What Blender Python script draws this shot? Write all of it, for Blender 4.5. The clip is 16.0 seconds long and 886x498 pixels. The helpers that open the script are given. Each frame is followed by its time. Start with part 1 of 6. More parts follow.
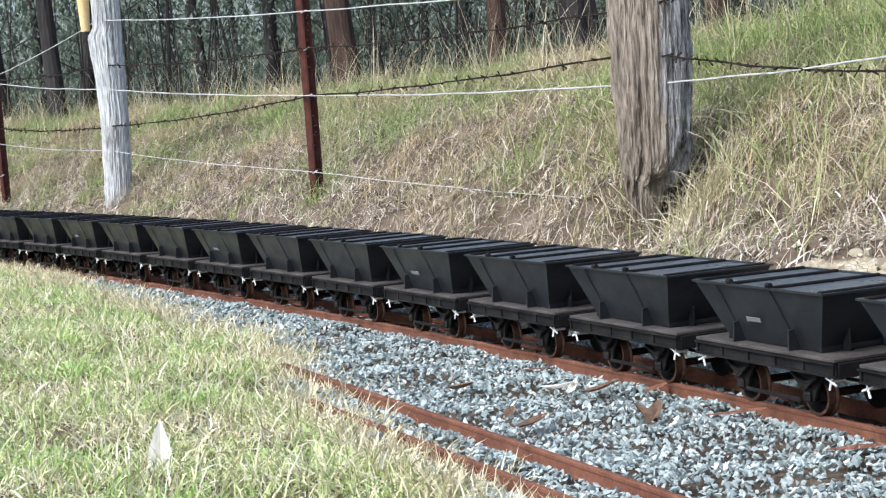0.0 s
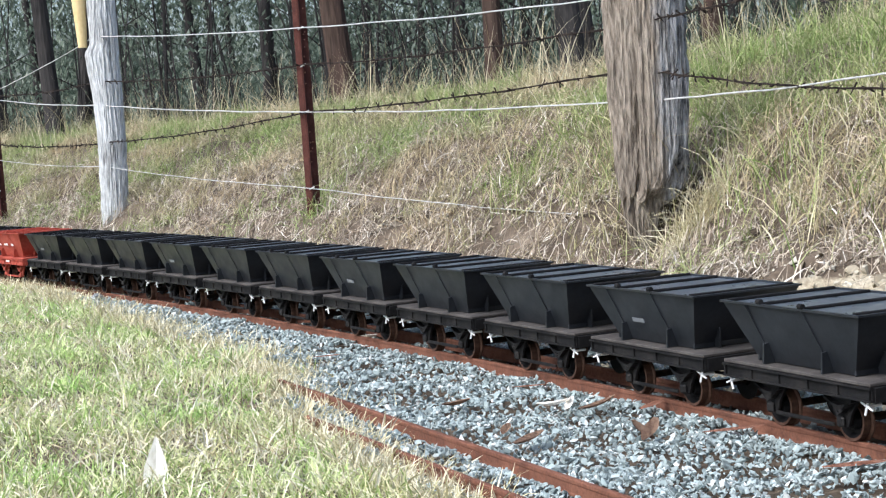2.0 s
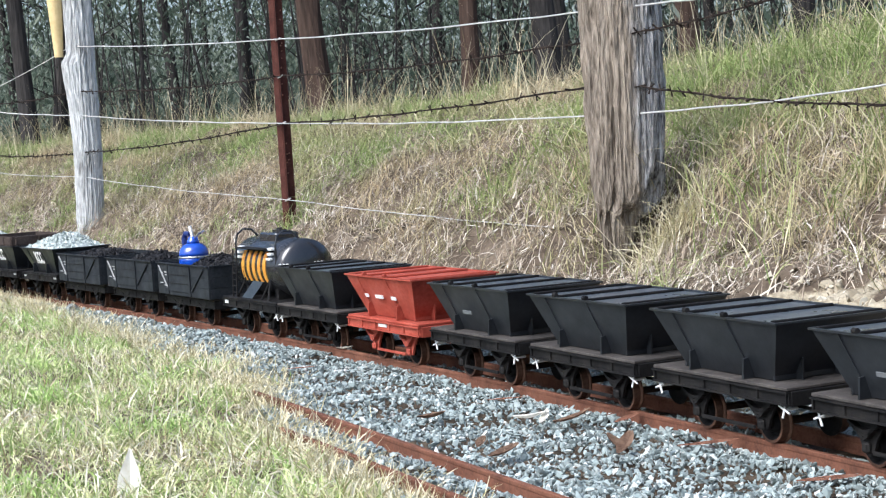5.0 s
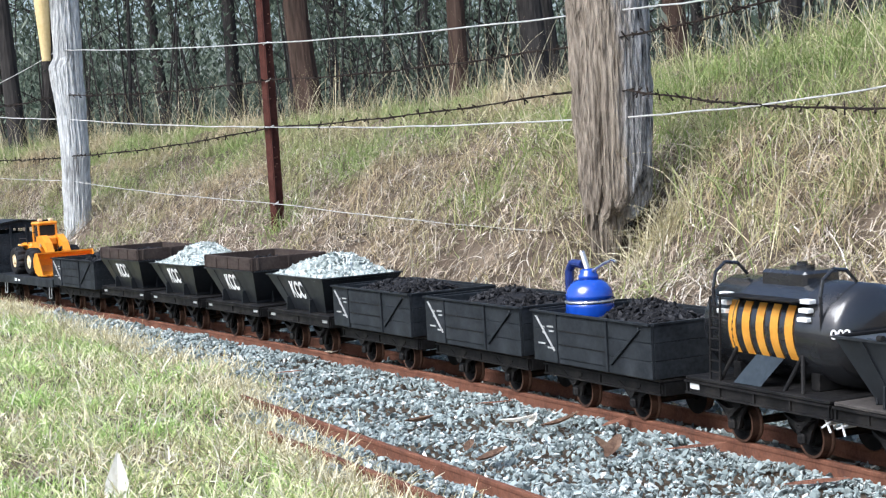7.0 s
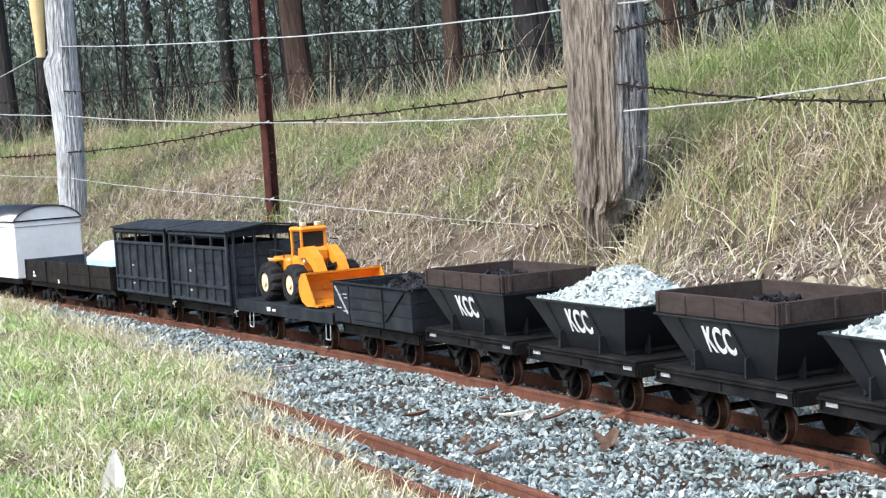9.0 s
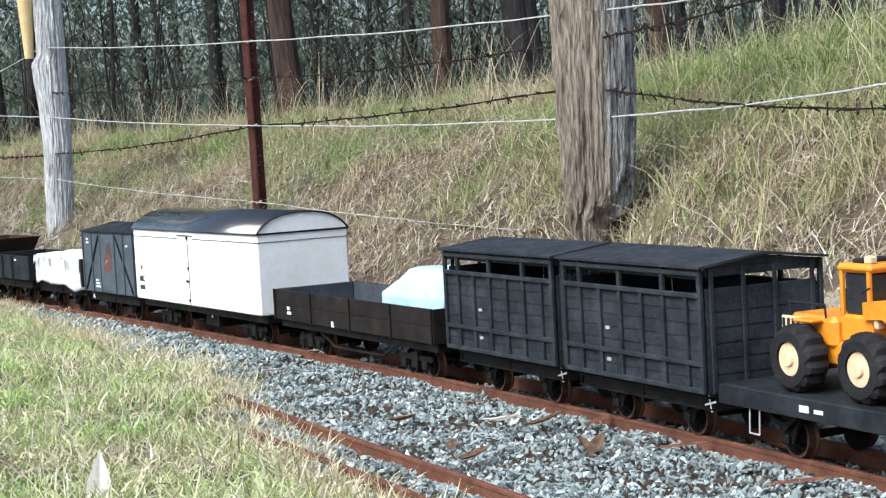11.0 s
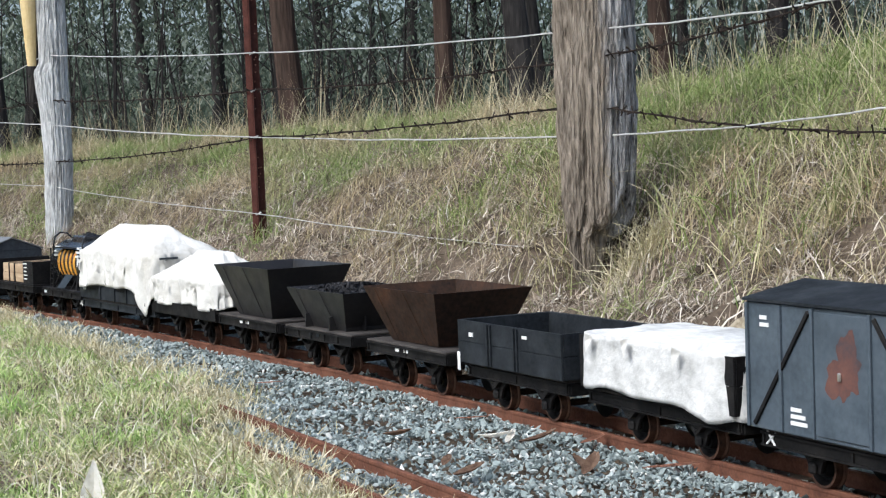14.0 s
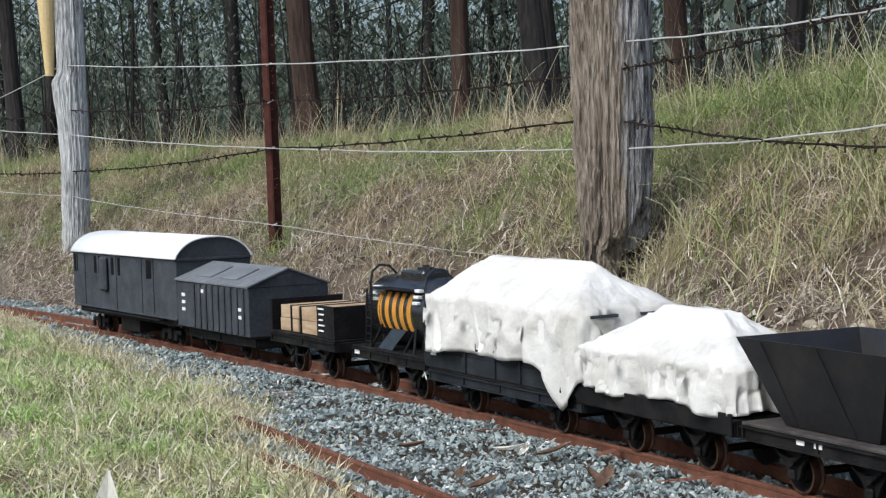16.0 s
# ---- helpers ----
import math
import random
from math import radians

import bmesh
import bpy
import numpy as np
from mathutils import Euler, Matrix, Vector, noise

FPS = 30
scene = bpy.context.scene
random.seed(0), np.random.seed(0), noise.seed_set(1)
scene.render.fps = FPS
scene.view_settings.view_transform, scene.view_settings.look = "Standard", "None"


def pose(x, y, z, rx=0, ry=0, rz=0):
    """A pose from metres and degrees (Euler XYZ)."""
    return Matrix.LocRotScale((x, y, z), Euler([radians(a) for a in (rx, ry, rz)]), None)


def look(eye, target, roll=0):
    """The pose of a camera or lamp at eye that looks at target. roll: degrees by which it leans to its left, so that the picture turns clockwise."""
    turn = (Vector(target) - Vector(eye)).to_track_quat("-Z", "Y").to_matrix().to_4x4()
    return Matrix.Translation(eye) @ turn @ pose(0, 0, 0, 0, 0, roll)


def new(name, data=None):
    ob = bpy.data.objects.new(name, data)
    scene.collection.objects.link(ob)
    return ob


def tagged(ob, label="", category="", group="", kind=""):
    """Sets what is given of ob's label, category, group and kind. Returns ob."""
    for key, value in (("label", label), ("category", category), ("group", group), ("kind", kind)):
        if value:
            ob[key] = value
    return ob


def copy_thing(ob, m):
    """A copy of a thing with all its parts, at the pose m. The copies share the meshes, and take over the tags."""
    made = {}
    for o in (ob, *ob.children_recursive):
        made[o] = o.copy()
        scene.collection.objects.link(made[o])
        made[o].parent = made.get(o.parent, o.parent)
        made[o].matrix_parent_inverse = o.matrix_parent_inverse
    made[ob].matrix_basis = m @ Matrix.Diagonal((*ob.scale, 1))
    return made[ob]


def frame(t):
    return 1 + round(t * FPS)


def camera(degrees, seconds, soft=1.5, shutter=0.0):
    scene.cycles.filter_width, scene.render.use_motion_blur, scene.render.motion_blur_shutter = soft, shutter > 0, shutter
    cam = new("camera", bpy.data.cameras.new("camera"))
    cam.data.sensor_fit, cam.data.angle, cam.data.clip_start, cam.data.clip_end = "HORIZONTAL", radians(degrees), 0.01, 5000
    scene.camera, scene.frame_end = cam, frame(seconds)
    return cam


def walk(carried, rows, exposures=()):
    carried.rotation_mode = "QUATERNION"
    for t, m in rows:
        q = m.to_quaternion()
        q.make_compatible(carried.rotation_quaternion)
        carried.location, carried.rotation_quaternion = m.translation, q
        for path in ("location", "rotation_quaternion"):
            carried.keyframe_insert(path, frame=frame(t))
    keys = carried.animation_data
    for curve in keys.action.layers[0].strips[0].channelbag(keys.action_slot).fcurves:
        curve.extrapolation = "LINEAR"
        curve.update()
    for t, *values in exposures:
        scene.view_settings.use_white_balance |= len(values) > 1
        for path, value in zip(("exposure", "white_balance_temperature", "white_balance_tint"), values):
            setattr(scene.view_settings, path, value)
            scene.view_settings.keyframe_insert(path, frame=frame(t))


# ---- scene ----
# ---------------------------------------------------------------- camera
cam = camera(29.3, 16.0, soft=1.25)
EYE = (0.0, 0.0, 0.63)
TURNS = [
    (0, 85.308, 3.803, 1.955), (0.5, 85.293, 3.987, 2.095), (1, 85.571, 4.154, 2.051),
    (1.5, 85.760, 3.835, 1.923), (2, 85.857, 3.722, 1.844), (2.5, 85.894, 3.799, 1.716),
    (3, 85.876, 3.825, 1.527), (3.5, 85.888, 3.842, 1.373), (4, 85.903, 3.387, 1.180),
    (4.5, 86.115, 3.348, 1.106), (7, 86.330, 3.332, 0.651), (7.5, 86.058, 3.758, 0.683),
    (8, 85.741, 4.227, 0.829), (8.5, 85.816, 3.998, 0.712), (9, 86.143, 3.590, 0.498),
    (11.5, 86.322, 2.971, -0.067), (12, 86.426, 2.691, -0.193), (12.5, 86.567, 2.629, -0.158),
    (13, 86.817, 2.648, -0.050), (13.5, 86.850, 2.250, 0.004), (14, 86.778, 2.065, 0.115),
    (14.5, 86.871, 2.131, 0.341), (15, 87.095, 2.035, 0.579), (15.5, 87.089, 1.861, 0.661),
    (16, 87.206, 1.703, 0.661)]
EXPOSURES = [(0, 1.15, 5800, 9), (9, 1.12, 5800, 9), (11.5, 0.80, 5850, 7), (12, 0.5, 5800, 6), (12.5, 0.25, 5750, 5), (13.5, 0.30, 5800, 6), (14, 0.65, 5900, 8), (14.5, 0.85, 5850, 8),
             (15, 0.80, 5900, 8), (15.5, 0.58, 5920, 8), (16, 0.38, 5920, 8)]
walk(cam, [(t, pose(*EYE, rx, ry, rz)) for t, rx, ry, rz in TURNS], EXPOSURES)

# how far the train has run, in metres
RUN = [
    (0, -0.000), (0.5, 0.659), (1, 1.368), (1.5, 2.019), (2, 2.724), (2.5, 3.371),
    (3, 4.082), (3.5, 4.738), (4, 5.441), (4.5, 6.085), (7, 9.451), (7.5, 10.085),
    (8, 10.778), (8.5, 11.418), (9, 12.107), (11.5, 15.400), (12, 16.096), (12.5, 16.737),
    (13, 17.440), (13.5, 18.087), (14, 18.781), (14.5, 19.425), (15, 20.127), (15.5, 20.770),
    (16, 21.457)]

# ---------------------------------------------------------------- sky and light
world = bpy.data.worlds.new("sky")
scene.world = world
world.use_nodes = True
wn = world.node_tree
sky = wn.nodes.new("ShaderNodeTexSky")
sky.sky_type = "NISHITA"
sky.sun_disc = False
sky.sun_elevation, sky.sun_rotation = radians(48), radians(228)
sky.air_density, sky.dust_density, sky.ozone_density = 1.0, 4.0, 1.0
wn.links.new(sky.outputs[0], wn.nodes["Background"].inputs[0])
wn.nodes["Background"].inputs[1].default_value = 0.115
sun = new("sun", bpy.data.lights.new("sun", "SUN"))
sun.data.energy, sun.data.angle, sun.data.color = 2.3, radians(40), (1.0, 0.97, 0.93)
sun.matrix_world = look((-8.2, -3.3, 12.2), (0, 4, 0))

# ---------------------------------------------------------------- the track's curve
CX, CY, RC = -33.466, -13.587, 37.99      # centre and radius of the main line
A0 = math.atan2(4.27 - CY, 0.0 - CX)      # where s = 0
RAIL_Z = 0.017                            # top of the main line's rails
GAUGE = 0.0695                            # half the distance between the rails' centres


def on_track(s, o, z):
    """s metres along the line, o metres beside it towards the camera, z above the rail."""
    a = A0 - s / RC
    return Vector((CX + (RC - o) * math.cos(a), CY + (RC - o) * math.sin(a), z))


def track_pose(s, z=0.0):
    a = A0 - s / RC
    return pose(CX + RC * math.cos(a), CY + RC * math.sin(a), z, 0, 0, math.degrees(a) - 90)


def s_o(x, y):
    """Back from the plan to the line: arrays of s and o."""
    return (A0 - np.arctan2(y - CY, x - CX)) * RC, RC - np.hypot(x - CX, y - CY)


# siding: straight, its north rail through these two points
SA, SB = Vector((-0.532, 4.216, 0)), Vector((0.163, 2.802, 0))
SD = (SB - SA).normalized()
SN = Vector((SD.y, -SD.x, 0))             # towards the camera's lawn
if SN.y > 0:
    SN = -SN


def smooth_noise(x, y, scale, seed=0):
    """Cheap value noise on arrays, about -1 to 1."""
    r = np.random.RandomState(seed)
    out = np.zeros(np.shape(x))
    for k in range(6):
        a, f, p = r.uniform(0, 6.283), r.uniform(0.6, 1.8) / scale, r.uniform(0, 6.283)
        out = out + np.sin((x * math.cos(a) + y * math.sin(a)) * f * 6.283 + p) / 3.0
    return out


def crest(s):
    return np.interp(s, [-30, -12, -7, -5, -3.5, -2.5, -1.9, -1.3, 2, 8], [0.66, 0.70, 0.73, 0.76, 0.78, 0.82, 0.86, 0.88, 1.0, 1.2])


def ground_z(x, y):
    """Height of the ground: lawn, track bed, bank and the flat behind it."""
    x, y = np.asarray(x, float), np.asarray(y, float)
    s, o = s_o(x, y)
    d = -o
    foot = np.interp(s, [-8, -5, -2.8, -0.5, 2], [0.20, 0.18, 0.28, 0.22, 0.30])
    c = crest(s)
    z = np.where(d < 0.2, -0.045, 0)
    cut = np.interp(s, [-3, -0.5, 0.5, 2], [0.03, 0.06, 0.17, 0.24])
    foot = np.maximum(foot, cut + 0.10)
    rise = np.where(d < 0.22, -0.045,
           np.where(d < 0.30, -0.045 + (d - 0.22) / 0.08 * 0.045,
           np.where(d < 0.42, (d - 0.30) / 0.12 * cut,
           np.where(d < 0.72, cut + (d - 0.42) / 0.30 * (foot - cut),
           np.where(d < 2.4, foot + (c - foot) * np.sin(np.clip((d - 0.72) / 1.68, 0, 1) * 1.5708), c - (d - 2.4) * 0.006)))))
    z = np.where(d > 0.2, rise, z)
    bank = np.clip((d - 0.3) / 0.4, 0, 1)
    z = z + bank * (0.030 * smooth_noise(x, y, 0.7, 3) + 0.016 * smooth_noise(x, y, 0.25, 5))
    crumble = np.clip((s + 0.3) / 0.6, 0, 1) * np.clip((d - 0.28) / 0.05, 0, 1) * np.clip((0.72 - d) / 0.12, 0, 1)
    z = z + crumble * (0.016 * smooth_noise(x, y, 0.12, 43) + 0.010 * smooth_noise(x, y, 0.05, 44))
    z = z - 0.07 * np.exp(-((x - 0.45) ** 2 + (y - 5.19) ** 2) / 0.020)    # hollow at the big post's foot
    # lawn on the camera's side
    lawn = np.clip((lawn_side(x, y)) / 0.12, 0, 1)
    z = z + np.where(d < 0.22, bed_rise(x, y) * (1 - lawn), 0)
    z = z + lawn * (0.035 + 0.010 * smooth_noise(x, y, 0.8, 7))
    return z


LAWN = [(-9.0, 18.0), (-2.54, 8.40), (-2.02, 7.50), (-1.60, 6.70), (-1.17, 5.75), (-0.90, 5.25), (-0.72, 4.95), (-0.60, 4.45),
        (-0.48, 3.95), (-0.36, 3.55), (-0.22, 3.15), (-0.05, 2.80), (0.35, 2.0), (1.5, -0.3)]


def bed_rise(x, y):
    """How much the main line's ballast stands above the siding's."""
    s, o = s_o(np.asarray(x, float), np.asarray(y, float))
    return RAIL_Z * np.clip((0.46 - o) / 0.24, 0, 1)


def lawn_side(x, y):
    """Metres inside the lawn's edge (negative on the ballast)."""
    lx, ly = zip(*LAWN)
    return np.interp(-np.asarray(y), [-v for v in ly], lx) - np.asarray(x)


# ---------------------------------------------------------------- materials
def material(name, rough=0.8, metal=0.0):
    m = bpy.data.materials.new(name)
    m.use_nodes = True
    b = m.node_tree.nodes["Principled BSDF"]
    b.inputs["Roughness"].default_value, b.inputs["Metallic"].default_value = rough, metal
    if rough > 0.5:                       # dusty, porous surfaces hardly shine
        b.inputs["Specular IOR Level"].default_value = 0.10
    return m, m.node_tree, b


def noise_node(nt, scale, detail=4.0, rough=0.6, stretch=None):
    co = nt.nodes.new("ShaderNodeTexCoord")
    n = nt.nodes.new("ShaderNodeTexNoise")
    n.inputs["Scale"].default_value, n.inputs["Detail"].default_value, n.inputs["Roughness"].default_value = scale, detail, rough
    if stretch:
        mp = nt.nodes.new("ShaderNodeMapping")
        mp.inputs["Scale"].default_value = stretch
        nt.links.new(co.outputs["Object"], mp.inputs[0])
        nt.links.new(mp.outputs[0], n.inputs["Vector"])
    else:
        nt.links.new(co.outputs["Object"], n.inputs["Vector"])
    return n.outputs[0]


def ramp(nt, value, stops):
    r = nt.nodes.new("ShaderNodeValToRGB")
    while len(r.color_ramp.elements) < len(stops):
        r.color_ramp.elements.new(0.5)
    for e, (p, c) in zip(r.color_ramp.elements, stops):
        e.position, e.color = p, (*c, 1)
    nt.links.new(value, r.inputs[0])
    return r.outputs[0]


def mix(nt, fac, a, b, mode="MIX"):
    m = nt.nodes.new("ShaderNodeMix")
    m.data_type, m.blend_type = "RGBA", mode
    for sock, v in ((0, fac), (6, a), (7, b)):
        if isinstance(v, bpy.types.NodeSocket):
            nt.links.new(v, m.inputs[sock])
        elif sock == 0:
            m.inputs[0].default_value = v
        else:
            m.inputs[sock].default_value = (*v, 1)
    return m.outputs[2]


def bump(nt, b, height, strength, distance):
    n = nt.nodes.new("ShaderNodeBump")
    n.inputs["Strength"].default_value, n.inputs["Distance"].default_value = strength, distance
    nt.links.new(height, n.inputs["Height"])
    nt.links.new(n.outputs[0], b.inputs["Normal"])


def worn(name, base, dark, light, scale=12, fine=120, rough=0.6, metal=0.0, relief=0.001, stretch=None, mixed=0.35, strength=0.5):
    """A surface with stains at one scale and grain at a finer one."""
    m, nt, b = material(name, rough, metal)
    big = ramp(nt, noise_node(nt, scale, stretch=stretch), [(0.3, dark), (0.5, base), (0.75, light)])
    grain = noise_node(nt, fine, 3, stretch=stretch)
    col = mix(nt, mixed, big, ramp(nt, grain, [(0.3, dark), (0.7, light)]))
    nt.links.new(col, b.inputs["Base Color"])
    rr = ramp(nt, noise_node(nt, scale * 2.3), [(0.3, (rough * 0.75,) * 3), (0.7, (min(1, rough * 1.2),) * 3)])
    nt.links.new(rr, b.inputs["Roughness"])
    bump(nt, b, grain, strength, relief)
    return m


def pieces(name, stops, rough=0.8, patch=None, patch_scale=1.0, patch_amount=0.5, translucent=0.0, edge=0.42):
    """For many small pieces in one mesh: each takes its own tone, with patches over the ground."""
    m, nt, b = material(name, rough)
    g = nt.nodes.new("ShaderNodeNewGeometry")
    col = ramp(nt, g.outputs["Random Per Island"], stops)
    if patch:
        n = noise_node(nt, patch_scale, 3, 0.6)
        col = mix(nt, ramp(nt, n, [(edge, (0, 0, 0)), (edge + 0.18, (patch_amount,) * 3)]), col, ramp(nt, g.outputs["Random Per Island"], patch))
    nt.links.new(col, b.inputs["Base Color"])
    if translucent:
        tr = nt.nodes.new("ShaderNodeBsdfTranslucent")
        nt.links.new(col, tr.inputs[0])
        ms = nt.nodes.new("ShaderNodeMixShader")
        ms.inputs[0].default_value = translucent
        nt.links.new(b.outputs[0], ms.inputs[1])
        nt.links.new(tr.outputs[0], ms.inputs[2])
        nt.links.new(ms.outputs[0], nt.nodes["Material Output"].inputs[0])
    return m


STRAW = [(0.0, (0.20, 0.16, 0.11)), (0.3, (0.44, 0.38, 0.25)), (0.55, (0.58, 0.52, 0.36)), (0.75, (0.30, 0.27, 0.17)), (1.0, (0.74, 0.69, 0.54))]
LITTER = [(0.0, (0.15, 0.115, 0.08)), (0.3, (0.33, 0.275, 0.205)), (0.6, (0.52, 0.455, 0.36)), (0.8, (0.26, 0.205, 0.155)), (1.0, (0.76, 0.71, 0.62))]
LUSH = [(0.0, (0.19, 0.32, 0.07)), (0.4, (0.34, 0.51, 0.15)), (0.75, (0.50, 0.61, 0.24)), (1.0, (0.66, 0.64, 0.42))]
GREEN = [(0.0, (0.10, 0.17, 0.04)), (0.4, (0.19, 0.29, 0.08)), (0.75, (0.29, 0.37, 0.13)), (1.0, (0.44, 0.44, 0.24))]
M_SOIL = worn("soil", (0.085, 0.064, 0.046), (0.035, 0.027, 0.020), (0.19, 0.150, 0.108), 5, 60, 0.95, relief=0.012)


def clay_in_soil(m):
    """Pale crumbling clay where the ground's "clay" layer says that the cut has bared it."""
    nt = m.node_tree
    b = nt.nodes["Principled BSDF"]
    soil = b.inputs["Base Color"].links[0].from_socket
    at = nt.nodes.new("ShaderNodeAttribute")
    at.attribute_name = "clay"
    clay = mix(nt, 0.5, ramp(nt, noise_node(nt, 9, 5, 0.7), [(0.34, (0.10, 0.075, 0.05)), (0.48, (0.28, 0.235, 0.16)), (0.7, (0.44, 0.395, 0.30))]),
               ramp(nt, noise_node(nt, 55, 4, 0.7), [(0.36, (0.09, 0.07, 0.048)), (0.52, (0.34, 0.30, 0.215)), (0.75, (0.58, 0.54, 0.45))]))
    edge = nt.nodes.new("ShaderNodeMath")
    edge.operation = "MULTIPLY_ADD"
    nt.links.new(noise_node(nt, 14, 4, 0.7), edge.inputs[0])
    edge.inputs[1].default_value = 0.9
    nt.links.new(at.outputs["Fac"], edge.inputs[2])
    fac = ramp(nt, edge.outputs[0], [(0.78, (0, 0, 0)), (0.92, (1, 1, 1))])
    nt.links.new(mix(nt, fac, soil, clay), b.inputs["Base Color"])


clay_in_soil(M_SOIL)
M_BED = worn("stone_dust", (0.17, 0.18, 0.18), (0.08, 0.09, 0.09), (0.28, 0.29, 0.29), 20, 200, 0.95, relief=0.004)
M_STONE = pieces("blue_grey_stone", [(0.0, (0.125, 0.150, 0.146)), (0.25, (0.235, 0.280, 0.273)), (0.5, (0.315, 0.365, 0.355)), (0.7, (0.195, 0.225, 0.216)), (0.90, (0.375, 0.420, 0.408)), (1.0, (0.58, 0.575, 0.54))], 0.75)
M_LAWN = pieces("lawn_grass", [(0.0, (0.22, 0.29, 0.09)), (0.25, (0.40, 0.45, 0.18)), (0.5, (0.62, 0.59, 0.33)), (0.75, (0.75, 0.69, 0.46)), (1.0, (0.82, 0.77, 0.60))], 0.7,
                LUSH, 2.0, 0.9, 0.3, 0.40)
STRAW_WARM = [(p, (c[0] * 1.0, c[1] * 0.93, c[2] * 0.86)) for p, c in STRAW]
M_DRY = pieces("dry_grass", STRAW_WARM, 0.8, GREEN, 1.3, 0.85, 0.25, 0.40)
M_LITTER = pieces("dead_grass_litter", LITTER, 0.9)
M_STALK = pieces("straw_stalks", [(0.0, (0.30, 0.25, 0.14)), (0.5, (0.50, 0.44, 0.28)), (1.0, (0.64, 0.58, 0.42))], 0.8, translucent=0.2)
M_RAIL = worn("rusted_rail", (0.140, 0.060, 0.038), (0.065, 0.032, 0.023), (0.235, 0.110, 0.070), 14, 160, 0.8, 0.1, 0.0006)
M_BLACK = worn("black_paint", (0.011, 0.013, 0.016), (0.005, 0.006, 0.008), (0.026, 0.029, 0.033), 9, 90, 0.40, relief=0.0003)
M_FRAME = worn("dusty_black_steel", (0.009, 0.009, 0.010), (0.004, 0.004, 0.004), (0.026, 0.024, 0.022), 14, 120, 0.6, relief=0.0004)
M_DECK = worn("dusty_deck", (0.050, 0.045, 0.042), (0.022, 0.020, 0.019), (0.098, 0.088, 0.080), 10, 90, 0.85, relief=0.0006)
M_RED = worn("red_oxide_paint", (0.30, 0.055, 0.035), (0.18, 0.03, 0.02), (0.38, 0.10, 0.07), 10, 90, 0.55, relief=0.0003)
M_WHITE = worn("white_paint", (0.86, 0.87, 0.86), (0.74, 0.73, 0.68), (0.89, 0.90, 0.90), 5, 70, 0.5, relief=0.0003)
M_POST = worn("weathered_timber", (0.225, 0.183, 0.138), (0.040, 0.030, 0.022), (0.46, 0.40, 0.325), 22, 120, 0.95, relief=0.02, stretch=(1, 1, 0.14), mixed=0.6, strength=1.0)
M_RUST = worn("rust_brown_paint", (0.060, 0.021, 0.016), (0.030, 0.012, 0.010), (0.105, 0.042, 0.032), 20, 150, 0.75, relief=0.0006)
M_WIRE = worn("galvanised_wire", (0.55, 0.55, 0.52), (0.35, 0.34, 0.32), (0.70, 0.70, 0.68), 30, 200, 0.5, 0.3)
M_BARB = worn("rusted_wire", (0.022, 0.017, 0.014), (0.010, 0.008, 0.007), (0.045, 0.033, 0.026), 30, 200, 0.85)
M_BARK = worn("dark_bark", (0.030, 0.028, 0.027), (0.010, 0.009, 0.009), (0.066, 0.060, 0.055), 5, 40, 0.95, relief=0.02, stretch=(1, 1, 0.15))
M_LEAF = pieces("gum_leaves", [(0.0, (0.042, 0.060, 0.044)), (0.5, (0.100, 0.128, 0.094)), (0.85, (0.155, 0.185, 0.140)), (1.0, (0.25, 0.28, 0.23))], 0.95, translucent=0.25)


# ---------------------------------------------------------------- mesh helpers
def link(name, me, mat, parent=None, label=""):
    ob = new(name, me)
    if mat:
        me.materials.append(mat)
    if parent:
        ob.parent = parent
    if label:
        tagged(ob, label)
    return ob


def part(name, bm, mat, parent, label="", smooth=False):
    me = bpy.data.meshes.new(name)
    bm.to_mesh(me)
    bm.free()
    if smooth:
        me.polygons.foreach_set("use_smooth", [True] * len(me.polygons))
    return link(name, me, mat, parent, label)


def tri_mesh(name, verts, tris, smooth=True):
    """A mesh from arrays of corners and triangles."""
    me = bpy.data.meshes.new(name)
    me.vertices.add(len(verts))
    me.vertices.foreach_set("co", np.asarray(verts, np.float32).ravel())
    me.loops.add(len(tris) * 3)
    me.loops.foreach_set("vertex_index", np.asarray(tris, np.int32).ravel())
    me.polygons.add(len(tris))
    me.polygons.foreach_set("loop_start", np.arange(0, len(tris) * 3, 3, dtype=np.int32))
    me.polygons.foreach_set("use_smooth", [smooth] * len(tris))
    me.update(calc_edges=True)
    return me


def box(bm, x0, x1, y0, y1, z0, z1, bevel=0.0):
    g = bmesh.ops.create_cube(bm, size=1, matrix=Matrix.LocRotScale(((x0 + x1) / 2, (y0 + y1) / 2, (z0 + z1) / 2), None, (abs(x1 - x0), abs(y1 - y0), abs(z1 - z0))))
    if bevel:
        edges = list({e for v in g["verts"] for e in v.link_edges})
        bmesh.ops.bevel(bm, geom=edges, offset=bevel, segments=1, affect="EDGES")
    return bm


def cyl(bm, p, q, r0, r1=None, n=14, caps=True):
    p, q = Vector(p), Vector(q)
    m = Matrix.Translation((p + q) / 2) @ (q - p).to_track_quat("Z", "Y").to_matrix().to_4x4()
    bmesh.ops.create_cone(bm, cap_ends=caps, segments=n, radius1=r0, radius2=r0 if r1 is None else r1, depth=(q - p).length, matrix=m)
    return bm


def poly(bm, pts):
    return bm.faces.new([bm.verts.new(p) for p in pts])


def tube(bm, pts, r, n=6):
    for a, b in zip(pts, pts[1:]):
        cyl(bm, a, b, r, r, n)
    return bm


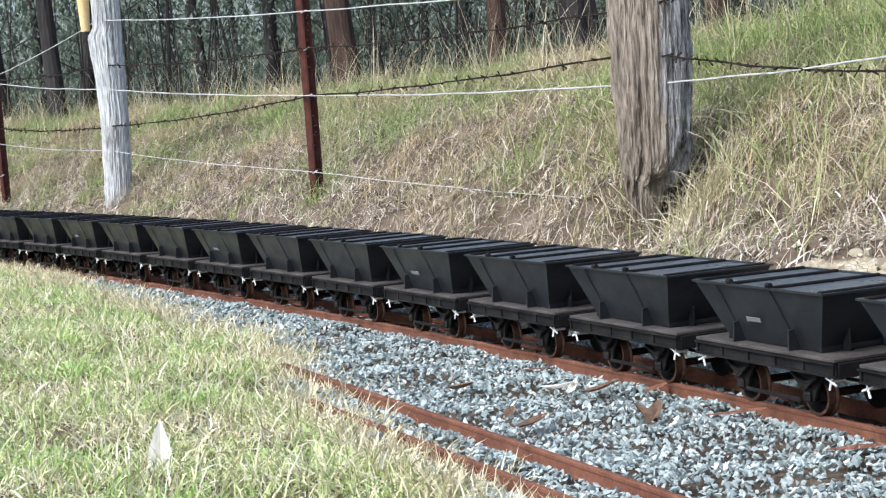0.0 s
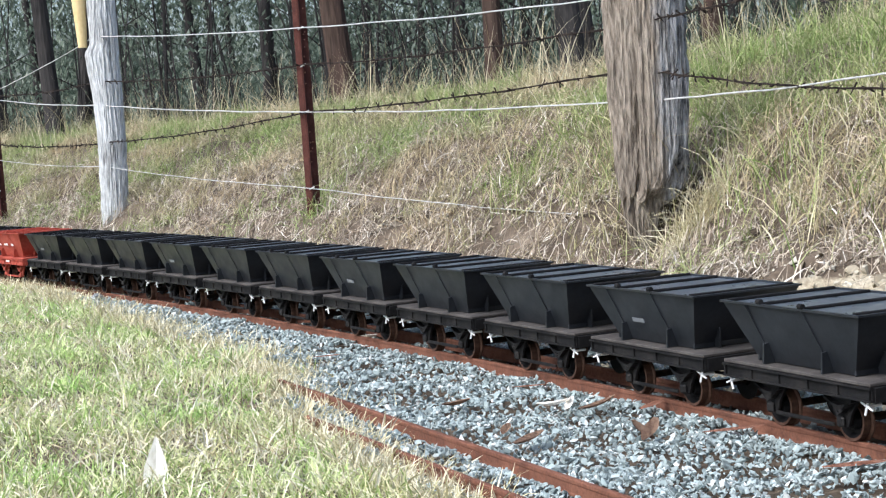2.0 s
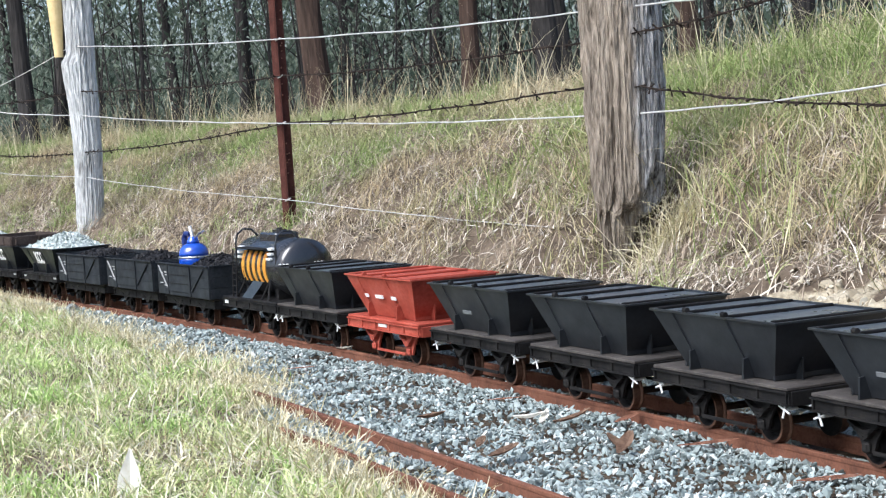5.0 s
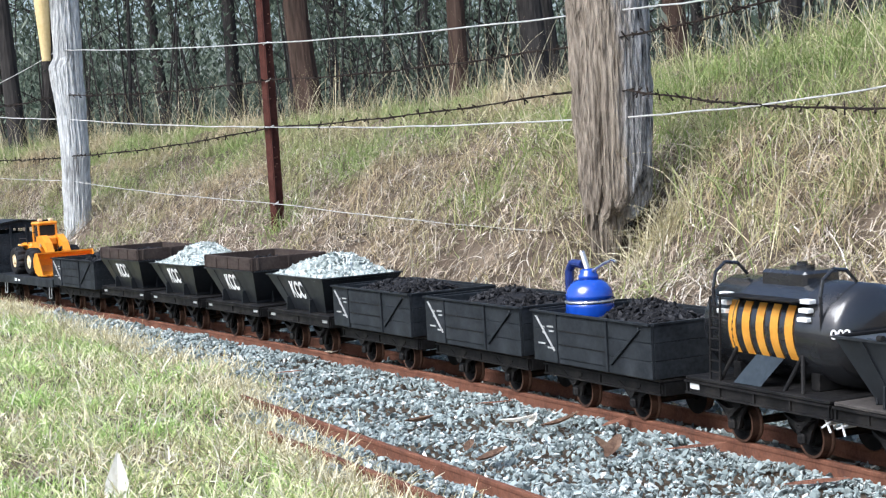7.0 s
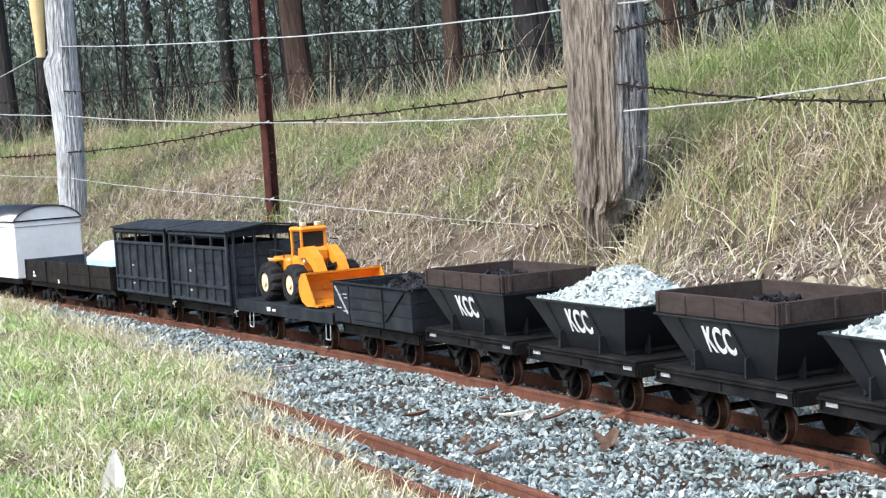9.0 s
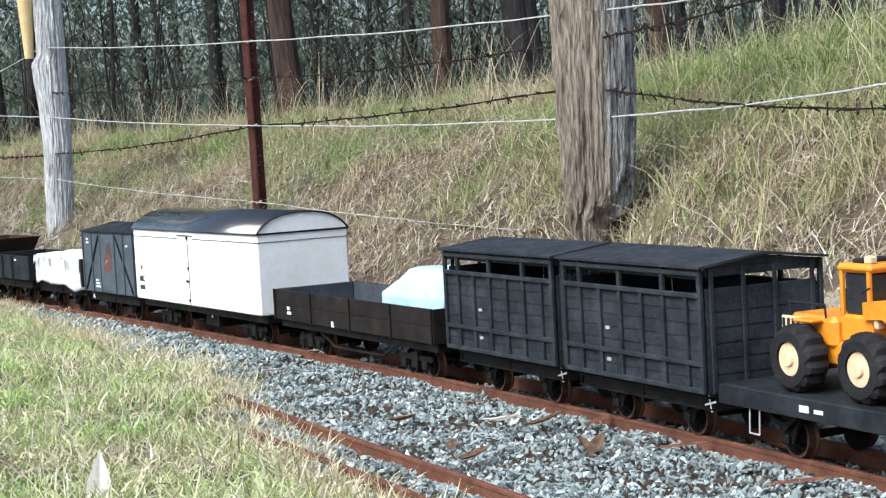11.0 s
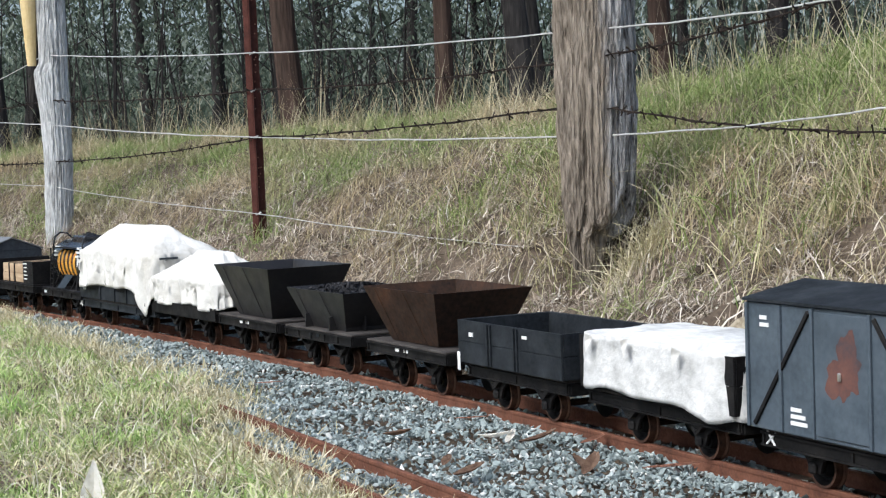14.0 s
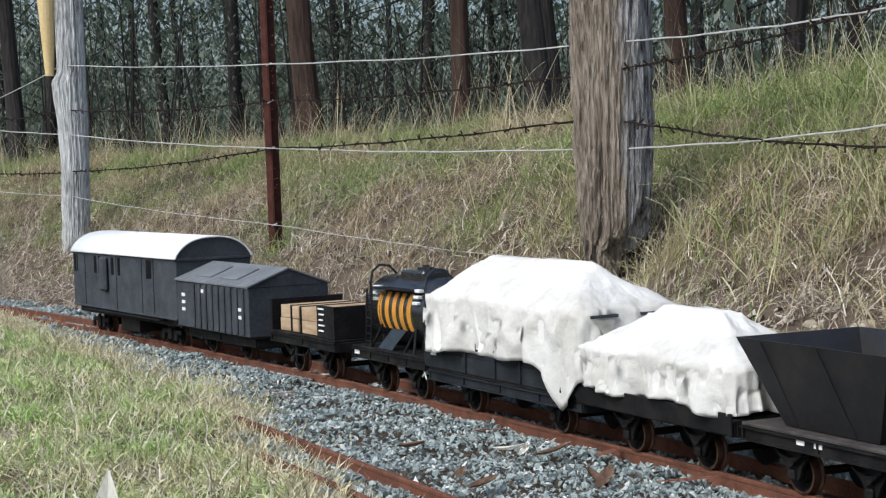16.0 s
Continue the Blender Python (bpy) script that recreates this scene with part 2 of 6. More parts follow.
def sweep(bm, section, rings):
    """A closed section carried through frames of (origin, side, up)."""
    last = None
    for o, side, up in rings:
        ring = [bm.verts.new(o + side * a + up * b) for a, b in section]
        if last:
            for i in range(len(ring)):
                j = (i + 1) % len(ring)
                bm.faces.new((last[i], last[j], ring[j], ring[i]))
        else:
            bm.faces.new(ring[::-1])
        last = ring
    bm.faces.new(last)
    return bm


def thing(name, label, category, group="", kind="", m=None):
    e = tagged(new(name), label, category, group, kind)
    e.empty_display_size = 0.05
    if m is not None:
        e.matrix_world = m
    return e


# ---------------------------------------------------------------- ground
def build_ground():
    ss = np.concatenate([[-119.35, -108, -96, -85, -72, -60, -50, -40], np.arange(-30, -12, 1.0), np.arange(-12, -3, 0.12), np.arange(-3, 2.6, 0.035), np.arange(2.6, 4, 0.12), [4, 5, 6, 8, 12, 18, 25, 35, 48, 60, 75, 90, 105, 119.35]])
    oo = np.concatenate([np.arange(-3.2, -0.8, 0.05), np.arange(-0.8, -0.2, 0.018), np.arange(-0.2, 3.6, 0.05)])
    oo = np.concatenate([[-2500, -900, -300, -100, -50, -30, -20, -14, -10, -7.5, -6, -5, -4.2, -3.6], oo, [3.8, 4.2, 5, 6, 8, 11, 15, 20, 26, 33, 37.9]])
    verts, tris = [], []
    for s in ss:
        for o in oo:
            p = on_track(s, o, 0)
            verts.append((p.x, p.y, 0))
    verts = np.array(verts)
    verts[:, 2] = ground_z(verts[:, 0], verts[:, 1])
    far = np.hypot(verts[:, 0], verts[:, 1]) > 60
    verts[far, 2] = 0.6
    n = len(oo)
    for i in range(len(ss) - 1):
        for j in range(n - 1):
            a = i * n + j
            tris += [(a, a + n, a + 1), (a + 1, a + n, a + n + 1)]
    me = tri_mesh("ground", verts, tris)
    me.polygons.foreach_set("use_smooth", [True] * len(me.polygons))
    s, o = s_o(verts[:, 0], verts[:, 1])
    top = np.interp(s, [-0.6, 0.0, 0.6, 2], [0.32, 0.41, 0.54, 0.60]) + 0.05 * smooth_noise(verts[:, 0], verts[:, 1], 0.3, 41)
    clay = np.clip((s + 0.5) / 0.7, 0, 1) * np.clip((top + o) / 0.06, 0, 1) * np.clip((-o - 0.20) / 0.05, 0, 1)
    me.attributes.new("clay", "FLOAT", "POINT").data.foreach_set("value", (clay * 0.75).astype(np.float32))
    tagged(link("ground", me, M_SOIL), "bare brown soil and leaf litter under grass", "ground", kind="structure")


def rail_section(w=0.006, h=0.032):
    return [(-w, -h), (w, -h), (w, -h + 0.004), (w * 0.8, -h + 0.007), (w * 0.8, -0.010), (w, -0.007), (w, -0.0015), (w * 0.8, 0), (-w * 0.8, 0), (-w, -0.0015), (-w, -0.007),
            (-w * 0.8, -0.010), (-w * 0.8, -h + 0.007), (-w, -h + 0.004)]


def build_tracks():
    up = Vector((0, 0, 1))
    line = thing("railway_track", "rusted miniature steel rails on timber sleepers in ballast", "railway track")
    for o in (GAUGE, -GAUGE):
        rings = []
        for s in np.arange(-14, 3.01, 0.25):
            p, q = on_track(s, o, RAIL_Z), on_track(s, o - 0.1, RAIL_Z)
            rings.append((p, (q - p).normalized(), up))
        part("rail", sweep(bmesh.new(), rail_section(), rings), M_RAIL, line)
    me = None
    for s in np.arange(-13.9, 3, 0.17):
        if me is None:
            bm = box(bmesh.new(), -0.022, 0.022, -0.135, 0.135, -0.055, -0.031, 0.003)
            first = part("sleeper", bm, M_SLEEPER, line)
            me = first.data
            first.matrix_local = track_pose(s, RAIL_Z)
        else:
            ob = new("sleeper", me)
            ob.parent, ob.matrix_local = line, track_pose(s, RAIL_Z)
    side = thing("siding_track", "rusted siding rails running out of the grass", "railway track")
    for k, t0 in ((0.0, -0.18), (2 * GAUGE, 0.42)):
        rings = [(SA + SD * t + SN * k, SN, up) for t in np.arange(t0, 3.2, 0.2)]
        part("rail", sweep(bmesh.new(), rail_section(), rings), M_RAIL, side)
    m = Matrix.Rotation(math.atan2(SD.y, SD.x), 4, "Z")
    me = None
    for t in np.arange(0.05, 3.1, 0.17):
        p = SA + SD * t + SN * GAUGE
        if me is None:
            first = part("sleeper", box(bmesh.new(), -0.022, 0.022, -0.12, 0.12, -0.055, -0.031, 0.003), M_SLEEPER, side)
            me, ob = first.data, first
        else:
            ob = new("sleeper", me)
            ob.parent = side
        ob.matrix_local = Matrix.Translation(p) @ m


M_SLEEPER = worn("sleeper_timber", (0.10, 0.08, 0.06), (0.05, 0.04, 0.03), (0.18, 0.15, 0.12), 10, 80, 0.95, relief=0.002)


def stone_shapes(count, seed):
    """Angular chips: hulls of a few random points."""
    r = np.random.RandomState(seed)
    shapes = []
    for k in range(count):
        bm = bmesh.new()
        for p in r.normal(size=(9, 3)):
            p = p / np.linalg.norm(p) * r.uniform(0.8, 1.2)
            bm.verts.new(p * (1.35, r.uniform(0.70, 1.0), r.uniform(0.38, 0.62)))
        g = bmesh.ops.convex_hull(bm, input=bm.verts)
        loose = [v for v in bm.verts if not v.link_faces]
        bmesh.ops.delete(bm, geom=loose, context="VERTS")
        bmesh.ops.triangulate(bm, faces=bm.faces)
        bm.verts.index_update()
        shapes.append((np.array([v.co[:] for v in bm.verts]), np.array([[v.index for v in f.verts] for f in bm.faces])))
        bm.free()
    return shapes


def scatter(name, pts, sizes, mat, label, category, seed=0, kind="stuff", parent=None, squash=1.0, tumble=1.0):
    """Stones as one mesh: each a bent and turned angular lump."""
    r = np.random.RandomState(seed)
    shapes = stone_shapes(12, seed)
    vs, fs, n = [], [], 0
    pick = r.randint(0, 12, len(pts))
    for k, (bv, bf) in enumerate(shapes):
        idx = np.where(pick == k)[0]
        if not len(idx):
            continue
        q = r.normal(size=(len(idx), 4)) * (1, tumble, tumble, 1)
        q /= np.linalg.norm(q, axis=1)[:, None]
        w, x, y, z = q.T
        rot = np.stack([1 - 2 * (y * y + z * z), 2 * (x * y - z * w), 2 * (x * z + y * w), 2 * (x * y + z * w), 1 - 2 * (x * x + z * z), 2 * (y * z - x * w),
                        2 * (x * z - y * w), 2 * (y * z + x * w), 1 - 2 * (x * x + y * y)], 1).reshape(-1, 3, 3)
        v = np.einsum("nij,mj->nmi", rot, bv) * sizes[idx][:, None, None]
        v[:, :, 2] *= squash
        v += pts[idx][:, None, :]
        vs.append(v.reshape(-1, 3))
        fs.append((bf[None] + (np.arange(len(idx)) * len(bv))[:, None, None] + n).reshape(-1, 3))
        n += len(idx) * len(bv)
    ob = link(name, tri_mesh(name, np.concatenate(vs), np.concatenate(fs), False), mat, parent)
    return tagged(ob, label, category, kind=kind) if not parent else ob


def build_ballast():
    r = np.random.RandomState(4)
    s, o = r.uniform(-9.5, 2.6, 180000), r.uniform(-0.34, 1.5, 180000)
    a = A0 - s / RC
    x, y = CX + (RC - o) * np.cos(a), CY + (RC - o) * np.sin(a)
    edge = lawn_side(x, y) + 0.05 * smooth_noise(x, y, 0.4, 11)
    keep = (edge < 0.03 + r.uniform(0, 0.04, len(x))) & (y > 2.2)
    # thin out with distance, where single stones are lost
    keep &= r.uniform(0, 1, len(x)) < np.clip(1.15 - (y - 4.5) * 0.10, 0.35, 1)
    x, y, o = x[keep], y[keep], o[keep]
    size = (0.0043 + 0.0052 * r.uniform(0, 1, len(x)) ** 1.8) * np.clip(1 + (y - 4.5) * 0.06, 1, 1.5)
    off = np.abs((x - SA.x) * SN.x + (y - SA.y) * SN.y - GAUGE)         # from the siding's middle
    clear = np.minimum(np.abs(np.abs(o) - GAUGE), np.abs(off - GAUGE))
    low = np.clip((clear - 0.004) / 0.04, 0, 1)
    z = -0.030 + low * 0.010 - 0.012 * (np.abs(o) < 0.06) + 0.010 * smooth_noise(x, y, 0.35, 2) * low + r.uniform(-0.006, 0.006, len(x)) + bed_rise(x, y)
    ok = clear > 0.007 + size * 0.55
    pts = np.stack([x, y, z], 1)[ok]
    scatter("ballast", pts, size[ok], M_STONE, "blue-grey crushed stone ballast around the rails", "gravel", 6, tumble=0.45)


def blades(name, x, y, length, width, lean, mat, label, category, seed=0, bend=0.8, curl=0.25, segs=3, hug=0.3, lift=0.0, heading=None):
    """Grass as one mesh: tapering ribbons that start at an angle, arch over and wander a little."""
    r = np.random.RandomState(seed)
    n = len(x)
    g = ground_z(x, y)
    gx, gy = (ground_z(x + 0.02, y) - g) / 0.02 * hug, (ground_z(x, y + 0.02) - g) / 0.02 * hug
    a = r.uniform(0, 6.283, n) if heading is None else r.normal(heading, 0.7, n)
    th = np.abs(r.normal(lean, lean * 0.45, n))
    more = np.abs(r.normal(bend, bend * 0.6, n)) / segs
    b = a + 1.5708 + r.normal(0, 0.7, n)
    w = np.stack([np.cos(b) * width, np.sin(b) * width, r.normal(0, 0.45, n) * width], 1)
    p = np.stack([x, y, g - 0.004 + lift], 1)
    verts = []
    for k in range(segs):
        f = (1.0, 0.95, 0.75, 0.5, 0.35)[k]
        verts += [p - w * f, p + w * f]
        t = np.minimum(th, 1.9)
        dx, dy = np.sin(t) * np.cos(a) * length / segs, np.sin(t) * np.sin(a) * length / segs
        p = p + np.stack([dx, dy, np.cos(t) * length / segs + gx * dx + gy * dy], 1)
        th = th + more
        a = a + r.normal(0, curl, n)
    v = np.stack(verts + [p], 1).reshape(-1, 3)
    m = 2 * segs + 1
    c = np.arange(n)[:, None] * m
    t = []
    for k in range(segs - 1):
        t += [c + [2 * k, 2 * k + 1, 2 * k + 3], c + [2 * k, 2 * k + 3, 2 * k + 2]]
    t.append(c + [m - 3, m - 2, m - 1])
    return tagged(link(name, tri_mesh(name, v, np.stack(t, 1).reshape(-1, 3)), mat), label, category, kind="stuff")


def build_grass():
    r = np.random.RandomState(8)
    # lawn: short upright green blades, and longer bleached ones lying through them
    n = 250000
    x, y = r.uniform(-3.6, 0.4, n), 1.9 + 7.6 * r.uniform(0, 1, n) ** 1.4
    e = lawn_side(x, y) + 0.06 * smooth_noise(x, y, 0.35, 12)
    k = (e > r.uniform(-0.02, 0.10, n)) & (x > -0.33 * y - 0.35) & (y > 2.55 - 0.3 * x)
    x, y = x[k], y[k]
    tuft = np.clip(1 + 0.40 * smooth_noise(x, y, 0.45, 13) + 0.25 * smooth_noise(x, y, 0.13, 16), 0.45, 1.9)
    blades("lawn_grass", x, y, r.uniform(0.022, 0.058, len(x)) * tuft, r.uniform(0.0010, 0.0021, len(x)), 0.6, M_LAWN, "short lawn of green and straw-coloured grass blades", "grass", 9, 0.9, 0.3)
    n = 85000
    x, y = r.uniform(-3.6, 0.4, n), 1.9 + 7.6 * r.uniform(0, 1, n) ** 1.4
    e = lawn_side(x, y) + 0.06 * smooth_noise(x, y, 0.35, 12)
    k = (e > r.uniform(-0.03, 0.06, n)) & (x > -0.33 * y - 0.35) & (y > 2.55 - 0.3 * x) & (r.uniform(0, 1, n) < np.clip(0.55 + 0.5 * smooth_noise(x, y, 0.6, 17), 0.1, 1))
    x, y = x[k], y[k]
    blades("lawn_straw", x, y, r.uniform(0.035, 0.09, len(x)), r.uniform(0.0009, 0.0020, len(x)), 1.0, M_STRAW, "bleached dry blades lying through the lawn", "grass", 19, 0.7, 0.35, 3, 0.6, 0.006)
    # scruffy straw along the lawn's edge and over the siding
    n = 30000
    y = r.uniform(2.2, 8.5, n)
    lx, ly = zip(*LAWN)
    x = np.interp(-y, [-v for v in ly], lx) + r.normal(0.0, 0.055, n) - 0.02
    k = r.uniform(0, 1, n) < np.clip(0.55 + 0.6 * smooth_noise(x, y, 0.5, 21), 0.1, 1)
    x, y = x[k], y[k]
    blades("edge_grass", x, y, r.uniform(0.03, 0.095, len(x)), r.uniform(0.0010, 0.0020, len(x)), 0.7, M_EDGE, "scruffy straw-coloured grass along the ballast edge", "grass", 22, 0.8, 0.35)

    def on_bank(n, s0, s1, d0, d1, power=1.0):
        s, d = r.uniform(s0, s1, n), d0 + (d1 - d0) * r.uniform(0, 1, n) ** power
        a = A0 - s / RC
        return CX + (RC + d) * np.cos(a), CY + (RC + d) * np.sin(a), s, d
    # dead matted litter on the steep foot of the bank, with hollows in it
    x, y, s, d = on_bank(160000, -10, 2.4, 0.29, 1.6, 1.25)
    bare = np.clip((s + 0.3) / 0.4, 0, 1) * np.clip((np.interp(s, [-0.3, 0.6, 2], [0.42, 0.58, 0.66]) + 0.05 * smooth_noise(x, y, 0.3, 41) - d) / 0.08, 0, 1)
    k = r.uniform(0, 1, len(x)) < np.clip(0.45 + 0.55 * smooth_noise(x, y, 0.4, 24) + 0.55 * smooth_noise(x, y, 0.13, 26), 0.02, 1) * np.clip((1.75 - d) / 0.6, 0, 1) * (1 - 0.80 * bare)
    x, y, d = x[k], y[k], d[k]
    pile = np.clip(0.018 + 0.022 * smooth_noise(x, y, 0.10, 23), 0, 0.06) * r.uniform(0, 1, len(x))
    blades("bank_litter", x, y, r.uniform(0.03, 0.11, len(x)), r.uniform(0.0009, 0.0020, len(x)), 1.25, M_LITTER, "matted dead grass and twigs on the bank's foot", "grass litter", 25, 0.7, 0.85, 4, 0.9, pile)
    # living and dry grass above it, in tufts that hang down the slope
    x, y, s, d = on_bank(170000, -11, 2.4, 0.50, 3.0, 1.1)
    cover = np.clip((d - 0.55 + 0.25 * smooth_noise(x, y, 0.5, 18)) / 0.6, 0.06, 1) * np.clip(0.80 + 0.6 * smooth_noise(x, y, 0.55, 14), 0.15, 1)
    k = (r.uniform(0, 1, len(x)) < cover) & (np.hypot(x - 0.43, y - 5.12) > 0.16)
    x, y, d, s = x[k], y[k], d[k], s[k]
    tuft = np.clip(1 + 0.6 * smooth_noise(x, y, 0.45, 15) + 0.3 * smooth_noise(x, y, 0.16, 20), 0.35, 2.0) * (1 + 0.45 * np.clip((s + 2) / 2.5, 0, 1))
    blades("bank_grass", x, y, r.uniform(0.04, 0.125, len(x)) * tuft, r.uniform(0.0009, 0.0019, len(x)), 0.55, M_DRY, "long dry bank grass with green tufts", "grass", 10, 1.05, 0.35, 3, 0.5)
    # green tufts beside the big post
    x, y, s, d = on_bank(9000, -1.9, 1.8, 0.8, 2.5)
    k = r.uniform(0, 1, len(x)) < np.clip(0.4 + 0.9 * smooth_noise(x, y, 0.5, 27), 0.0, 1)
    x, y = x[k], y[k]
    k = np.hypot(x - 0.45, y - 5.10) > 0.22
    x, y = x[k], y[k]
    blades("green_grass", x, y, r.uniform(0.08, 0.26, len(x)), r.uniform(0.0011, 0.0022, len(x)), 0.35, M_GREENGRASS, "tall green grass tufts on the bank", "grass", 28, 1.0, 0.2, 4)
    # tangle at the big post's foot
    x, y = BIG[0] + r.normal(0.12, 0.06, 420), BIG[1] - 0.11 + r.normal(0, 0.04, 420)
    blades("post_grass", x, y, r.uniform(0.06, 0.24, 420), r.uniform(0.0008, 0.0016, 420), 0.45, M_EDGE, "dry grass tangled round the post's foot", "grass", 34, 0.9, 0.4, 4)
    # long bleached stems that arch out over the bank
    x, y, s, d = on_bank(420, -2.3, 2.0, 0.65, 2.5)
    blades("arching_straw", x, y, r.uniform(0.25, 0.62, len(x)), r.uniform(0.0010, 0.0018, len(x)), 0.5, M_STALK, "long bleached grass stems arching over the bank", "grass", 33, 1.25, 0.12, 5, 0.0)
    # seed stalks along the crest and rank grass behind it
    x, y, s, d = on_bank(1300, -11, 2.2, 1.5, 3.4)
    blades("seed_stalks", x, y, r.uniform(0.18, 0.60, len(x)), r.uniform(0.0010, 0.0017, len(x)), 0.30, M_STALK, "tall dry seed stalks leaning on the crest", "grass", 29, 0.55, 0.12, 4, 0.0)
    x, y, s, d = on_bank(28000, -22, 3.0, 2.6, 9.5)
    blades("rank_grass", x, y, r.uniform(0.10, 0.36, len(x)), r.uniform(0.0016, 0.0032, len(x)), 0.40, M_RANK, "rank dry grass at the edge of the woods", "grass", 30, 0.8, 0.3)


M_STRAW = pieces("lawn_straw", [(0.0, (0.26, 0.21, 0.11)), (0.3, (0.46, 0.40, 0.25)), (0.7, (0.62, 0.57, 0.41)), (1.0, (0.78, 0.74, 0.62))], 0.75, translucent=0.2)
M_EDGE = pieces("edge_straw", [(0.0, (0.30, 0.27, 0.13)), (0.5, (0.58, 0.52, 0.34)), (1.0, (0.76, 0.70, 0.52))], 0.8, translucent=0.2)
M_GREENGRASS = pieces("green_grass", [(0.0, (0.14, 0.20, 0.05)), (0.5, (0.26, 0.33, 0.11)), (0.8, (0.40, 0.42, 0.19)), (1.0, (0.58, 0.53, 0.33))], 0.8, translucent=0.3)
M_RANK = pieces("rank_grass", [(0.0, (0.10, 0.11, 0.05)), (0.4, (0.26, 0.24, 0.13)), (1.0, (0.50, 0.44, 0.29))], 0.8, translucent=0.2)


def post_mesh(bm, x, y, z0, z1, left, right, seed, flat=0.85, n=130, rows=110):
    """A split post between its two sides, given as (height, x) from foot to top: grooved, cracked, rotted in at the foot."""
    r = np.random.RandomState(seed)
    ph = r.uniform(0, 6.283, 8)
    crack = r.uniform(0, 6.283, 13)
    depth = r.uniform(0.05, 0.22, 13)
    last = None
    for i in range(rows):
        h = i / (rows - 1)
        z = z0 + (z1 - z0) * h
        ring = []
        for j in range(n):
            a = 6.2832 * j / n
            q = 1 + 0.030 * math.sin(3 * a + ph[1] + h) + 0.006 * math.sin(23 * a + ph[2] + 2.5 * h) + 0.006 * math.sin(37 * a + ph[3] - 2 * h)
            for c, dp in zip(crack, depth):
                e = (a - c - 0.14 * math.sin(5 * h + c) + math.pi) % 6.2832 - math.pi
                q -= dp * math.exp(-(e / 0.045) ** 2) * max(0, 0.45 + 0.55 * math.sin(7 * h + 3 * c))
            c, s = math.cos(a), math.sin(a)
            q += 0.05 * noise.noise(Vector((c * 3 + seed, s * 3, z * 1.6))) + 0.07 * noise.noise(Vector((c * 11 + seed, s * 11, z * 5))) + 0.06 * noise.noise(Vector((c * 24, s * 24, z * 15 + seed))) + 0.035 * noise.noise(Vector((c * 48, s * 48, z * 16 + seed)))
            q -= 0.5 * math.exp(-((a - 5.55) / 0.33) ** 2 - ((z - 0.40) / 0.075) ** 2) if seed == 1 else 0
            ze = z + 0.045 * noise.noise(Vector((c * 5, s * 5, seed))) + 0.030 * noise.noise(Vector((c * 14, s * 14, seed + 4)))
            lo, hi = np.interp(ze, *zip(*left)), np.interp(ze, *zip(*right))
            q *= (hi - lo) / 2
            ring.append(bm.verts.new(((lo + hi) / 2 + q * c, y + q * flat * s, z)))
        if last:
            for j in range(n):
                bm.faces.new((last[j], last[(j + 1) % n], ring[(j + 1) % n], ring[j]))
        last = ring
    bm.faces.new(last)
    return bm


def silvered(m, across, silver):
    """Bare silver-grey timber on one side of the post, split from the brown by a ragged line."""
    nt = m.node_tree
    b = nt.nodes["Principled BSDF"]
    brown = b.inputs["Base Color"].links[0].from_socket
    co, sep = nt.nodes.new("ShaderNodeTexCoord"), nt.nodes.new("ShaderNodeSeparateXYZ")
    nt.links.new(co.outputs["Object"], sep.inputs[0])
    e = nt.nodes.new("ShaderNodeMath")
    e.operation = "MULTIPLY_ADD"
    nt.links.new(noise_node(nt, 16, 4, 0.6, (1, 1, 0.12)), e.inputs[0])
    e.inputs[1].default_value = 0.14
    nt.links.new(sep.outputs[0], e.inputs[2])
    fac = ramp(nt, e.outputs[0], [(across + 0.055, (0, 0, 0)), (across + 0.085, (1, 1, 1))])
    grey = ramp(nt, noise_node(nt, 75, 6, 0.75, (1, 1, 0.16)), [(0.36, (0.03, 0.028, 0.027)), (0.46, (0.20, 0.195, 0.19)), (0.56, (0.36, 0.355, 0.35)), (0.75, silver)])
    nt.links.new(mix(nt, fac, brown, grey), b.inputs["Base Color"])


BIG, PICK, LEFT, PICK0 = (0.455, 5.30), (-0.82, 7.35), (-2.19, 9.35), (-3.20, 10.75)
M_PALE = worn("bleached_timber", (0.44, 0.45, 0.44), (0.12, 0.115, 0.105), (0.66, 0.675, 0.67), 13, 55, 0.9, relief=0.010, stretch=(1, 1, 0.32), mixed=0.5, strength=0.7)
M_PLASTIC = worn("yellowed_plastic", (0.62, 0.47, 0.22), (0.52, 0.38, 0.16), (0.70, 0.56, 0.30), 8, 60, 0.5)
M_LEAFDRY = worn("dry_brown_leaf", (0.20, 0.12, 0.08), (0.10, 0.06, 0.045), (0.34, 0.24, 0.17), 40, 200, 0.7)
M_LEAFRED = worn("red_brown_bark", (0.30, 0.14, 0.09), (0.18, 0.08, 0.055), (0.42, 0.24, 0.17), 40, 200, 0.8)
M_LEAFPALE = worn("bleached_leaf", (0.86, 0.83, 0.76), (0.72, 0.67, 0.56), (0.90, 0.88, 0.84), 40, 200, 0.7)


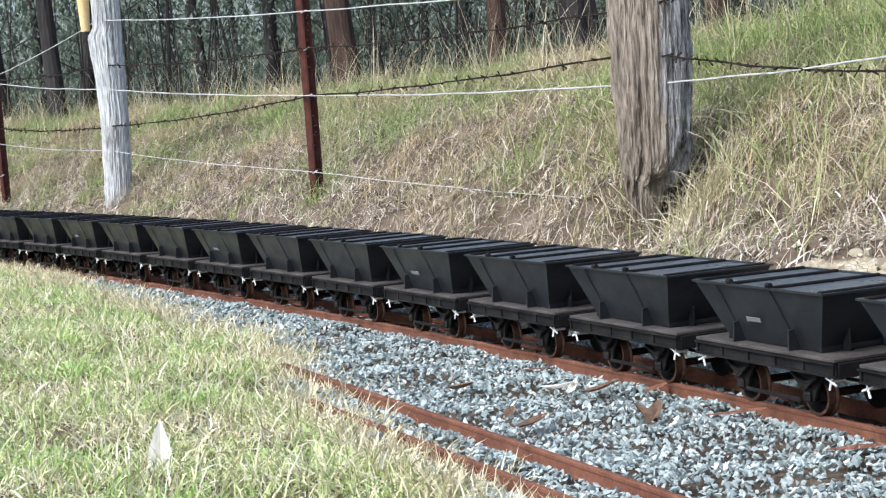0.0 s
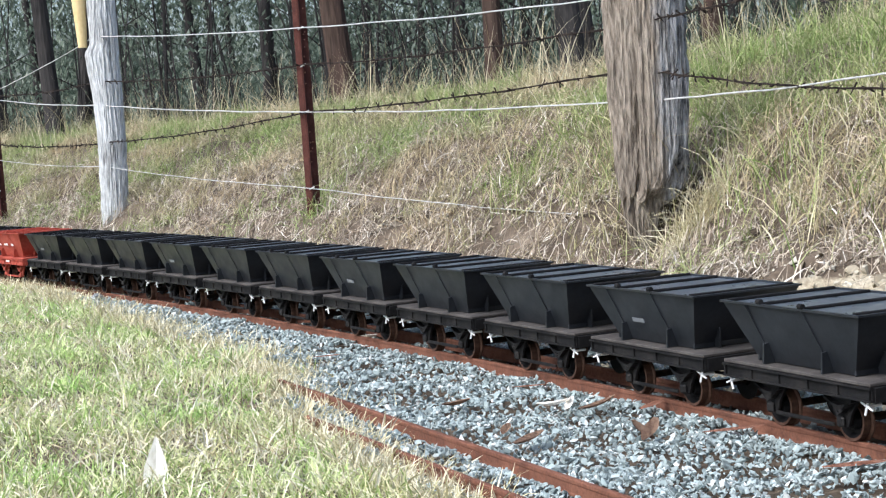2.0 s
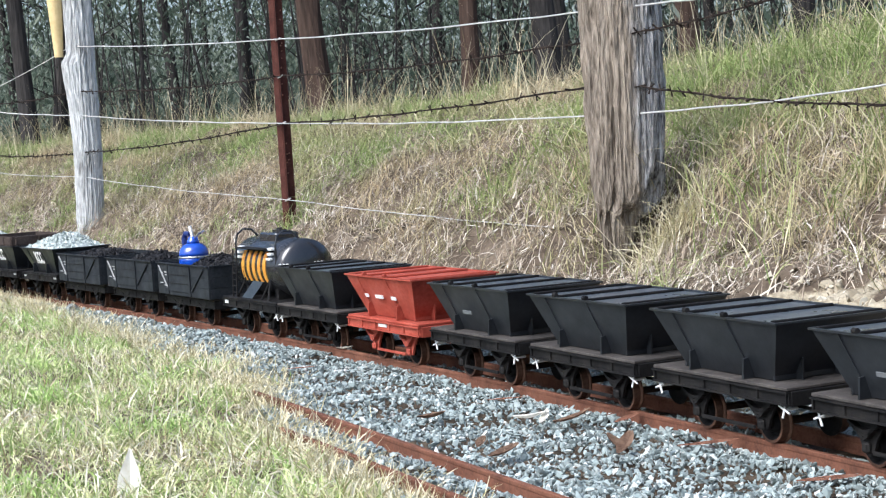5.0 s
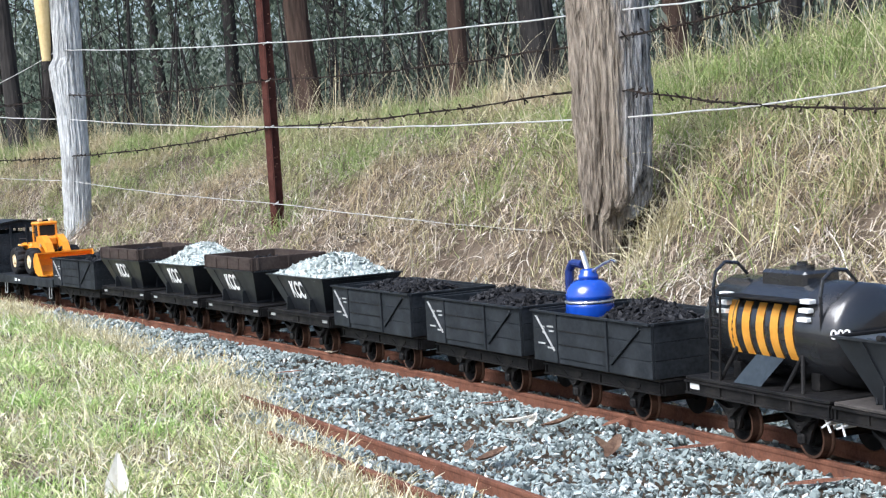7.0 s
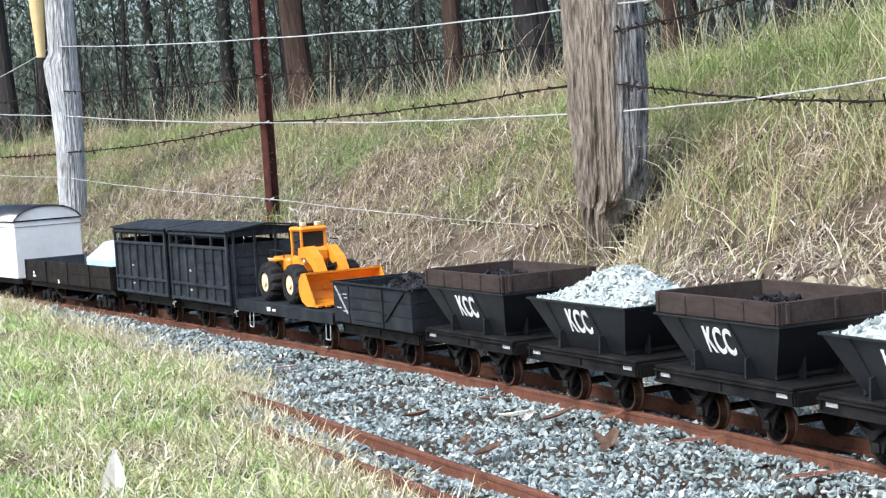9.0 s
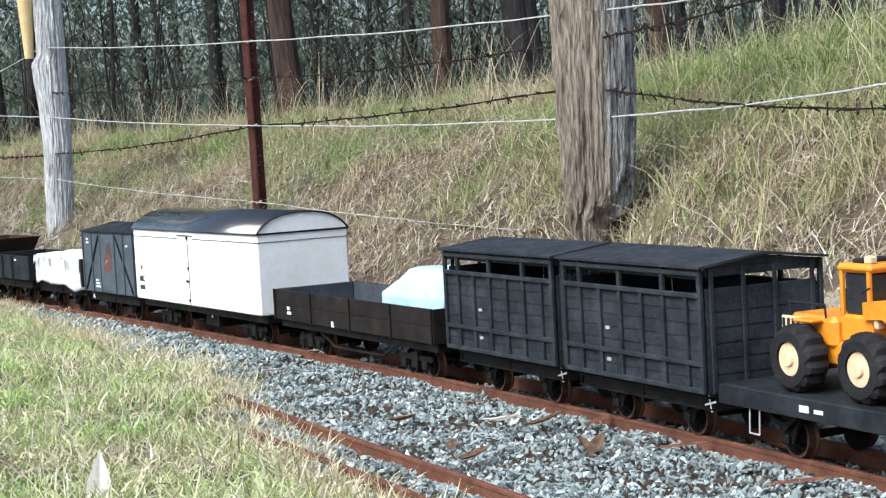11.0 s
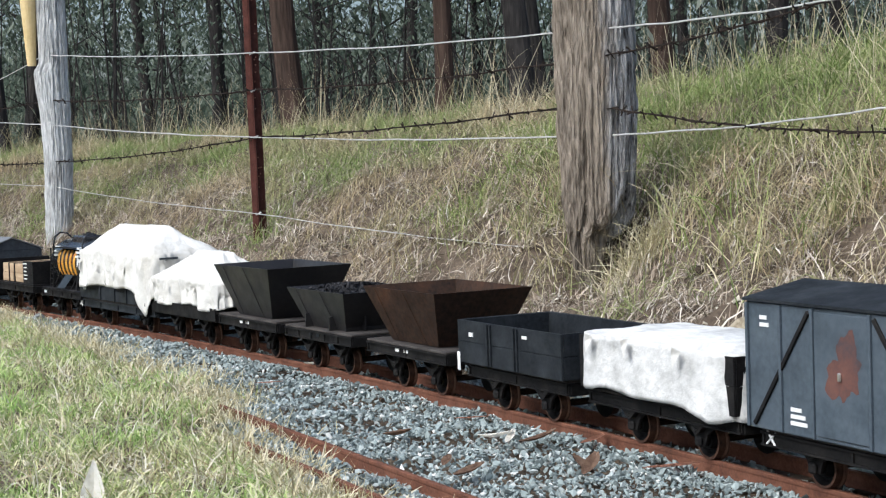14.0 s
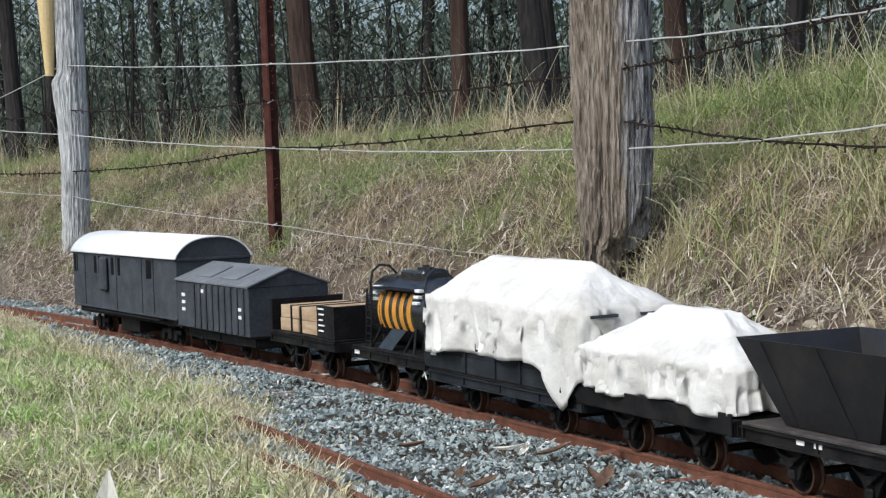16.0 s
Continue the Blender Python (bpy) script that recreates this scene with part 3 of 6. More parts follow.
def build_fence():
    silvered(M_POST, 0.500, (0.62, 0.62, 0.63))
    tagged(part("timber_fence_post", post_mesh(bmesh.new(), *BIG, 0.08, 1.80, ((0.08, 0.415), (0.22, 0.396), (0.33, 0.374), (0.45, 0.364), (0.63, 0.356), (1.8, 0.342)),
                                               ((0.08, 0.452), (0.22, 0.464), (0.32, 0.486), (0.37, 0.500), (0.39, 0.555), (0.43, 0.585), (0.66, 0.596), (1.8, 0.608)), 1), M_POST, None), "thick weathered split-timber fence post, rotted at its foot", "fence post")
    tagged(part("timber_fence_post", post_mesh(bmesh.new(), *LEFT, 0.02, 2.0, ((0.02, -2.226), (0.32, -2.224), (0.64, -2.216), (0.91, -2.226), (1.15, -2.252), (1.20, -2.222), (2.0, -2.215)),
                                               ((0.02, -2.080), (0.32, -2.078), (0.64, -2.064), (2.0, -2.070)), 2), M_PALE, None), "pale bleached timber fence post with a split side", "fence post")
    for (x, y), lean in ((PICK, -0.012), (PICK0, -0.02)):
        bm = bmesh.new()
        sec = [(-0.004, 0.03), (-0.004, 0.004), (-0.030, -0.012), (-0.027, -0.018), (0, -0.005), (0.027, -0.018), (0.030, -0.012), (0.004, 0.004), (0.004, 0.03)]
        rings = [(Vector((x + lean * h, y, 0.1 + h * 1.9)), Vector((1, 0, 0)), Vector((0, -1, 0))) for h in (0, 0.5, 1)]
        t = thing("steel_fence_picket", "rust-brown painted steel star picket", "fence post", "steel pickets")
        part("post", sweep(bm, sec, rings), M_RUST, t)
        for z in (0.40, 0.73, 0.93, 1.09, 1.6):
            part("wire_clip", tube(bmesh.new(), [(x - 0.012, y - 0.032, z - 0.006), (x + 0.012, y - 0.034, z + 0.006)], 0.003, 6), M_WIRE, t, "twisted wire clip")
        r2 = np.random.RandomState(9)
        for k in range(26):
            z, f = r2.uniform(0.3, 1.9), r2.uniform(0.004, 0.024)
            ob = part("paint_chip", box(bmesh.new(), -0.0025, 0.0025, -0.0006, 0.0006, -0.003, 0.003, 0.0005), M_LEAFRED, t)
            ob.matrix_local = pose(x + lean * (z - 0.1) / 1.9 + f, y + 0.0045 + 0.46 * f - 0.0125 + 0.0075 - 0.0065, z, 0, r2.uniform(0, 90), 0)
    bm = bmesh.new()
    cyl(bm, (-2.255, 9.33, 1.19), (-2.258, 9.33, 1.62), 0.024, 0.050, 18)
    tagged(part("plastic_sleeve", bm, M_PLASTIC, None), "yellowed tapered plastic sleeve fixed to the post", "plastic sleeve")
    # wires: heights at the far picket, pale post, near picket, big post and beyond
    ends = [(-3.15, 10.55), (-2.19, 9.36), (-0.81, 7.28), (0.45, 5.32), (1.05, 4.10), (1.75, 2.75)]
    lines = [("plain", (1.02, 1.25, 1.09, 1.00, 0.98, 1.0)), ("plain", (0.98, 0.87, 0.73, 0.67, 0.70, 0.72)), ("thin", (0.60, 0.53, 0.40, 0.30)),
             ("barbed", (0.70, 0.66, 0.73, 0.77, 0.645, 0.55)), ("barbed", (1.00, 1.0, 0.93, 0.91, 1.0, 1.05))]
    r = np.random.RandomState(5)
    for kind, hs in lines:
        bm = bmesh.new()
        pts = []
        for (a, b), (c, d), p, q in zip(ends, ends[1:], hs, hs[1:]):
            for i in range(12):
                f = i / 12
                pts.append(Vector((a + (c - a) * f, b + (d - b) * f, p + (q - p) * f - 0.05 * (1.6 if kind == "barbed" else 1) * f * (1 - f) + r.uniform(-0.002, 0.002))))
        tube(bm, pts, {"plain": 0.0026, "thin": 0.0017}.get(kind, 0.0022), 6)
        if kind == "barbed":
            tube(bm, [v + Vector((0, 0, 0.004 * math.sin(i * 2.1))) for i, v in enumerate(pts)], 0.0022, 5)
            for v, w in zip(pts, pts[1:]):
                for f in (0.25, 0.75):
                    c = v.lerp(w, f)
                    for k in range(2):
                        e = Vector(r.normal(size=3)).normalized() * 0.019
                        cyl(bm, c - e, c + e, 0.0030, 0.0012, 5)
        tagged(part("fence_wire", bm, M_WIRE if kind != "barbed" else M_BARB, None), "pale plain fence wire strung between posts" if kind != "barbed" else "rusty barbed wire strung between posts", "fence wire", "fence wires")


def leaf(name, p, length, width, turn, tip, mat, label, category, curl=0.25, fold=0.5, point=0.0):
    """A curled dry leaf, thick enough to cast a shadow."""
    bm = bmesh.new()
    rows = []
    for i in range(7):
        f = i / 6
        w = width * math.sin(math.pi * (0.06 + 0.88 * f)) ** 0.8 / 2 * (1 - point * f)
        rows.append([bm.verts.new(((f - 0.5) * length, s * w, curl * length * (4 * (f - 0.5) ** 2) * 0.4 + abs(s) * w * fold)) for s in (-1, 0, 1)])
    for a, b in zip(rows, rows[1:]):
        for k in range(2):
            bm.faces.new((a[k], a[k + 1], b[k + 1], b[k]))
    bmesh.ops.solidify(bm, geom=bm.faces[:], thickness=0.0012)
    ob = tagged(part(name, bm, mat, None), label, category)
    ob.matrix_world = pose(*p, 0, tip, turn)
    return ob


def build_litter():
    for (x, y), ln, w, turn, tip, mat in (((0.259, 3.255), 0.070, 0.032, 60, -28, M_LEAFDRY), ((0.240, 3.262), 0.06, 0.03, 140, -35, M_LEAFDRY), ((0.438, 3.285), 0.13, 0.030, 18, 0, M_LEAFRED), ((0.086, 3.623), 0.09, 0.03, -30, -10, M_LEAFPALE),
                                          ((0.174, 3.559), 0.085, 0.028, 10, -15, M_LEAFDRY), ((-0.131, 3.754), 0.07, 0.035, -20, -10, M_LEAFDRY), ((0.025, 3.299), 0.07, 0.035, 25, -15, M_LEAFDRY),
                                          ((0.591, 2.902), 0.12, 0.035, 12, 0, M_LEAFRED), ((0.058, 3.972), 0.09, 0.022, 10, 0, M_LEAFRED), ((0.31, 3.62), 0.07, 0.025, 40, -8, M_LEAFRED),
                                          ((-0.50, 4.75), 0.08, 0.025, 15, 0, M_LEAFRED), ((0.115, 3.60), 0.06, 0.018, 70, -20, M_LEAFPALE), ((-0.42, 5.0), 0.05, 0.02, 20, 0, M_LEAFPALE), ((-0.02, 3.43), 0.03, 0.025, 50, -40, M_LEAFDRY)):
        shift = (0.020, 0.035) if mat == M_LEAFRED else (0, 0)
        leaf("fallen_leaf", (x - shift[0], y - shift[1], (-0.006 if mat == M_LEAFRED else 0.004) + float(bed_rise(x, y))), ln, w, turn, tip, mat, {M_LEAFRED: "flat red-brown strip of bark on the ballast", M_LEAFPALE: "bleached dry leaf on the ballast"}.get(mat, "curled brown dry leaf on the ballast"), "leaf", 0.05 if mat == M_LEAFRED else 0.25, 0.15 if mat == M_LEAFRED else 0.5)
    leaf("white_leaf", (-0.686, 3.156, 0.022), 0.112, 0.070, 90, -70, M_LEAFPALE, "pale bleached leaf standing up in the lawn", "leaf", 0.12, 0.35, 0.75)
    for k, (x, y) in enumerate(((-0.114, 3.400), (-0.565, 5.349))):
        scatter("pale_stone", np.array([[x, y, -0.012 if k == 0 else 0.0]]), np.array([0.015]), M_QUARTZ, "pale quartz stone lying beside the rail", "stone", 40 + k, kind="")
    # short drain pipe in the ballast
    bm = bmesh.new()
    rings = []
    for x, q in ((-0.06, 0.026), (0.06, 0.026), (0.06, 0.021), (-0.05, 0.021)):
        rings.append([bm.verts.new((x, q * math.cos(6.2832 * i / 20), q * math.sin(6.2832 * i / 20))) for i in range(20)])
    for a, b in zip(rings, rings[1:]):
        for i in range(20):
            bm.faces.new((a[i], a[(i + 1) % 20], b[(i + 1) % 20], b[i]))
    bm.faces.new(rings[-1])
    bm.faces.new(rings[0][::-1])
    p = tagged(part("drain_pipe", bm, M_BED, None), "short pale drain pipe end in the ballast", "pipe")
    p.matrix_world = pose(-1.72, 7.03, -0.003, 0, 0, -75)
    bm = bmesh.new()
    ends = [(x, y, float(ground_z(np.array([x]), np.array([y]))[0]) + 0.012) for x, y in ((-0.09, 5.50), (0.02, 5.62))]
    cyl(bm, ends[0], ends[1], 0.009, 0.006, 8)
    tagged(part("dead_branch", bm, M_WIRE, None), "bleached broken stick lying on the bank", "branch")
    r = np.random.RandomState(77)
    n = 1100
    s, d = r.uniform(-0.2, 2.3, n), r.uniform(0.26, 0.60, n)
    a = A0 - s / RC
    x, y = CX + (RC + d) * np.cos(a), CY + (RC + d) * np.sin(a)
    scatter("bank_rubble", np.stack([x, y, ground_z(x, y)], 1), 0.004 + 0.016 * r.uniform(0, 1, n) ** 2.5, M_CLAY, "crumbling pale clay and stones in the cut bank", "rubble", 50)


M_FARWOOD = worn("far_foliage", (0.060, 0.078, 0.060), (0.030, 0.042, 0.032), (0.092, 0.115, 0.086), 0.6, 3.0, 0.95)
M_QUARTZ = worn("quartz", (0.76, 0.75, 0.72), (0.62, 0.60, 0.56), (0.82, 0.81, 0.80), 60, 200, 0.6)
M_CLAY = pieces("pale_clay", [(0.0, (0.17, 0.14, 0.10)), (0.5, (0.32, 0.28, 0.20)), (1.0, (0.56, 0.52, 0.43))], 0.95)
M_REDBARK = worn("red_brown_trunk", (0.066, 0.043, 0.033), (0.020, 0.015, 0.012), (0.13, 0.090, 0.070), 7, 45, 0.95, relief=0.02, stretch=(1, 1, 0.12))


def leaf_cloud(r, centres, radius, count, size):
    """Hanging gum leaves round the centres: corners and triangles."""
    n = len(centres) * count
    c = np.repeat(centres, count, 0)
    p = c + r.normal(size=(n, 3)) * (radius * np.array([1, 1, 0.75]))
    a = r.uniform(0, 6.283, n)
    l = size * r.uniform(0.6, 1.5, n)
    axis = np.stack([np.cos(a) * 0.7, np.sin(a) * 0.7, -r.uniform(0.3, 1.3, n)], 1) * l[:, None]
    b = r.uniform(0, 6.283, n)
    side = np.stack([np.cos(b), np.sin(b), r.uniform(-0.4, 0.4, n)], 1) * (l * 0.22)[:, None]
    v = np.stack([p, p + axis * 0.5 + side, p + axis, p + axis * 0.5 - side], 1).reshape(-1, 3)
    k = np.arange(n)[:, None] * 4
    return v, np.stack([k + [0, 1, 2], k + [0, 2, 3]], 1).reshape(-1, 3)


def tree(x, y, rad, height, seed, mat, label):
    r = np.random.RandomState(seed)
    z0 = float(ground_z(np.array([x]), np.array([y]))[0]) - 0.1
    t = thing("gum_tree", label, "tree", "gum trees")
    bm = bmesh.new()
    lean = r.normal(0, 0.035, 2) + np.array([-0.035, 0])
    pts = [Vector((x + lean[0] * h + 0.05 * math.sin(h * 0.9 + seed), y + lean[1] * h, z0 + h)) for h in np.linspace(0, height, 12)]
    for i, (p, q) in enumerate(zip(pts, pts[1:])):
        f0, f1 = 1 - 0.75 * i / 11, 1 - 0.75 * (i + 1) / 11
        cyl(bm, p, q + (q - p) * 0.02, rad * f0 * (1.12 if i == 0 else 1), rad * f1, 12)
    tips = []
    for k in range(9):
        h = r.uniform(0.25, 0.95)
        base = pts[int(h * 11)]
        a, up, ln = r.uniform(0, 6.283), r.uniform(0.2, 0.9), height * r.uniform(0.12, 0.28)
        mid = base + Vector((math.cos(a) * ln * 0.5, math.sin(a) * ln * 0.5, up * ln * 0.35))
        end = mid + Vector((math.cos(a + 0.4) * ln * 0.5, math.sin(a + 0.4) * ln * 0.5, up * ln * 0.6))
        lr = rad * (1 - 0.7 * h) * 0.42
        cyl(bm, base, mid, lr, lr * 0.7, 7)
        cyl(bm, mid, end, lr * 0.7, lr * 0.25, 6)
        tips += [mid, end, end + Vector(r.normal(0, 0.5, 3)), end + Vector(r.normal(0, 0.6, 3))]
    part("trunk", bm, mat, t)
    v, f = leaf_cloud(r, np.array([p[:] for p in tips] + [pts[-1][:], pts[-2][:]]), 0.55, 34, 0.16)
    link("crown", tri_mesh("crown", v, f), M_LEAF, t)
    return t


def build_woods():
    trunks = ((40, 32, 14), (78, 26, 20), (413, 27, 22), (440, 17, 27), (562, 46, 14), (533, 20, 29), (752, 22, 26), (815, 36, 15), (955, 46, 13.5), (990, 30, 18), (1215, 44, 15), (1262, 24, 22),
              (1405, 40, 14), (1445, 20, 26), (150, 18, 30), (250, 14, 34), (345, 13, 35), (650, 15, 34), (700, 13, 31), (880, 18, 29), (1100, 20, 24), (1325, 18, 29), (1520, 26, 20), (-60, 40, 16), (-160, 30, 24), (1650, 40, 15), (1750, 30, 20),
              (205, 10, 38), (300, 22, 25), (375, 12, 40), (480, 12, 36), (600, 18, 26), (625, 10, 40), (785, 12, 36), (850, 12, 38), (925, 14, 34), (1030, 16, 30), (1060, 10, 38), (1150, 14, 34), (1180, 22, 22), (1290, 12, 36), (1365, 12, 38), (1480, 14, 32), (110, 14, 34), (15, 16, 30))
    for k, (px, w, far) in enumerate(trunks):
        x = far * ((px - 784) / 3000 - 0.0115)
        tree(x, far, w / 3000 * far / 2, 7 + (k * 37 % 50) / 10, 100 + k, M_REDBARK if k in (4, 7, 10) else M_BARK, "tall gum tree with red-brown stringy bark" if k in (4, 7, 10) else "dark-trunked gum tree in the woods")
    for k in range(20):                   # the woods go on round about
        a = radians(70 + 13 * k)
        d = 24 + (k * 53 % 17)
        if 75 < math.degrees(a) % 360 < 110:
            continue
        tree(math.cos(a) * d, math.sin(a) * d, 0.16, 9 + k % 4, 200 + k, M_BARK, "dark-trunked gum tree in the woods")
    r = np.random.RandomState(60)
    n = 2600
    y = r.uniform(19, 42, n)
    x = y * r.uniform(-0.36, 0.36, n)
    z = 0.5 + r.uniform(0.0, 1, n) ** 1.3 * (0.8 + y * 0.088)
    k = smooth_noise(x, y * 0.5 + z * 3, 5.0, 61) > -0.35
    v, f = leaf_cloud(r, np.stack([x, y, z], 1)[k], np.array(0.50), 50, 0.068)
    tagged(link("understorey", tri_mesh("understorey", v, f), M_LEAF), "dense dark green understorey of young gums", "undergrowth", kind="stuff")
    n = 1600
    a, d = r.uniform(0, 6.283, n), r.uniform(42, 70, n)
    a[: n // 2] = 1.5708 + r.uniform(-0.42, 0.42, n // 2)
    z = 0.5 + r.uniform(0, 1, n) ** 1.1 * (1.0 + d * 0.066)
    v, f = leaf_cloud(r, np.stack([d * np.cos(a), d * np.sin(a), z], 1), 1.1, 60, 0.22)
    tagged(link("far_woods", tri_mesh("far_woods", v, f), M_LEAF), "far dark green wall of eucalypt woods", "woods", kind="stuff")
    # the far edge of the woods, with an uneven top
    verts, tris, m = [], [], 260
    for i in range(m):
        a = 6.28319 * i / m
        x, y = 82 * math.cos(a), 82 * math.sin(a)
        top = 4.2 + 1.4 * float(smooth_noise(np.array(x), np.array(y), 14.0, 71)) + 0.9 * float(smooth_noise(np.array(x), np.array(y), 4.0, 72))
        verts += [(x, y, -0.5), (x, y, max(2.6, top))]
        j = (i + 1) % m
        tris += [(2 * i, 2 * j, 2 * j + 1), (2 * i, 2 * j + 1, 2 * i + 1)]
    tagged(link("backdrop", tri_mesh("backdrop", verts, tris), M_FARWOOD), "hazy dark green distant woods", "woods", kind="structure")
    bm = bmesh.new()
    for k in range(300):
        far = r.uniform(15, 34)
        x = far * r.uniform(-0.33, 0.33)
        p = Vector((x, far, 0.55))
        q = p + Vector((r.normal(0, 0.35), r.normal(0, 0.2), r.uniform(0.8, 3.2)))
        cyl(bm, p, q, r.uniform(0.008, 0.025), 0.004, 5)
        e = p.lerp(q, r.uniform(0.4, 0.9))
        cyl(bm, e, e + Vector((r.normal(0, 0.5), r.normal(0, 0.3), r.uniform(0.1, 0.6))), 0.008, 0.003, 4)
    tagged(part("saplings", bm, M_BARK, None), "thin dark saplings and dead stems in the woods", "saplings", kind="stuff")


# ---------------------------------------------------------------- materials of the train
M_GREY = worn("charcoal_paint", (0.017, 0.020, 0.023), (0.007, 0.008, 0.010), (0.040, 0.045, 0.051), 11, 100, 0.55, relief=0.0004)
M_SLATE = worn("slate_blue_paint", (0.060, 0.080, 0.100), (0.030, 0.040, 0.050), (0.095, 0.118, 0.140), 9, 90, 0.5, relief=0.0004)
M_BROWN = worn("dark_brown_paint", (0.015, 0.0125, 0.0115), (0.006, 0.005, 0.005), (0.034, 0.028, 0.025), 10, 90, 0.6, relief=0.0005)
M_BOARD = worn("brown_planks", (0.044, 0.033, 0.029), (0.020, 0.015, 0.013), (0.078, 0.062, 0.054), 12, 120, 0.7, relief=0.0008, stretch=(0.25, 1, 1))
M_MATT = worn("matt_black_plate", (0.012, 0.012, 0.014), (0.005, 0.005, 0.006), (0.034, 0.030, 0.027), 8, 80, 0.46, relief=0.0005)
M_INSIDE = worn("slate_wagon_inside", (0.050, 0.060, 0.070), (0.026, 0.031, 0.036), (0.085, 0.098, 0.110), 7, 70, 0.7, relief=0.0004)
M_RUSTY = worn("rusted_plate", (0.026, 0.018, 0.014), (0.011, 0.010, 0.009), (0.095, 0.046, 0.026), 7, 80, 0.7, relief=0.0008)
# Lid steel: the sky's sheen is put into the colour as a lighter, bluish grey.
M_LID = worn("sky_sheen_lid_steel", (0.060, 0.070, 0.083), (0.036, 0.042, 0.05), (0.11, 0.125, 0.145), 8, 80, 0.33, relief=0.0003)
M_TANK = worn("gloss_black_tank", (0.014, 0.015, 0.017), (0.008, 0.008, 0.009), (0.026, 0.027, 0.030), 6, 60, 0.25, relief=0.0001)
M_WHEEL = worn("rusty_wheel_steel", (0.020, 0.015, 0.013), (0.009, 0.008, 0.007), (0.060, 0.036, 0.026), 20, 120, 0.6, 0.2, 0.0003)
M_TREAD = worn("rusty_tread", (0.085, 0.045, 0.030), (0.030, 0.020, 0.016), (0.15, 0.085, 0.060), 20, 120, 0.55, 0.3, 0.0003)
M_COAL = pieces("coal", [(0.0, (0.008, 0.008, 0.009)), (0.6, (0.022, 0.022, 0.024)), (1.0, (0.045, 0.045, 0.048))], 0.8)
M_PALESTONE = pieces("pale_stone", [(0.0, (0.21, 0.245, 0.23)), (0.5, (0.39, 0.43, 0.41)), (1.0, (0.62, 0.655, 0.63))], 0.85)
M_CANVAS = worn("white_canvas", (0.60, 0.59, 0.55), (0.43, 0.41, 0.365), (0.69, 0.68, 0.65), 7, 60, 0.9, relief=0.004, mixed=0.25, strength=0.5)
M_DUSTYCANVAS = worn("soiled_canvas", (0.60, 0.60, 0.58), (0.28, 0.28, 0.27), (0.74, 0.74, 0.72), 9, 40, 0.9, relief=0.006, strength=0.8)
M_PALEBLUE = worn("pale_blue_sheet", (0.42, 0.60, 0.68), (0.30, 0.46, 0.54), (0.55, 0.70, 0.76), 6, 70, 0.6, relief=0.0004)
M_BLUE = worn("glossy_blue_enamel", (0.010, 0.055, 0.36), (0.006, 0.035, 0.24), (0.016, 0.075, 0.44), 8, 60, 0.2, relief=0.0001)
M_DARKBLUE = worn("dark_blue_paint", (0.010, 0.025, 0.13), (0.006, 0.015, 0.08), (0.02, 0.04, 0.18), 10, 60, 0.35, relief=0.0001)
M_YELLOW = worn("orange_yellow_plastic", (0.72, 0.26, 0.014), (0.58, 0.18, 0.010), (0.78, 0.32, 0.03), 9, 80, 0.4, relief=0.0002)
M_CREAM = worn("cream_plastic", (0.66, 0.50, 0.30), (0.50, 0.36, 0.2), (0.74, 0.60, 0.40), 15, 90, 0.5)
M_TYRE = worn("black_rubber", (0.018, 0.018, 0.019), (0.010, 0.010, 0.010), (0.040, 0.040, 0.042), 20, 140, 0.8, relief=0.0008)
M_TIMBER = worn("sawn_pine", (0.38, 0.27, 0.165), (0.16, 0.105, 0.065), (0.56, 0.44, 0.30), 10, 90, 0.8, relief=0.0005, stretch=(0.15, 1, 1))
M_MARK = worn("white_lettering", (0.74, 0.74, 0.72), (0.55, 0.55, 0.53), (0.80, 0.80, 0.79), 30, 200, 0.7)
M_FADED = worn("faded_white_paint", (0.36, 0.37, 0.36), (0.15, 0.16, 0.16), (0.50, 0.50, 0.49), 60, 200, 0.7)
M_AMBER = worn("amber_lettering", (0.85, 0.45, 0.06), (0.75, 0.36, 0.04), (0.88, 0.52, 0.10), 20, 150, 0.5)
M_GUARD = worn("dark_grey_paint", (0.050, 0.057, 0.065), (0.028, 0.032, 0.037), (0.076, 0.085, 0.095), 8, 80, 0.6, relief=0.0004)
M_RUSTPATCH = worn("rust_patch", (0.11, 0.055, 0.045), (0.06, 0.05, 0.055), (0.17, 0.08, 0.06), 18, 120, 0.8)
M_GLASS = worn("dark_glass", (0.02, 0.022, 0.025), (0.012, 0.013, 0.015), (0.03, 0.033, 0.037), 8, 60, 0.08)
M_VOID = worn("dark_interior", (0.006, 0.006, 0.007), (0.004, 0.004, 0.004), (0.010, 0.010, 0.011), 10, 60, 0.9)
M_CHROME = worn("bright_steel", (0.62, 0.60, 0.55), (0.45, 0.43, 0.40), (0.72, 0.70, 0.66), 20, 120, 0.3, 0.9)

# ---------------------------------------------------------------- the train
WAGONS = []                               # (thing, place in the train)


def place(ob, u):
    WAGONS.append((ob, u))
    return ob


def slab(parent, name, x0, x1, y0, y1, z0, z1, mat, label="", bevel=0.0015):
    return part(name, box(bmesh.new(), x0, x1, y0, y1, z0, z1, bevel), mat, parent, label)


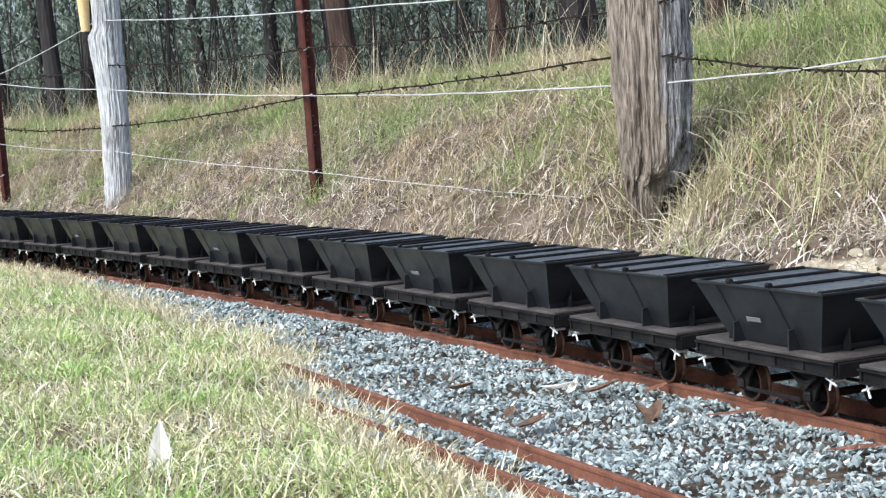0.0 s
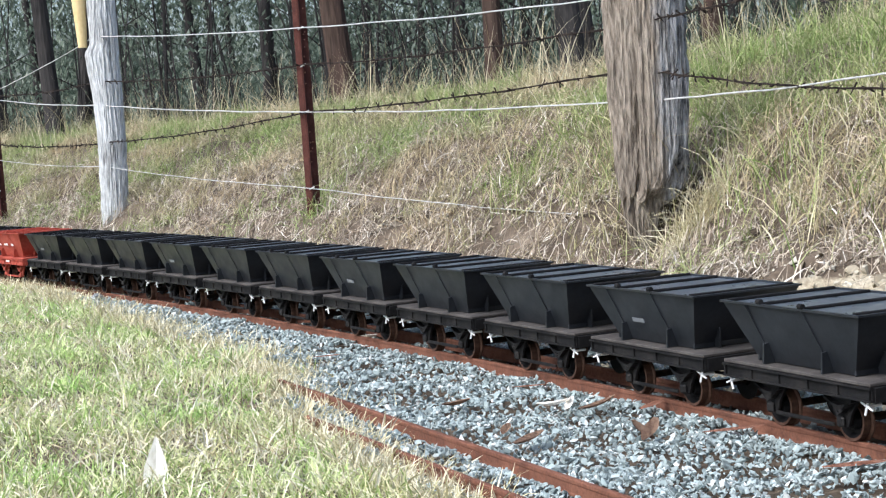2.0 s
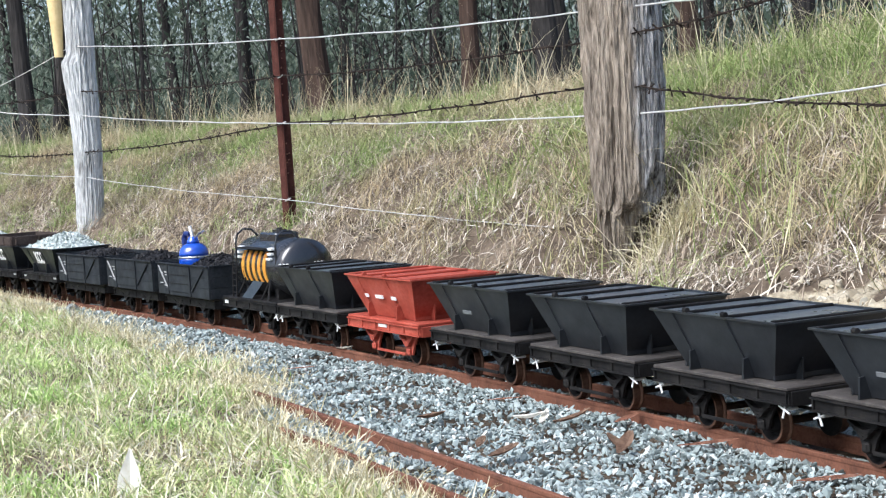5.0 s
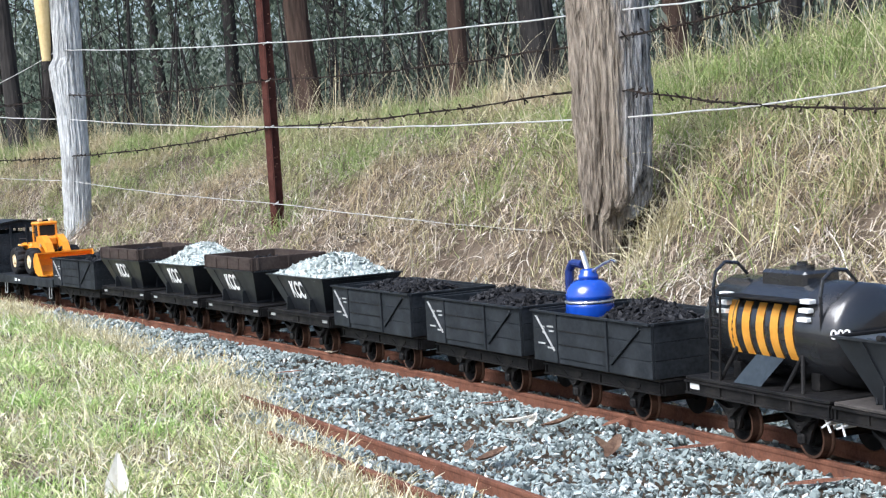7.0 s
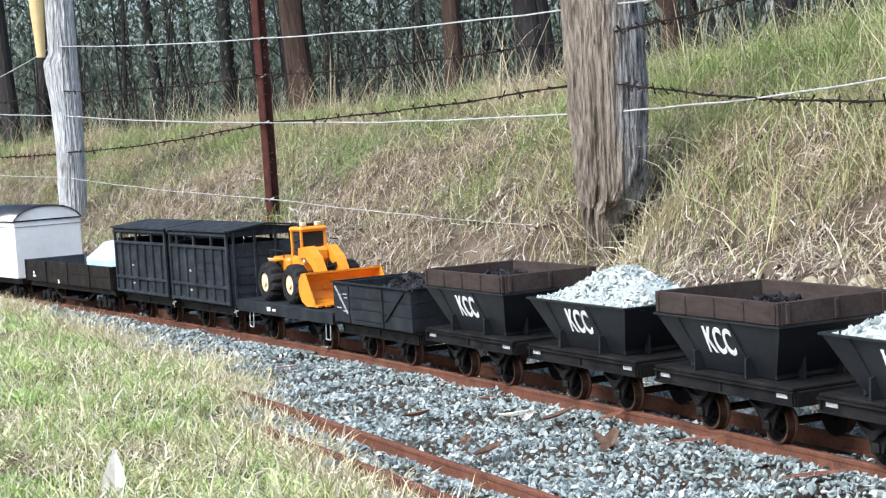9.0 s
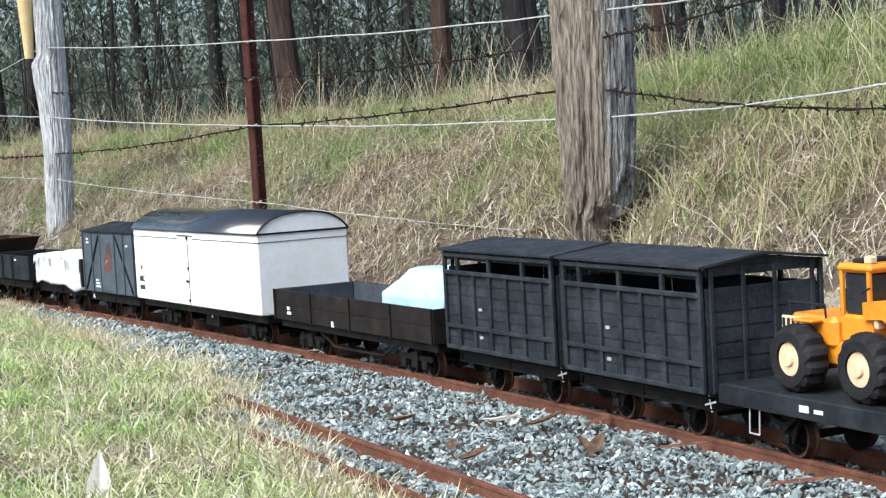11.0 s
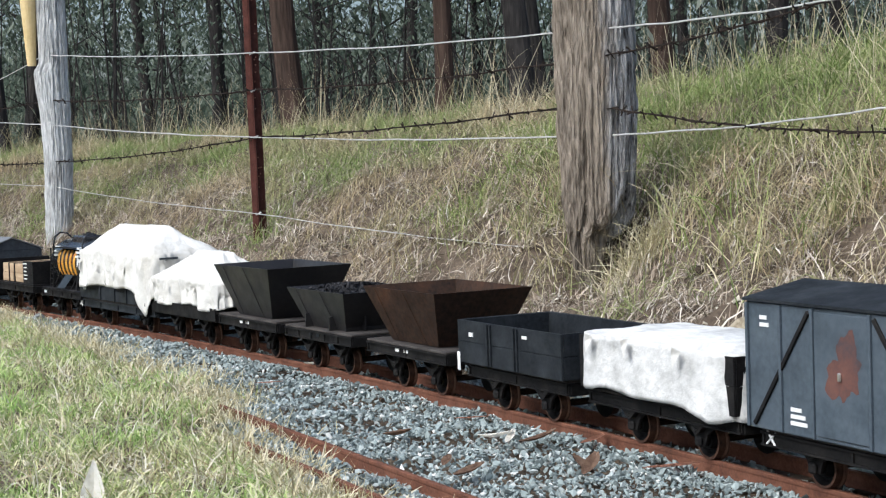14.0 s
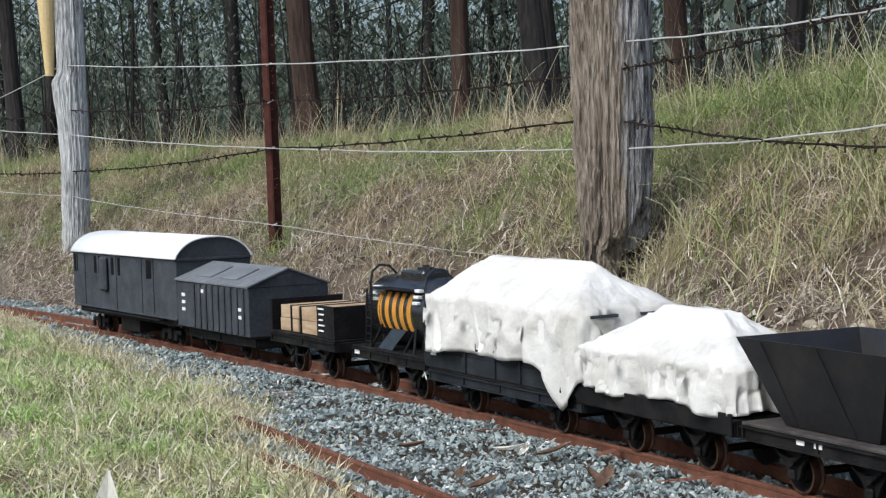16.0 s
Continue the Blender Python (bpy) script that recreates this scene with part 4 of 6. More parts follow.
def wheelset(parent, x, r=0.038):
    w = part("wheelset", cyl(bmesh.new(), (0, -0.075, 0), (0, 0.075, 0), 0.008, n=10), M_WHEEL, parent)
    w.location = (x, 0, r + RAIL_Z)
    for sy in (-1, 1):
        bm = bmesh.new()
        y = sy * GAUGE
        prof = [(0.011, -0.012), (0.016, -0.012), (0.019, 0.004), (0.027, 0.004), (0.033, -0.010), (r, -0.010), (r, 0.006), (r + 0.004, 0.009), (r + 0.004, 0.012), (0.012, 0.012)]
        prof = [(min(a, r - 0.003) if a < r else a, b) for a, b in prof]
        n, last = 28, None
        for i in range(n):
            a = 6.2832 * i / n
            ring = [bm.verts.new((q * math.cos(a), y + sy * -b, q * math.sin(a))) for q, b in prof]
            if last:
                for k in range(len(ring) - 1):
                    bm.faces.new((last[k], last[k + 1], ring[k + 1], ring[k]))
            else:
                start = ring
            last = ring
        for k in range(len(start) - 1):
            bm.faces.new((last[k], last[k + 1], start[k + 1], start[k]))
        bmesh.ops.recalc_face_normals(bm, faces=bm.faces)
        # The dished disc's shade is put into its near-black colour; the rim is rusty.
        wh = part("wheel", bm, M_FRAME, w)
        wh.data.materials.append(M_TREAD)
        for f in wh.data.polygons:
            c = f.center
            f.material_index = 1 if math.hypot(c.x, c.z) > r - 0.005 else 0
    return w


def guard_iron(parent, x, sy, top, mat=None):
    """A V-shaped axle guard with its axlebox and spring."""
    mat = mat or M_FRAME
    bm = bmesh.new()
    y0, y1 = sy * 0.090, sy * 0.096
    out = [(-0.050, top), (0.050, top), (0.024, 0.070), (0.014, 0.046), (-0.014, 0.046), (-0.024, 0.070)]
    a = [bm.verts.new((x + p, y0, q)) for p, q in out]
    b = [bm.verts.new((x + p, y1, q)) for p, q in out]
    bm.faces.new(a)
    bm.faces.new(b[::-1])
    for i in range(len(out)):
        j = (i + 1) % len(out)
        bm.faces.new((a[i], b[i], b[j], a[j]))
    bmesh.ops.recalc_face_normals(bm, faces=bm.faces)
    g = part("axle_guard", bm, mat, parent)
    slab(g, "axlebox", x - 0.010, x + 0.010, y1, y1 + sy * 0.010, 0.045, 0.065, mat, bevel=0.004)
    bm = bmesh.new()
    for k in range(3):
        h, w = 0.074 + k * 0.006, 0.020 + k * 0.010
        pts = [(x - w, h + 0.014), (x - w / 2, h + 0.004), (x, h), (x + w / 2, h + 0.004), (x + w, h + 0.014)]
        for (p, q), (p2, q2) in zip(pts, pts[1:]):
            vs = [bm.verts.new(v) for v in ((p, y1, q), (p2, y1, q2), (p2, y1 + sy * 0.012, q2), (p, y1 + sy * 0.012, q), (p, y1, q - 0.005), (p2, y1, q2 - 0.005), (p2, y1 + sy * 0.012, q2 - 0.005), (p, y1 + sy * 0.012, q - 0.005))]
            for f in ((0, 1, 2, 3), (7, 6, 5, 4), (0, 4, 5, 1), (2, 6, 7, 3), (1, 5, 6, 2), (3, 7, 4, 0)):
                bm.faces.new([vs[i] for i in f])
    part("leaf_spring", bm, mat, g)


def brake_wheel(parent, x, sy=-1, turn=0):
    bm = bmesh.new()
    y = sy * 0.118
    for k in range(2):
        a = radians(turn + 90 * k)
        c, s = math.cos(a) * 0.017, math.sin(a) * 0.017
        cyl(bm, (x - c, y, 0.097 - s), (x + c, y, 0.097 + s), 0.0022, n=6)
    cyl(bm, (x, y, 0.097), (x, y + 0.03, 0.097), 0.003, n=6)
    part("brake_wheel", bm, M_MARK, parent, "white four-armed brake wheel")


def couplings(parent, L, z=0.088):
    for sx in (-1, 1):
        bm = box(bmesh.new(), sx * L / 2, sx * (L / 2 + 0.036), -0.010, 0.010, z - 0.008, z + 0.008, 0.002)
        cyl(bm, (sx * (L / 2 + 0.030), 0, z - 0.020), (sx * (L / 2 + 0.030), 0, z + 0.014), 0.004, n=8)
        part("coupling", bm, M_FRAME, parent)


def underframe(parent, L, W=0.25, zt=0.140, base=0.22, mat=None, ribs=5, deck=None, brakes=(), rods=False):
    """Four-wheeled frame: deck, channel solebars, headstocks, wheels, guards, couplings."""
    mat = mat or M_FRAME
    slab(parent, "deck", -L / 2 + 0.002, L / 2 - 0.002, -W / 2 + 0.002, W / 2 - 0.002, zt - 0.007, zt, deck or M_DECK, "dusty wagon deck")
    for sy in (-1, 1):
        bm = bmesh.new()
        y = sy * W / 2
        box(bm, -L / 2, L / 2, y - sy * 0.010, y - sy * 0.005, zt - 0.030, zt - 0.0075)
        box(bm, -L / 2, L / 2, y - sy * 0.010, y + sy * 0.001, zt - 0.0115, zt - 0.0075)
        box(bm, -L / 2, L / 2, y - sy * 0.010, y, zt - 0.034, zt - 0.030)
        for k in range(ribs):
            x = -L / 2 + 0.006 + (L - 0.012) * k / (ribs - 1)
            box(bm, x - 0.0025, x + 0.0025, y - sy * 0.005, y - sy * 0.001, zt - 0.030, zt - 0.0115)
        part("solebar", bm, mat, parent)
        for sx in (-1, 1):
            guard_iron(parent, sx * base / 2, sy, zt - 0.034, M_RED if mat == M_RED else M_FRAME)
        if rods:
            slab(parent, "brake_rod", -base / 2 + 0.02, base / 2 - 0.02, sy * 0.098, sy * 0.104, 0.044, 0.051, mat, bevel=0.001)
    for sx in (-1, 1):
        slab(parent, "headstock", sx * (L / 2 - 0.012), sx * (L / 2 + 0.001), -W / 2 + 0.010, W / 2 - 0.010, zt - 0.036, zt - 0.0075, mat)
        wheelset(parent, sx * base / 2)
    slab(parent, "frame_beam", -L / 2 + 0.012, L / 2 - 0.012, -0.02, 0.02, zt - 0.040, zt - 0.012, mat)
    couplings(parent, L)
    for x, turn in brakes:
        brake_wheel(parent, x, -1, turn)


def bogie(parent, x, base=0.115, r=0.034, z=0.095):
    for sx in (-1, 1):
        wheelset(parent, x + sx * base / 2, r)
    for sy in (-1, 1):
        bm = bmesh.new()
        y = sy * 0.094
        box(bm, x - base / 2 - 0.03, x + base / 2 + 0.03, y - 0.004, y + 0.004, 0.056, 0.072, 0.002)
        for sx in (-1, 1):
            box(bm, x + sx * base / 2 - 0.012, x + sx * base / 2 + 0.012, y - 0.004, y + sy * 0.014, 0.036, 0.060, 0.003)
        box(bm, x - 0.016, x + 0.016, y - 0.004, y + sy * 0.012, 0.038, 0.080, 0.003)
        part("bogie_frame", bm, M_FRAME, parent)
    slab(parent, "bolster", x - 0.018, x + 0.018, -0.09, 0.09, 0.060, z, M_FRAME)


def lettering(parent, text, x, z, y, size, mat, lean=0.0, squeeze=1.0, name="lettering", label=""):
    """Flat letters on the near side, centred at x, z."""
    cu = bpy.data.curves.new(name, "FONT")
    cu.body, cu.size, cu.align_x, cu.align_y, cu.extrude, cu.offset = text, size, "CENTER", "CENTER", 0.0006, size * 0.022
    tmp = bpy.data.objects.new(name, cu)
    me = bpy.data.meshes.new_from_object(tmp)
    bpy.data.objects.remove(tmp)
    me.transform(Matrix.Diagonal((squeeze, 1, 1, 1)))
    ob = link(name, me, mat, parent, label)
    ob.matrix_local = pose(x, y, z, 90 + lean, 0, 0)
    return ob


def mark(parent, x, z, w, h, y, mat=None, lean=0.0):
    """A small painted bar, for writing too small to read."""
    ob = slab(parent, "painted_mark", -w / 2, w / 2, -0.0008, 0.0008, -h / 2, h / 2, mat or M_MARK, bevel=0)
    ob.matrix_local = pose(x, y, z, lean, 0, 0)
    return ob


def blob(parent, name, x, z, a, b, y, mat, label, seed):
    """A stain with a ragged outline, a skin of paint thick."""
    r = np.random.RandomState(seed)
    ph = r.uniform(0, 6.283, 5)
    bm = bmesh.new()
    vs = []
    for i in range(48):
        w = 6.2832 * i / 48
        q = 1 + 0.22 * math.sin(2 * w + ph[0]) + 0.16 * math.sin(3 * w + ph[1]) + 0.12 * math.sin(7 * w + ph[2]) + 0.08 * math.sin(13 * w + ph[3])
        vs.append(bm.verts.new((x + a * q * math.cos(w), y, z + b * q * math.sin(w))))
    bm.faces.new(vs)
    return part(name, bm, mat, parent, label)


def frustum(bm, lb, wb, zb, lt, wt, zt, th=0.004):
    """An open hopper shell, outside and inside."""
    def ring(l, w, z):
        return [bm.verts.new((sx * l / 2, sy * w / 2, z)) for sx, sy in ((-1, -1), (1, -1), (1, 1), (-1, 1))]
    a, b = ring(lb, wb, zb), ring(lt, wt, zt)
    c, d = ring(lt - 2 * th, wt - 2 * th, zt), ring(lb - 2 * th, wb - 2 * th, zb + th)
    bm.faces.new(a[::-1])
    bm.faces.new(d)
    for p, q in ((a, b), (b, c), (c, d)):
        for i in range(4):
            j = (i + 1) % 4
            bm.faces.new((p[i], p[j], q[j], q[i]))
    return bm


def hopper(parent, lb, wb, lt, wt, zt, zb=0.142, mat=None, ribs=2, lip=True, fins=True):
    mat = mat or M_BLACK
    body = part("hopper_body", frustum(bmesh.new(), lb, wb, zb, lt, wt, zt), mat, parent)
    slope = (wt - wb) / 2 / (zt - zb)
    if lip:
        bm = bmesh.new()
        for sy in (-1, 1):
            box(bm, -lt / 2 - 0.003, lt / 2 + 0.003, sy * wt / 2 - 0.004, sy * wt / 2 + 0.003, zt - 0.003, zt + 0.001)
        for sx in (-1, 1):
            box(bm, sx * lt / 2 - 0.004, sx * lt / 2 + 0.003, -wt / 2 + 0.004, wt / 2 - 0.004, zt - 0.003, zt + 0.001)
        part("rim", bm, mat, parent)
    for sy in (-1, 1):
        for k in range(ribs):
            x = (k - (ribs - 1) / 2) * lb * 0.62 / max(ribs - 1, 1) - 0.010
            bm = bmesh.new()
            pts = [(wb / 2 + 0.0003, zb + 0.002), (wt / 2 + 0.0003, zt - 0.004), (wt / 2 + 0.0022, zt - 0.004), (wb / 2 + 0.0022, zb + 0.002)]
            a = [bm.verts.new((x - 0.002 - 0.3 * (q - zb), sy * p, q)) for p, q in pts]
            b = [bm.verts.new((x + 0.002 - 0.3 * (q - zb), sy * p, q)) for p, q in pts]
            bm.faces.new(a)
            bm.faces.new(b[::-1])
            for i in range(len(pts)):
                j = (i + 1) % len(pts)
                bm.faces.new((a[i], b[i], b[j], a[j]))
            bmesh.ops.recalc_face_normals(bm, faces=bm.faces)
            part("rib", bm, mat, parent)
            if fins:
                bm = bmesh.new()
                pts = [(wb / 2 - 0.002, 0.1405), (wb / 2 + slope * 0.040, 0.1805), (wb / 2 + 0.024, 0.1785), (wb / 2 + 0.026, 0.1405)]
                a = [bm.verts.new((x - 0.0025, sy * p, q)) for p, q in pts]
                b = [bm.verts.new((x + 0.0025, sy * p, q)) for p, q in pts]
                bm.faces.new(a)
                bm.faces.new(b[::-1])
                for i in range(4):
                    j = (i + 1) % 4
                    bm.faces.new((a[i], b[i], b[j], a[j]))
                bmesh.ops.recalc_face_normals(bm, faces=bm.faces)
                part("gusset", bm, mat, parent)
    if fins:
        for sx in (-1, 1):
            x = sx * (lb / 2 + 0.003)
            slab(parent, "base_angle", x - sx * 0.004, x + sx * 0.002, -wb / 2 - 0.004, wb / 2 + 0.004, 0.1405, 0.158, mat)
            for y in (-0.045, 0.045):
                slab(parent, "gusset", x + sx * 0.003, x + sx * 0.022, y - 0.002, y + 0.002, 0.1405, 0.182, mat, bevel=0)
    return body


def lump_load(name, label, lx, wy, z0, rise, size, mat, u, dx=0.0, n=500, seed=1, category="load"):
    """A heap of lumps in a wagon."""
    r = np.random.RandomState(seed)
    t = thing(name, label, category)
    x, y = r.uniform(-1, 1, n), r.uniform(-1, 1, n)
    h = np.clip(1 - np.abs(x) ** 2.2, 0, 1) * np.clip(1 - np.abs(y) ** 2.2, 0, 1)
    pts = np.stack([dx + x * (lx / 2 - size), y * (wy / 2 - size), z0 + rise * h * (1 + 0.2 * np.sin(5 * x + seed))], 1)
    bm = bmesh.new()
    g, m = [], 9
    for i in range(m):
        for j in range(m):
            p, q = -1 + 2 * i / (m - 1), -1 + 2 * j / (m - 1)
            hh = max(0, 1 - abs(p) ** 2.2) * max(0, 1 - abs(q) ** 2.2)
            g.append(bm.verts.new((dx + p * lx / 2, q * wy / 2, z0 - size * 0.4 + rise * hh)))
    for i in range(m - 1):
        for j in range(m - 1):
            bm.faces.new((g[i * m + j], g[(i + 1) * m + j], g[(i + 1) * m + j + 1], g[i * m + j + 1]))
    part("load_core", bm, mat, t)
    scatter("loose_stone" if mat == M_PALESTONE else "loose_coal", pts, r.uniform(0.6, 1.2, n) * size, mat, "", "", seed, parent=t)
    return place(t, u)


def tray(parent, L, W, z0, z1, mat, th=0.008, planks=3, inner=None):
    """Plank sides, ends and floor of an open wagon."""
    h = (z1 - z0) / planks
    for sy in (-1, 1):
        side = slab(parent, "side", -L / 2, L / 2, sy * (W / 2 - th), sy * (W / 2 - 0.0025), z0, z1 - 0.001, mat)
        for k in range(planks):
            slab(side, "plank", -L / 2, L / 2, sy * (W / 2 - 0.0022), sy * W / 2, z0 + k * h + 0.0006, z0 + (k + 1) * h - 0.0006, mat, bevel=0.0006)
    for sx in (-1, 1):
        end = slab(parent, "end", sx * (L / 2 - th), sx * (L / 2 - 0.0025), -W / 2 + th, W / 2 - th, z0, z1 - 0.001, mat)
        for k in range(planks):
            slab(end, "plank", sx * (L / 2 - 0.0022), sx * L / 2, -W / 2 + th, W / 2 - th, z0 + k * h + 0.0006, z0 + (k + 1) * h - 0.0006, mat, bevel=0.0006)
    slab(parent, "floor_board", -L / 2 + th, L / 2 - th, -W / 2 + th, W / 2 - th, z0 + 0.001, z0 + 0.008, inner or mat)


def strap(parent, x0, z0, x1, z1, y, w=0.006, mat=None, name="brace"):
    """A flat bar on a wagon's side, from one point to another."""
    bm = bmesh.new()
    ln = math.hypot(x1 - x0, z1 - z0)
    box(bm, -ln / 2, ln / 2, -0.0025, 0.0025, -w / 2, w / 2, 0.0006)
    ob = part(name, bm, mat or M_FRAME, parent)
    ob.matrix_local = pose((x0 + x1) / 2, y, (z0 + z1) / 2, 0, -math.degrees(math.atan2(z1 - z0, x1 - x0)), 0)
    return ob


# ---- hopper wagons
def lidded_hopper(mat, red=False):
    t = thing("hopper_wagon", "red oxide miniature hopper wagon with ribbed sides" if red else "black miniature hopper wagon with closed steel lid", "wagon", "hopper wagons")
    frame_mat = mat if red else M_FRAME
    underframe(t, 0.453, 0.255, 0.140, 0.215, frame_mat, 6, mat if red else None, ((-0.212, 20), (0.205, 70)) if not red else (), True)
    hopper(t, 0.29, 0.185, 0.42, 0.262, 0.257, mat=mat)
    slab(t, "lid", -0.204, 0.204, -0.125, 0.125, 0.2505, 0.2545, mat if red else M_LID, "flat steel lid")
    for x in (-0.195, -0.085, 0.045, 0.19):
        slab(t, "lid_bar", x - 0.004, x + 0.004, -0.127, 0.127, 0.2545, 0.2605, M_FRAME if not red else mat)
    for x in (-0.085, 0.045):
        bm = bmesh.new()
        cyl(bm, (x - 0.006, -0.131, 0.262), (x + 0.006, -0.131, 0.262), 0.0055, n=10)
        part("hinge", bm, M_FRAME if not red else mat, t)
    return t


def build_hoppers():
    first = lidded_hopper(M_BLACK)
    for k in range(19):
        u = 1.444 + 0.2265 - 0.5225 * k
        if k == 17:
            t = lidded_hopper(M_RED, True)
            for x, w in ((-0.02, 0.05), (0.07, 0.03), (-0.10, 0.02)):
                mark(t, x, 0.200, w, 0.010, -0.1185, lean=18)
            mark(t, 0.0, 0.122, 0.05, 0.008, -0.1235)
        else:
            t = first if k == 0 else copy_thing(first, Matrix())
            if k % 3 == 1:
                mark(t, -0.03, 0.190, 0.045, 0.009, -0.1165, M_ROOFGREY, 18)
        place(t, u)


def kcc_hopper(u, boards, seed):
    t = thing("hopper_wagon", "black hopper wagon with brown plank extension boards" if boards else "black hopper wagon with white letters and pale stone load", "wagon", "lettered hopper wagons")
    underframe(t, 0.453, 0.255, 0.140, 0.215, None, 3, M_FRAME)
    hopper(t, 0.27, 0.185, 0.405, 0.262, 0.248, fins=True)
    for x in (-0.19, 0.19):
        mark(t, x, 0.122, 0.032, 0.008, -0.1235, M_FADED)
    slope = math.degrees(math.atan2((0.262 - 0.185) / 2, 0.106))
    lettering(t, "KCC", -0.005, 0.203, -0.1170, 0.076, M_MARK, slope, 0.60, label="white painted letters")
    if boards:
        for sy in (-1, 1):
            b = slab(t, "board", -0.200, 0.200, sy * 0.124, sy * 0.132, 0.2495, 0.292, M_BOARD, "brown timber extension board")
            for k in range(5):
                x = -0.19 + 0.095 * k
                slab(b, "cleat", x - 0.005, x + 0.005, sy * 0.132, sy * 0.1355, 0.251, 0.289, M_BOARD)
        for sx in (-1, 1):
            b = slab(t, "board", sx * 0.192, sx * 0.200, -0.1235, 0.1235, 0.2495, 0.292, M_BOARD, "brown timber extension board")
            for y in (-0.11, 0, 0.11):
                slab(b, "cleat", sx * 0.200, sx * 0.2035, y - 0.005, y + 0.005, 0.251, 0.289, M_BOARD)
        lump_load("coal_load", "heap of black coal lying inside the boarded hopper", 0.36, 0.23, 0.245, 0.028, 0.010, M_COAL, u, 0, 420, seed)
    else:
        lump_load("stone_load", "heap of pale grey crushed stone in the hopper", 0.395, 0.252, 0.243, 0.056, 0.0095, M_PALESTONE, u, 0, 1300, seed)
    return place(t, u)


def plain_hopper(u, zt, lt, wt, lb, mat, label, coal=False):
    t = thing("hopper_wagon", label, "wagon", "plain hopper wagons")
    underframe(t, 0.455, 0.255, 0.140, 0.215, None, 3 if not coal else 6)
    hopper(t, lb, 0.19, lt, wt, zt, mat=mat, lip=False, ribs=2, fins=coal)
    for x in (-0.05, 0.0):
        mark(t, x, 0.123, 0.022, 0.009, -0.1235, M_MARK if not coal else M_GREY)
    if coal:
        lump_load("coal_load", "grey-black coal heaped in a low hopper", lt - 0.02, wt - 0.02, zt - 0.012, 0.022, 0.009, M_COAL, u, 0, 420, 31)
    return place(t, u)


# ---- open wagons
def open_wagon(u, load=True, dx=0.0, seed=3, letter=True):
    t = thing("open_wagon", "charcoal grey plank-sided open wagon carrying coal", "wagon", "open coal wagons")
    L, W = 0.487, 0.262
    underframe(t, L - 0.01, 0.222, 0.118, 0.235, None, 3)
    tray(t, L, W, 0.119, 0.231, M_GREY)
    y = -W / 2 - 0.0026
    for sy in (-1, 1):
        for x in (-0.135, 0.075):
            strap(t, x, 0.121, x, 0.229, sy * (W / 2 + 0.0026), 0.008, M_GREY, "strap")
        strap(t, 0.090, 0.140, 0.205, 0.222, sy * (W / 2 + 0.0026), 0.007, M_GREY)
    strap(t, -0.225, 0.222, -0.145, 0.146, y, 0.0009, M_FADED, "white_line")
    slab(t, "drop_door", -0.130, 0.070, -W / 2 - 0.003, -W / 2 - 0.0004, 0.132, 0.226, M_GREY)
    for x, z in ((-0.06, 0.163), (-0.06, 0.194)):
        slab(t, "door_strip", x - 0.068, x + 0.129, -W / 2 - 0.0042, -W / 2 - 0.003, z - 0.001, z + 0.001, M_FRAME, bevel=0)
    bm = bmesh.new()
    for sy in (-1, 1):
        box(bm, -L / 2 - 0.001, L / 2 + 0.001, sy * W / 2 - 0.007, sy * W / 2 + 0.002, 0.2305, 0.2345)
    for sx in (-1, 1):
        box(bm, sx * L / 2 - 0.007, sx * L / 2 + 0.002, -W / 2 + 0.007, W / 2 - 0.007, 0.2305, 0.2345)
    part("top_rail", bm, M_GREY, t)
    if letter:
        lettering(t, "S", -0.195, 0.190, y + 0.0022, 0.024, M_FADED)
        for x, z, w in ((-0.205, 0.160, 0.030), (-0.165, 0.200, 0.026), (-0.160, 0.190, 0.020), (-0.165, 0.152, 0.028)):
            mark(t, x, z, w, 0.0036, y + 0.0022, M_FADED)
    if load:
        lump_load("coal_load", "black lump coal heaped in an open wagon", 0.455 - 2 * dx, 0.235, 0.203, 0.046, 0.009, M_COAL, u, dx, 800, seed)
    return place(t, u)


def grey_open(u):
    t = thing("open_wagon", "scuffed dark grey empty open wagon", "wagon")
    L, W = 0.48, 0.262
    underframe(t, L - 0.02, 0.225, 0.124, 0.225, None, 3)
    tray(t, L, W, 0.125, 0.229, M_GREY, planks=2, inner=M_GUARD)
    y = -W / 2 - 0.0026
    for x in (-0.090, 0.035):
        strap(t, x, 0.128, x, 0.226, y, 0.008, M_GREY, "strap")
        strap(t, x + 0.016, 0.128, x + 0.016, 0.226, y, 0.004, M_GREY, "strap")
    mark(t, -0.17, 0.196, 0.020, 0.010, y + 0.001)
    mark(t, 0.085, 0.209, 0.022, 0.007, y + 0.001)
    slab(t, "corner_plate", -L / 2 - 0.002, -L / 2 + 0.012, -W / 2 - 0.003, -W / 2 - 0.0005, 0.105, 0.150, M_MARK, "scuffed white corner plate")
    return place(t, u)


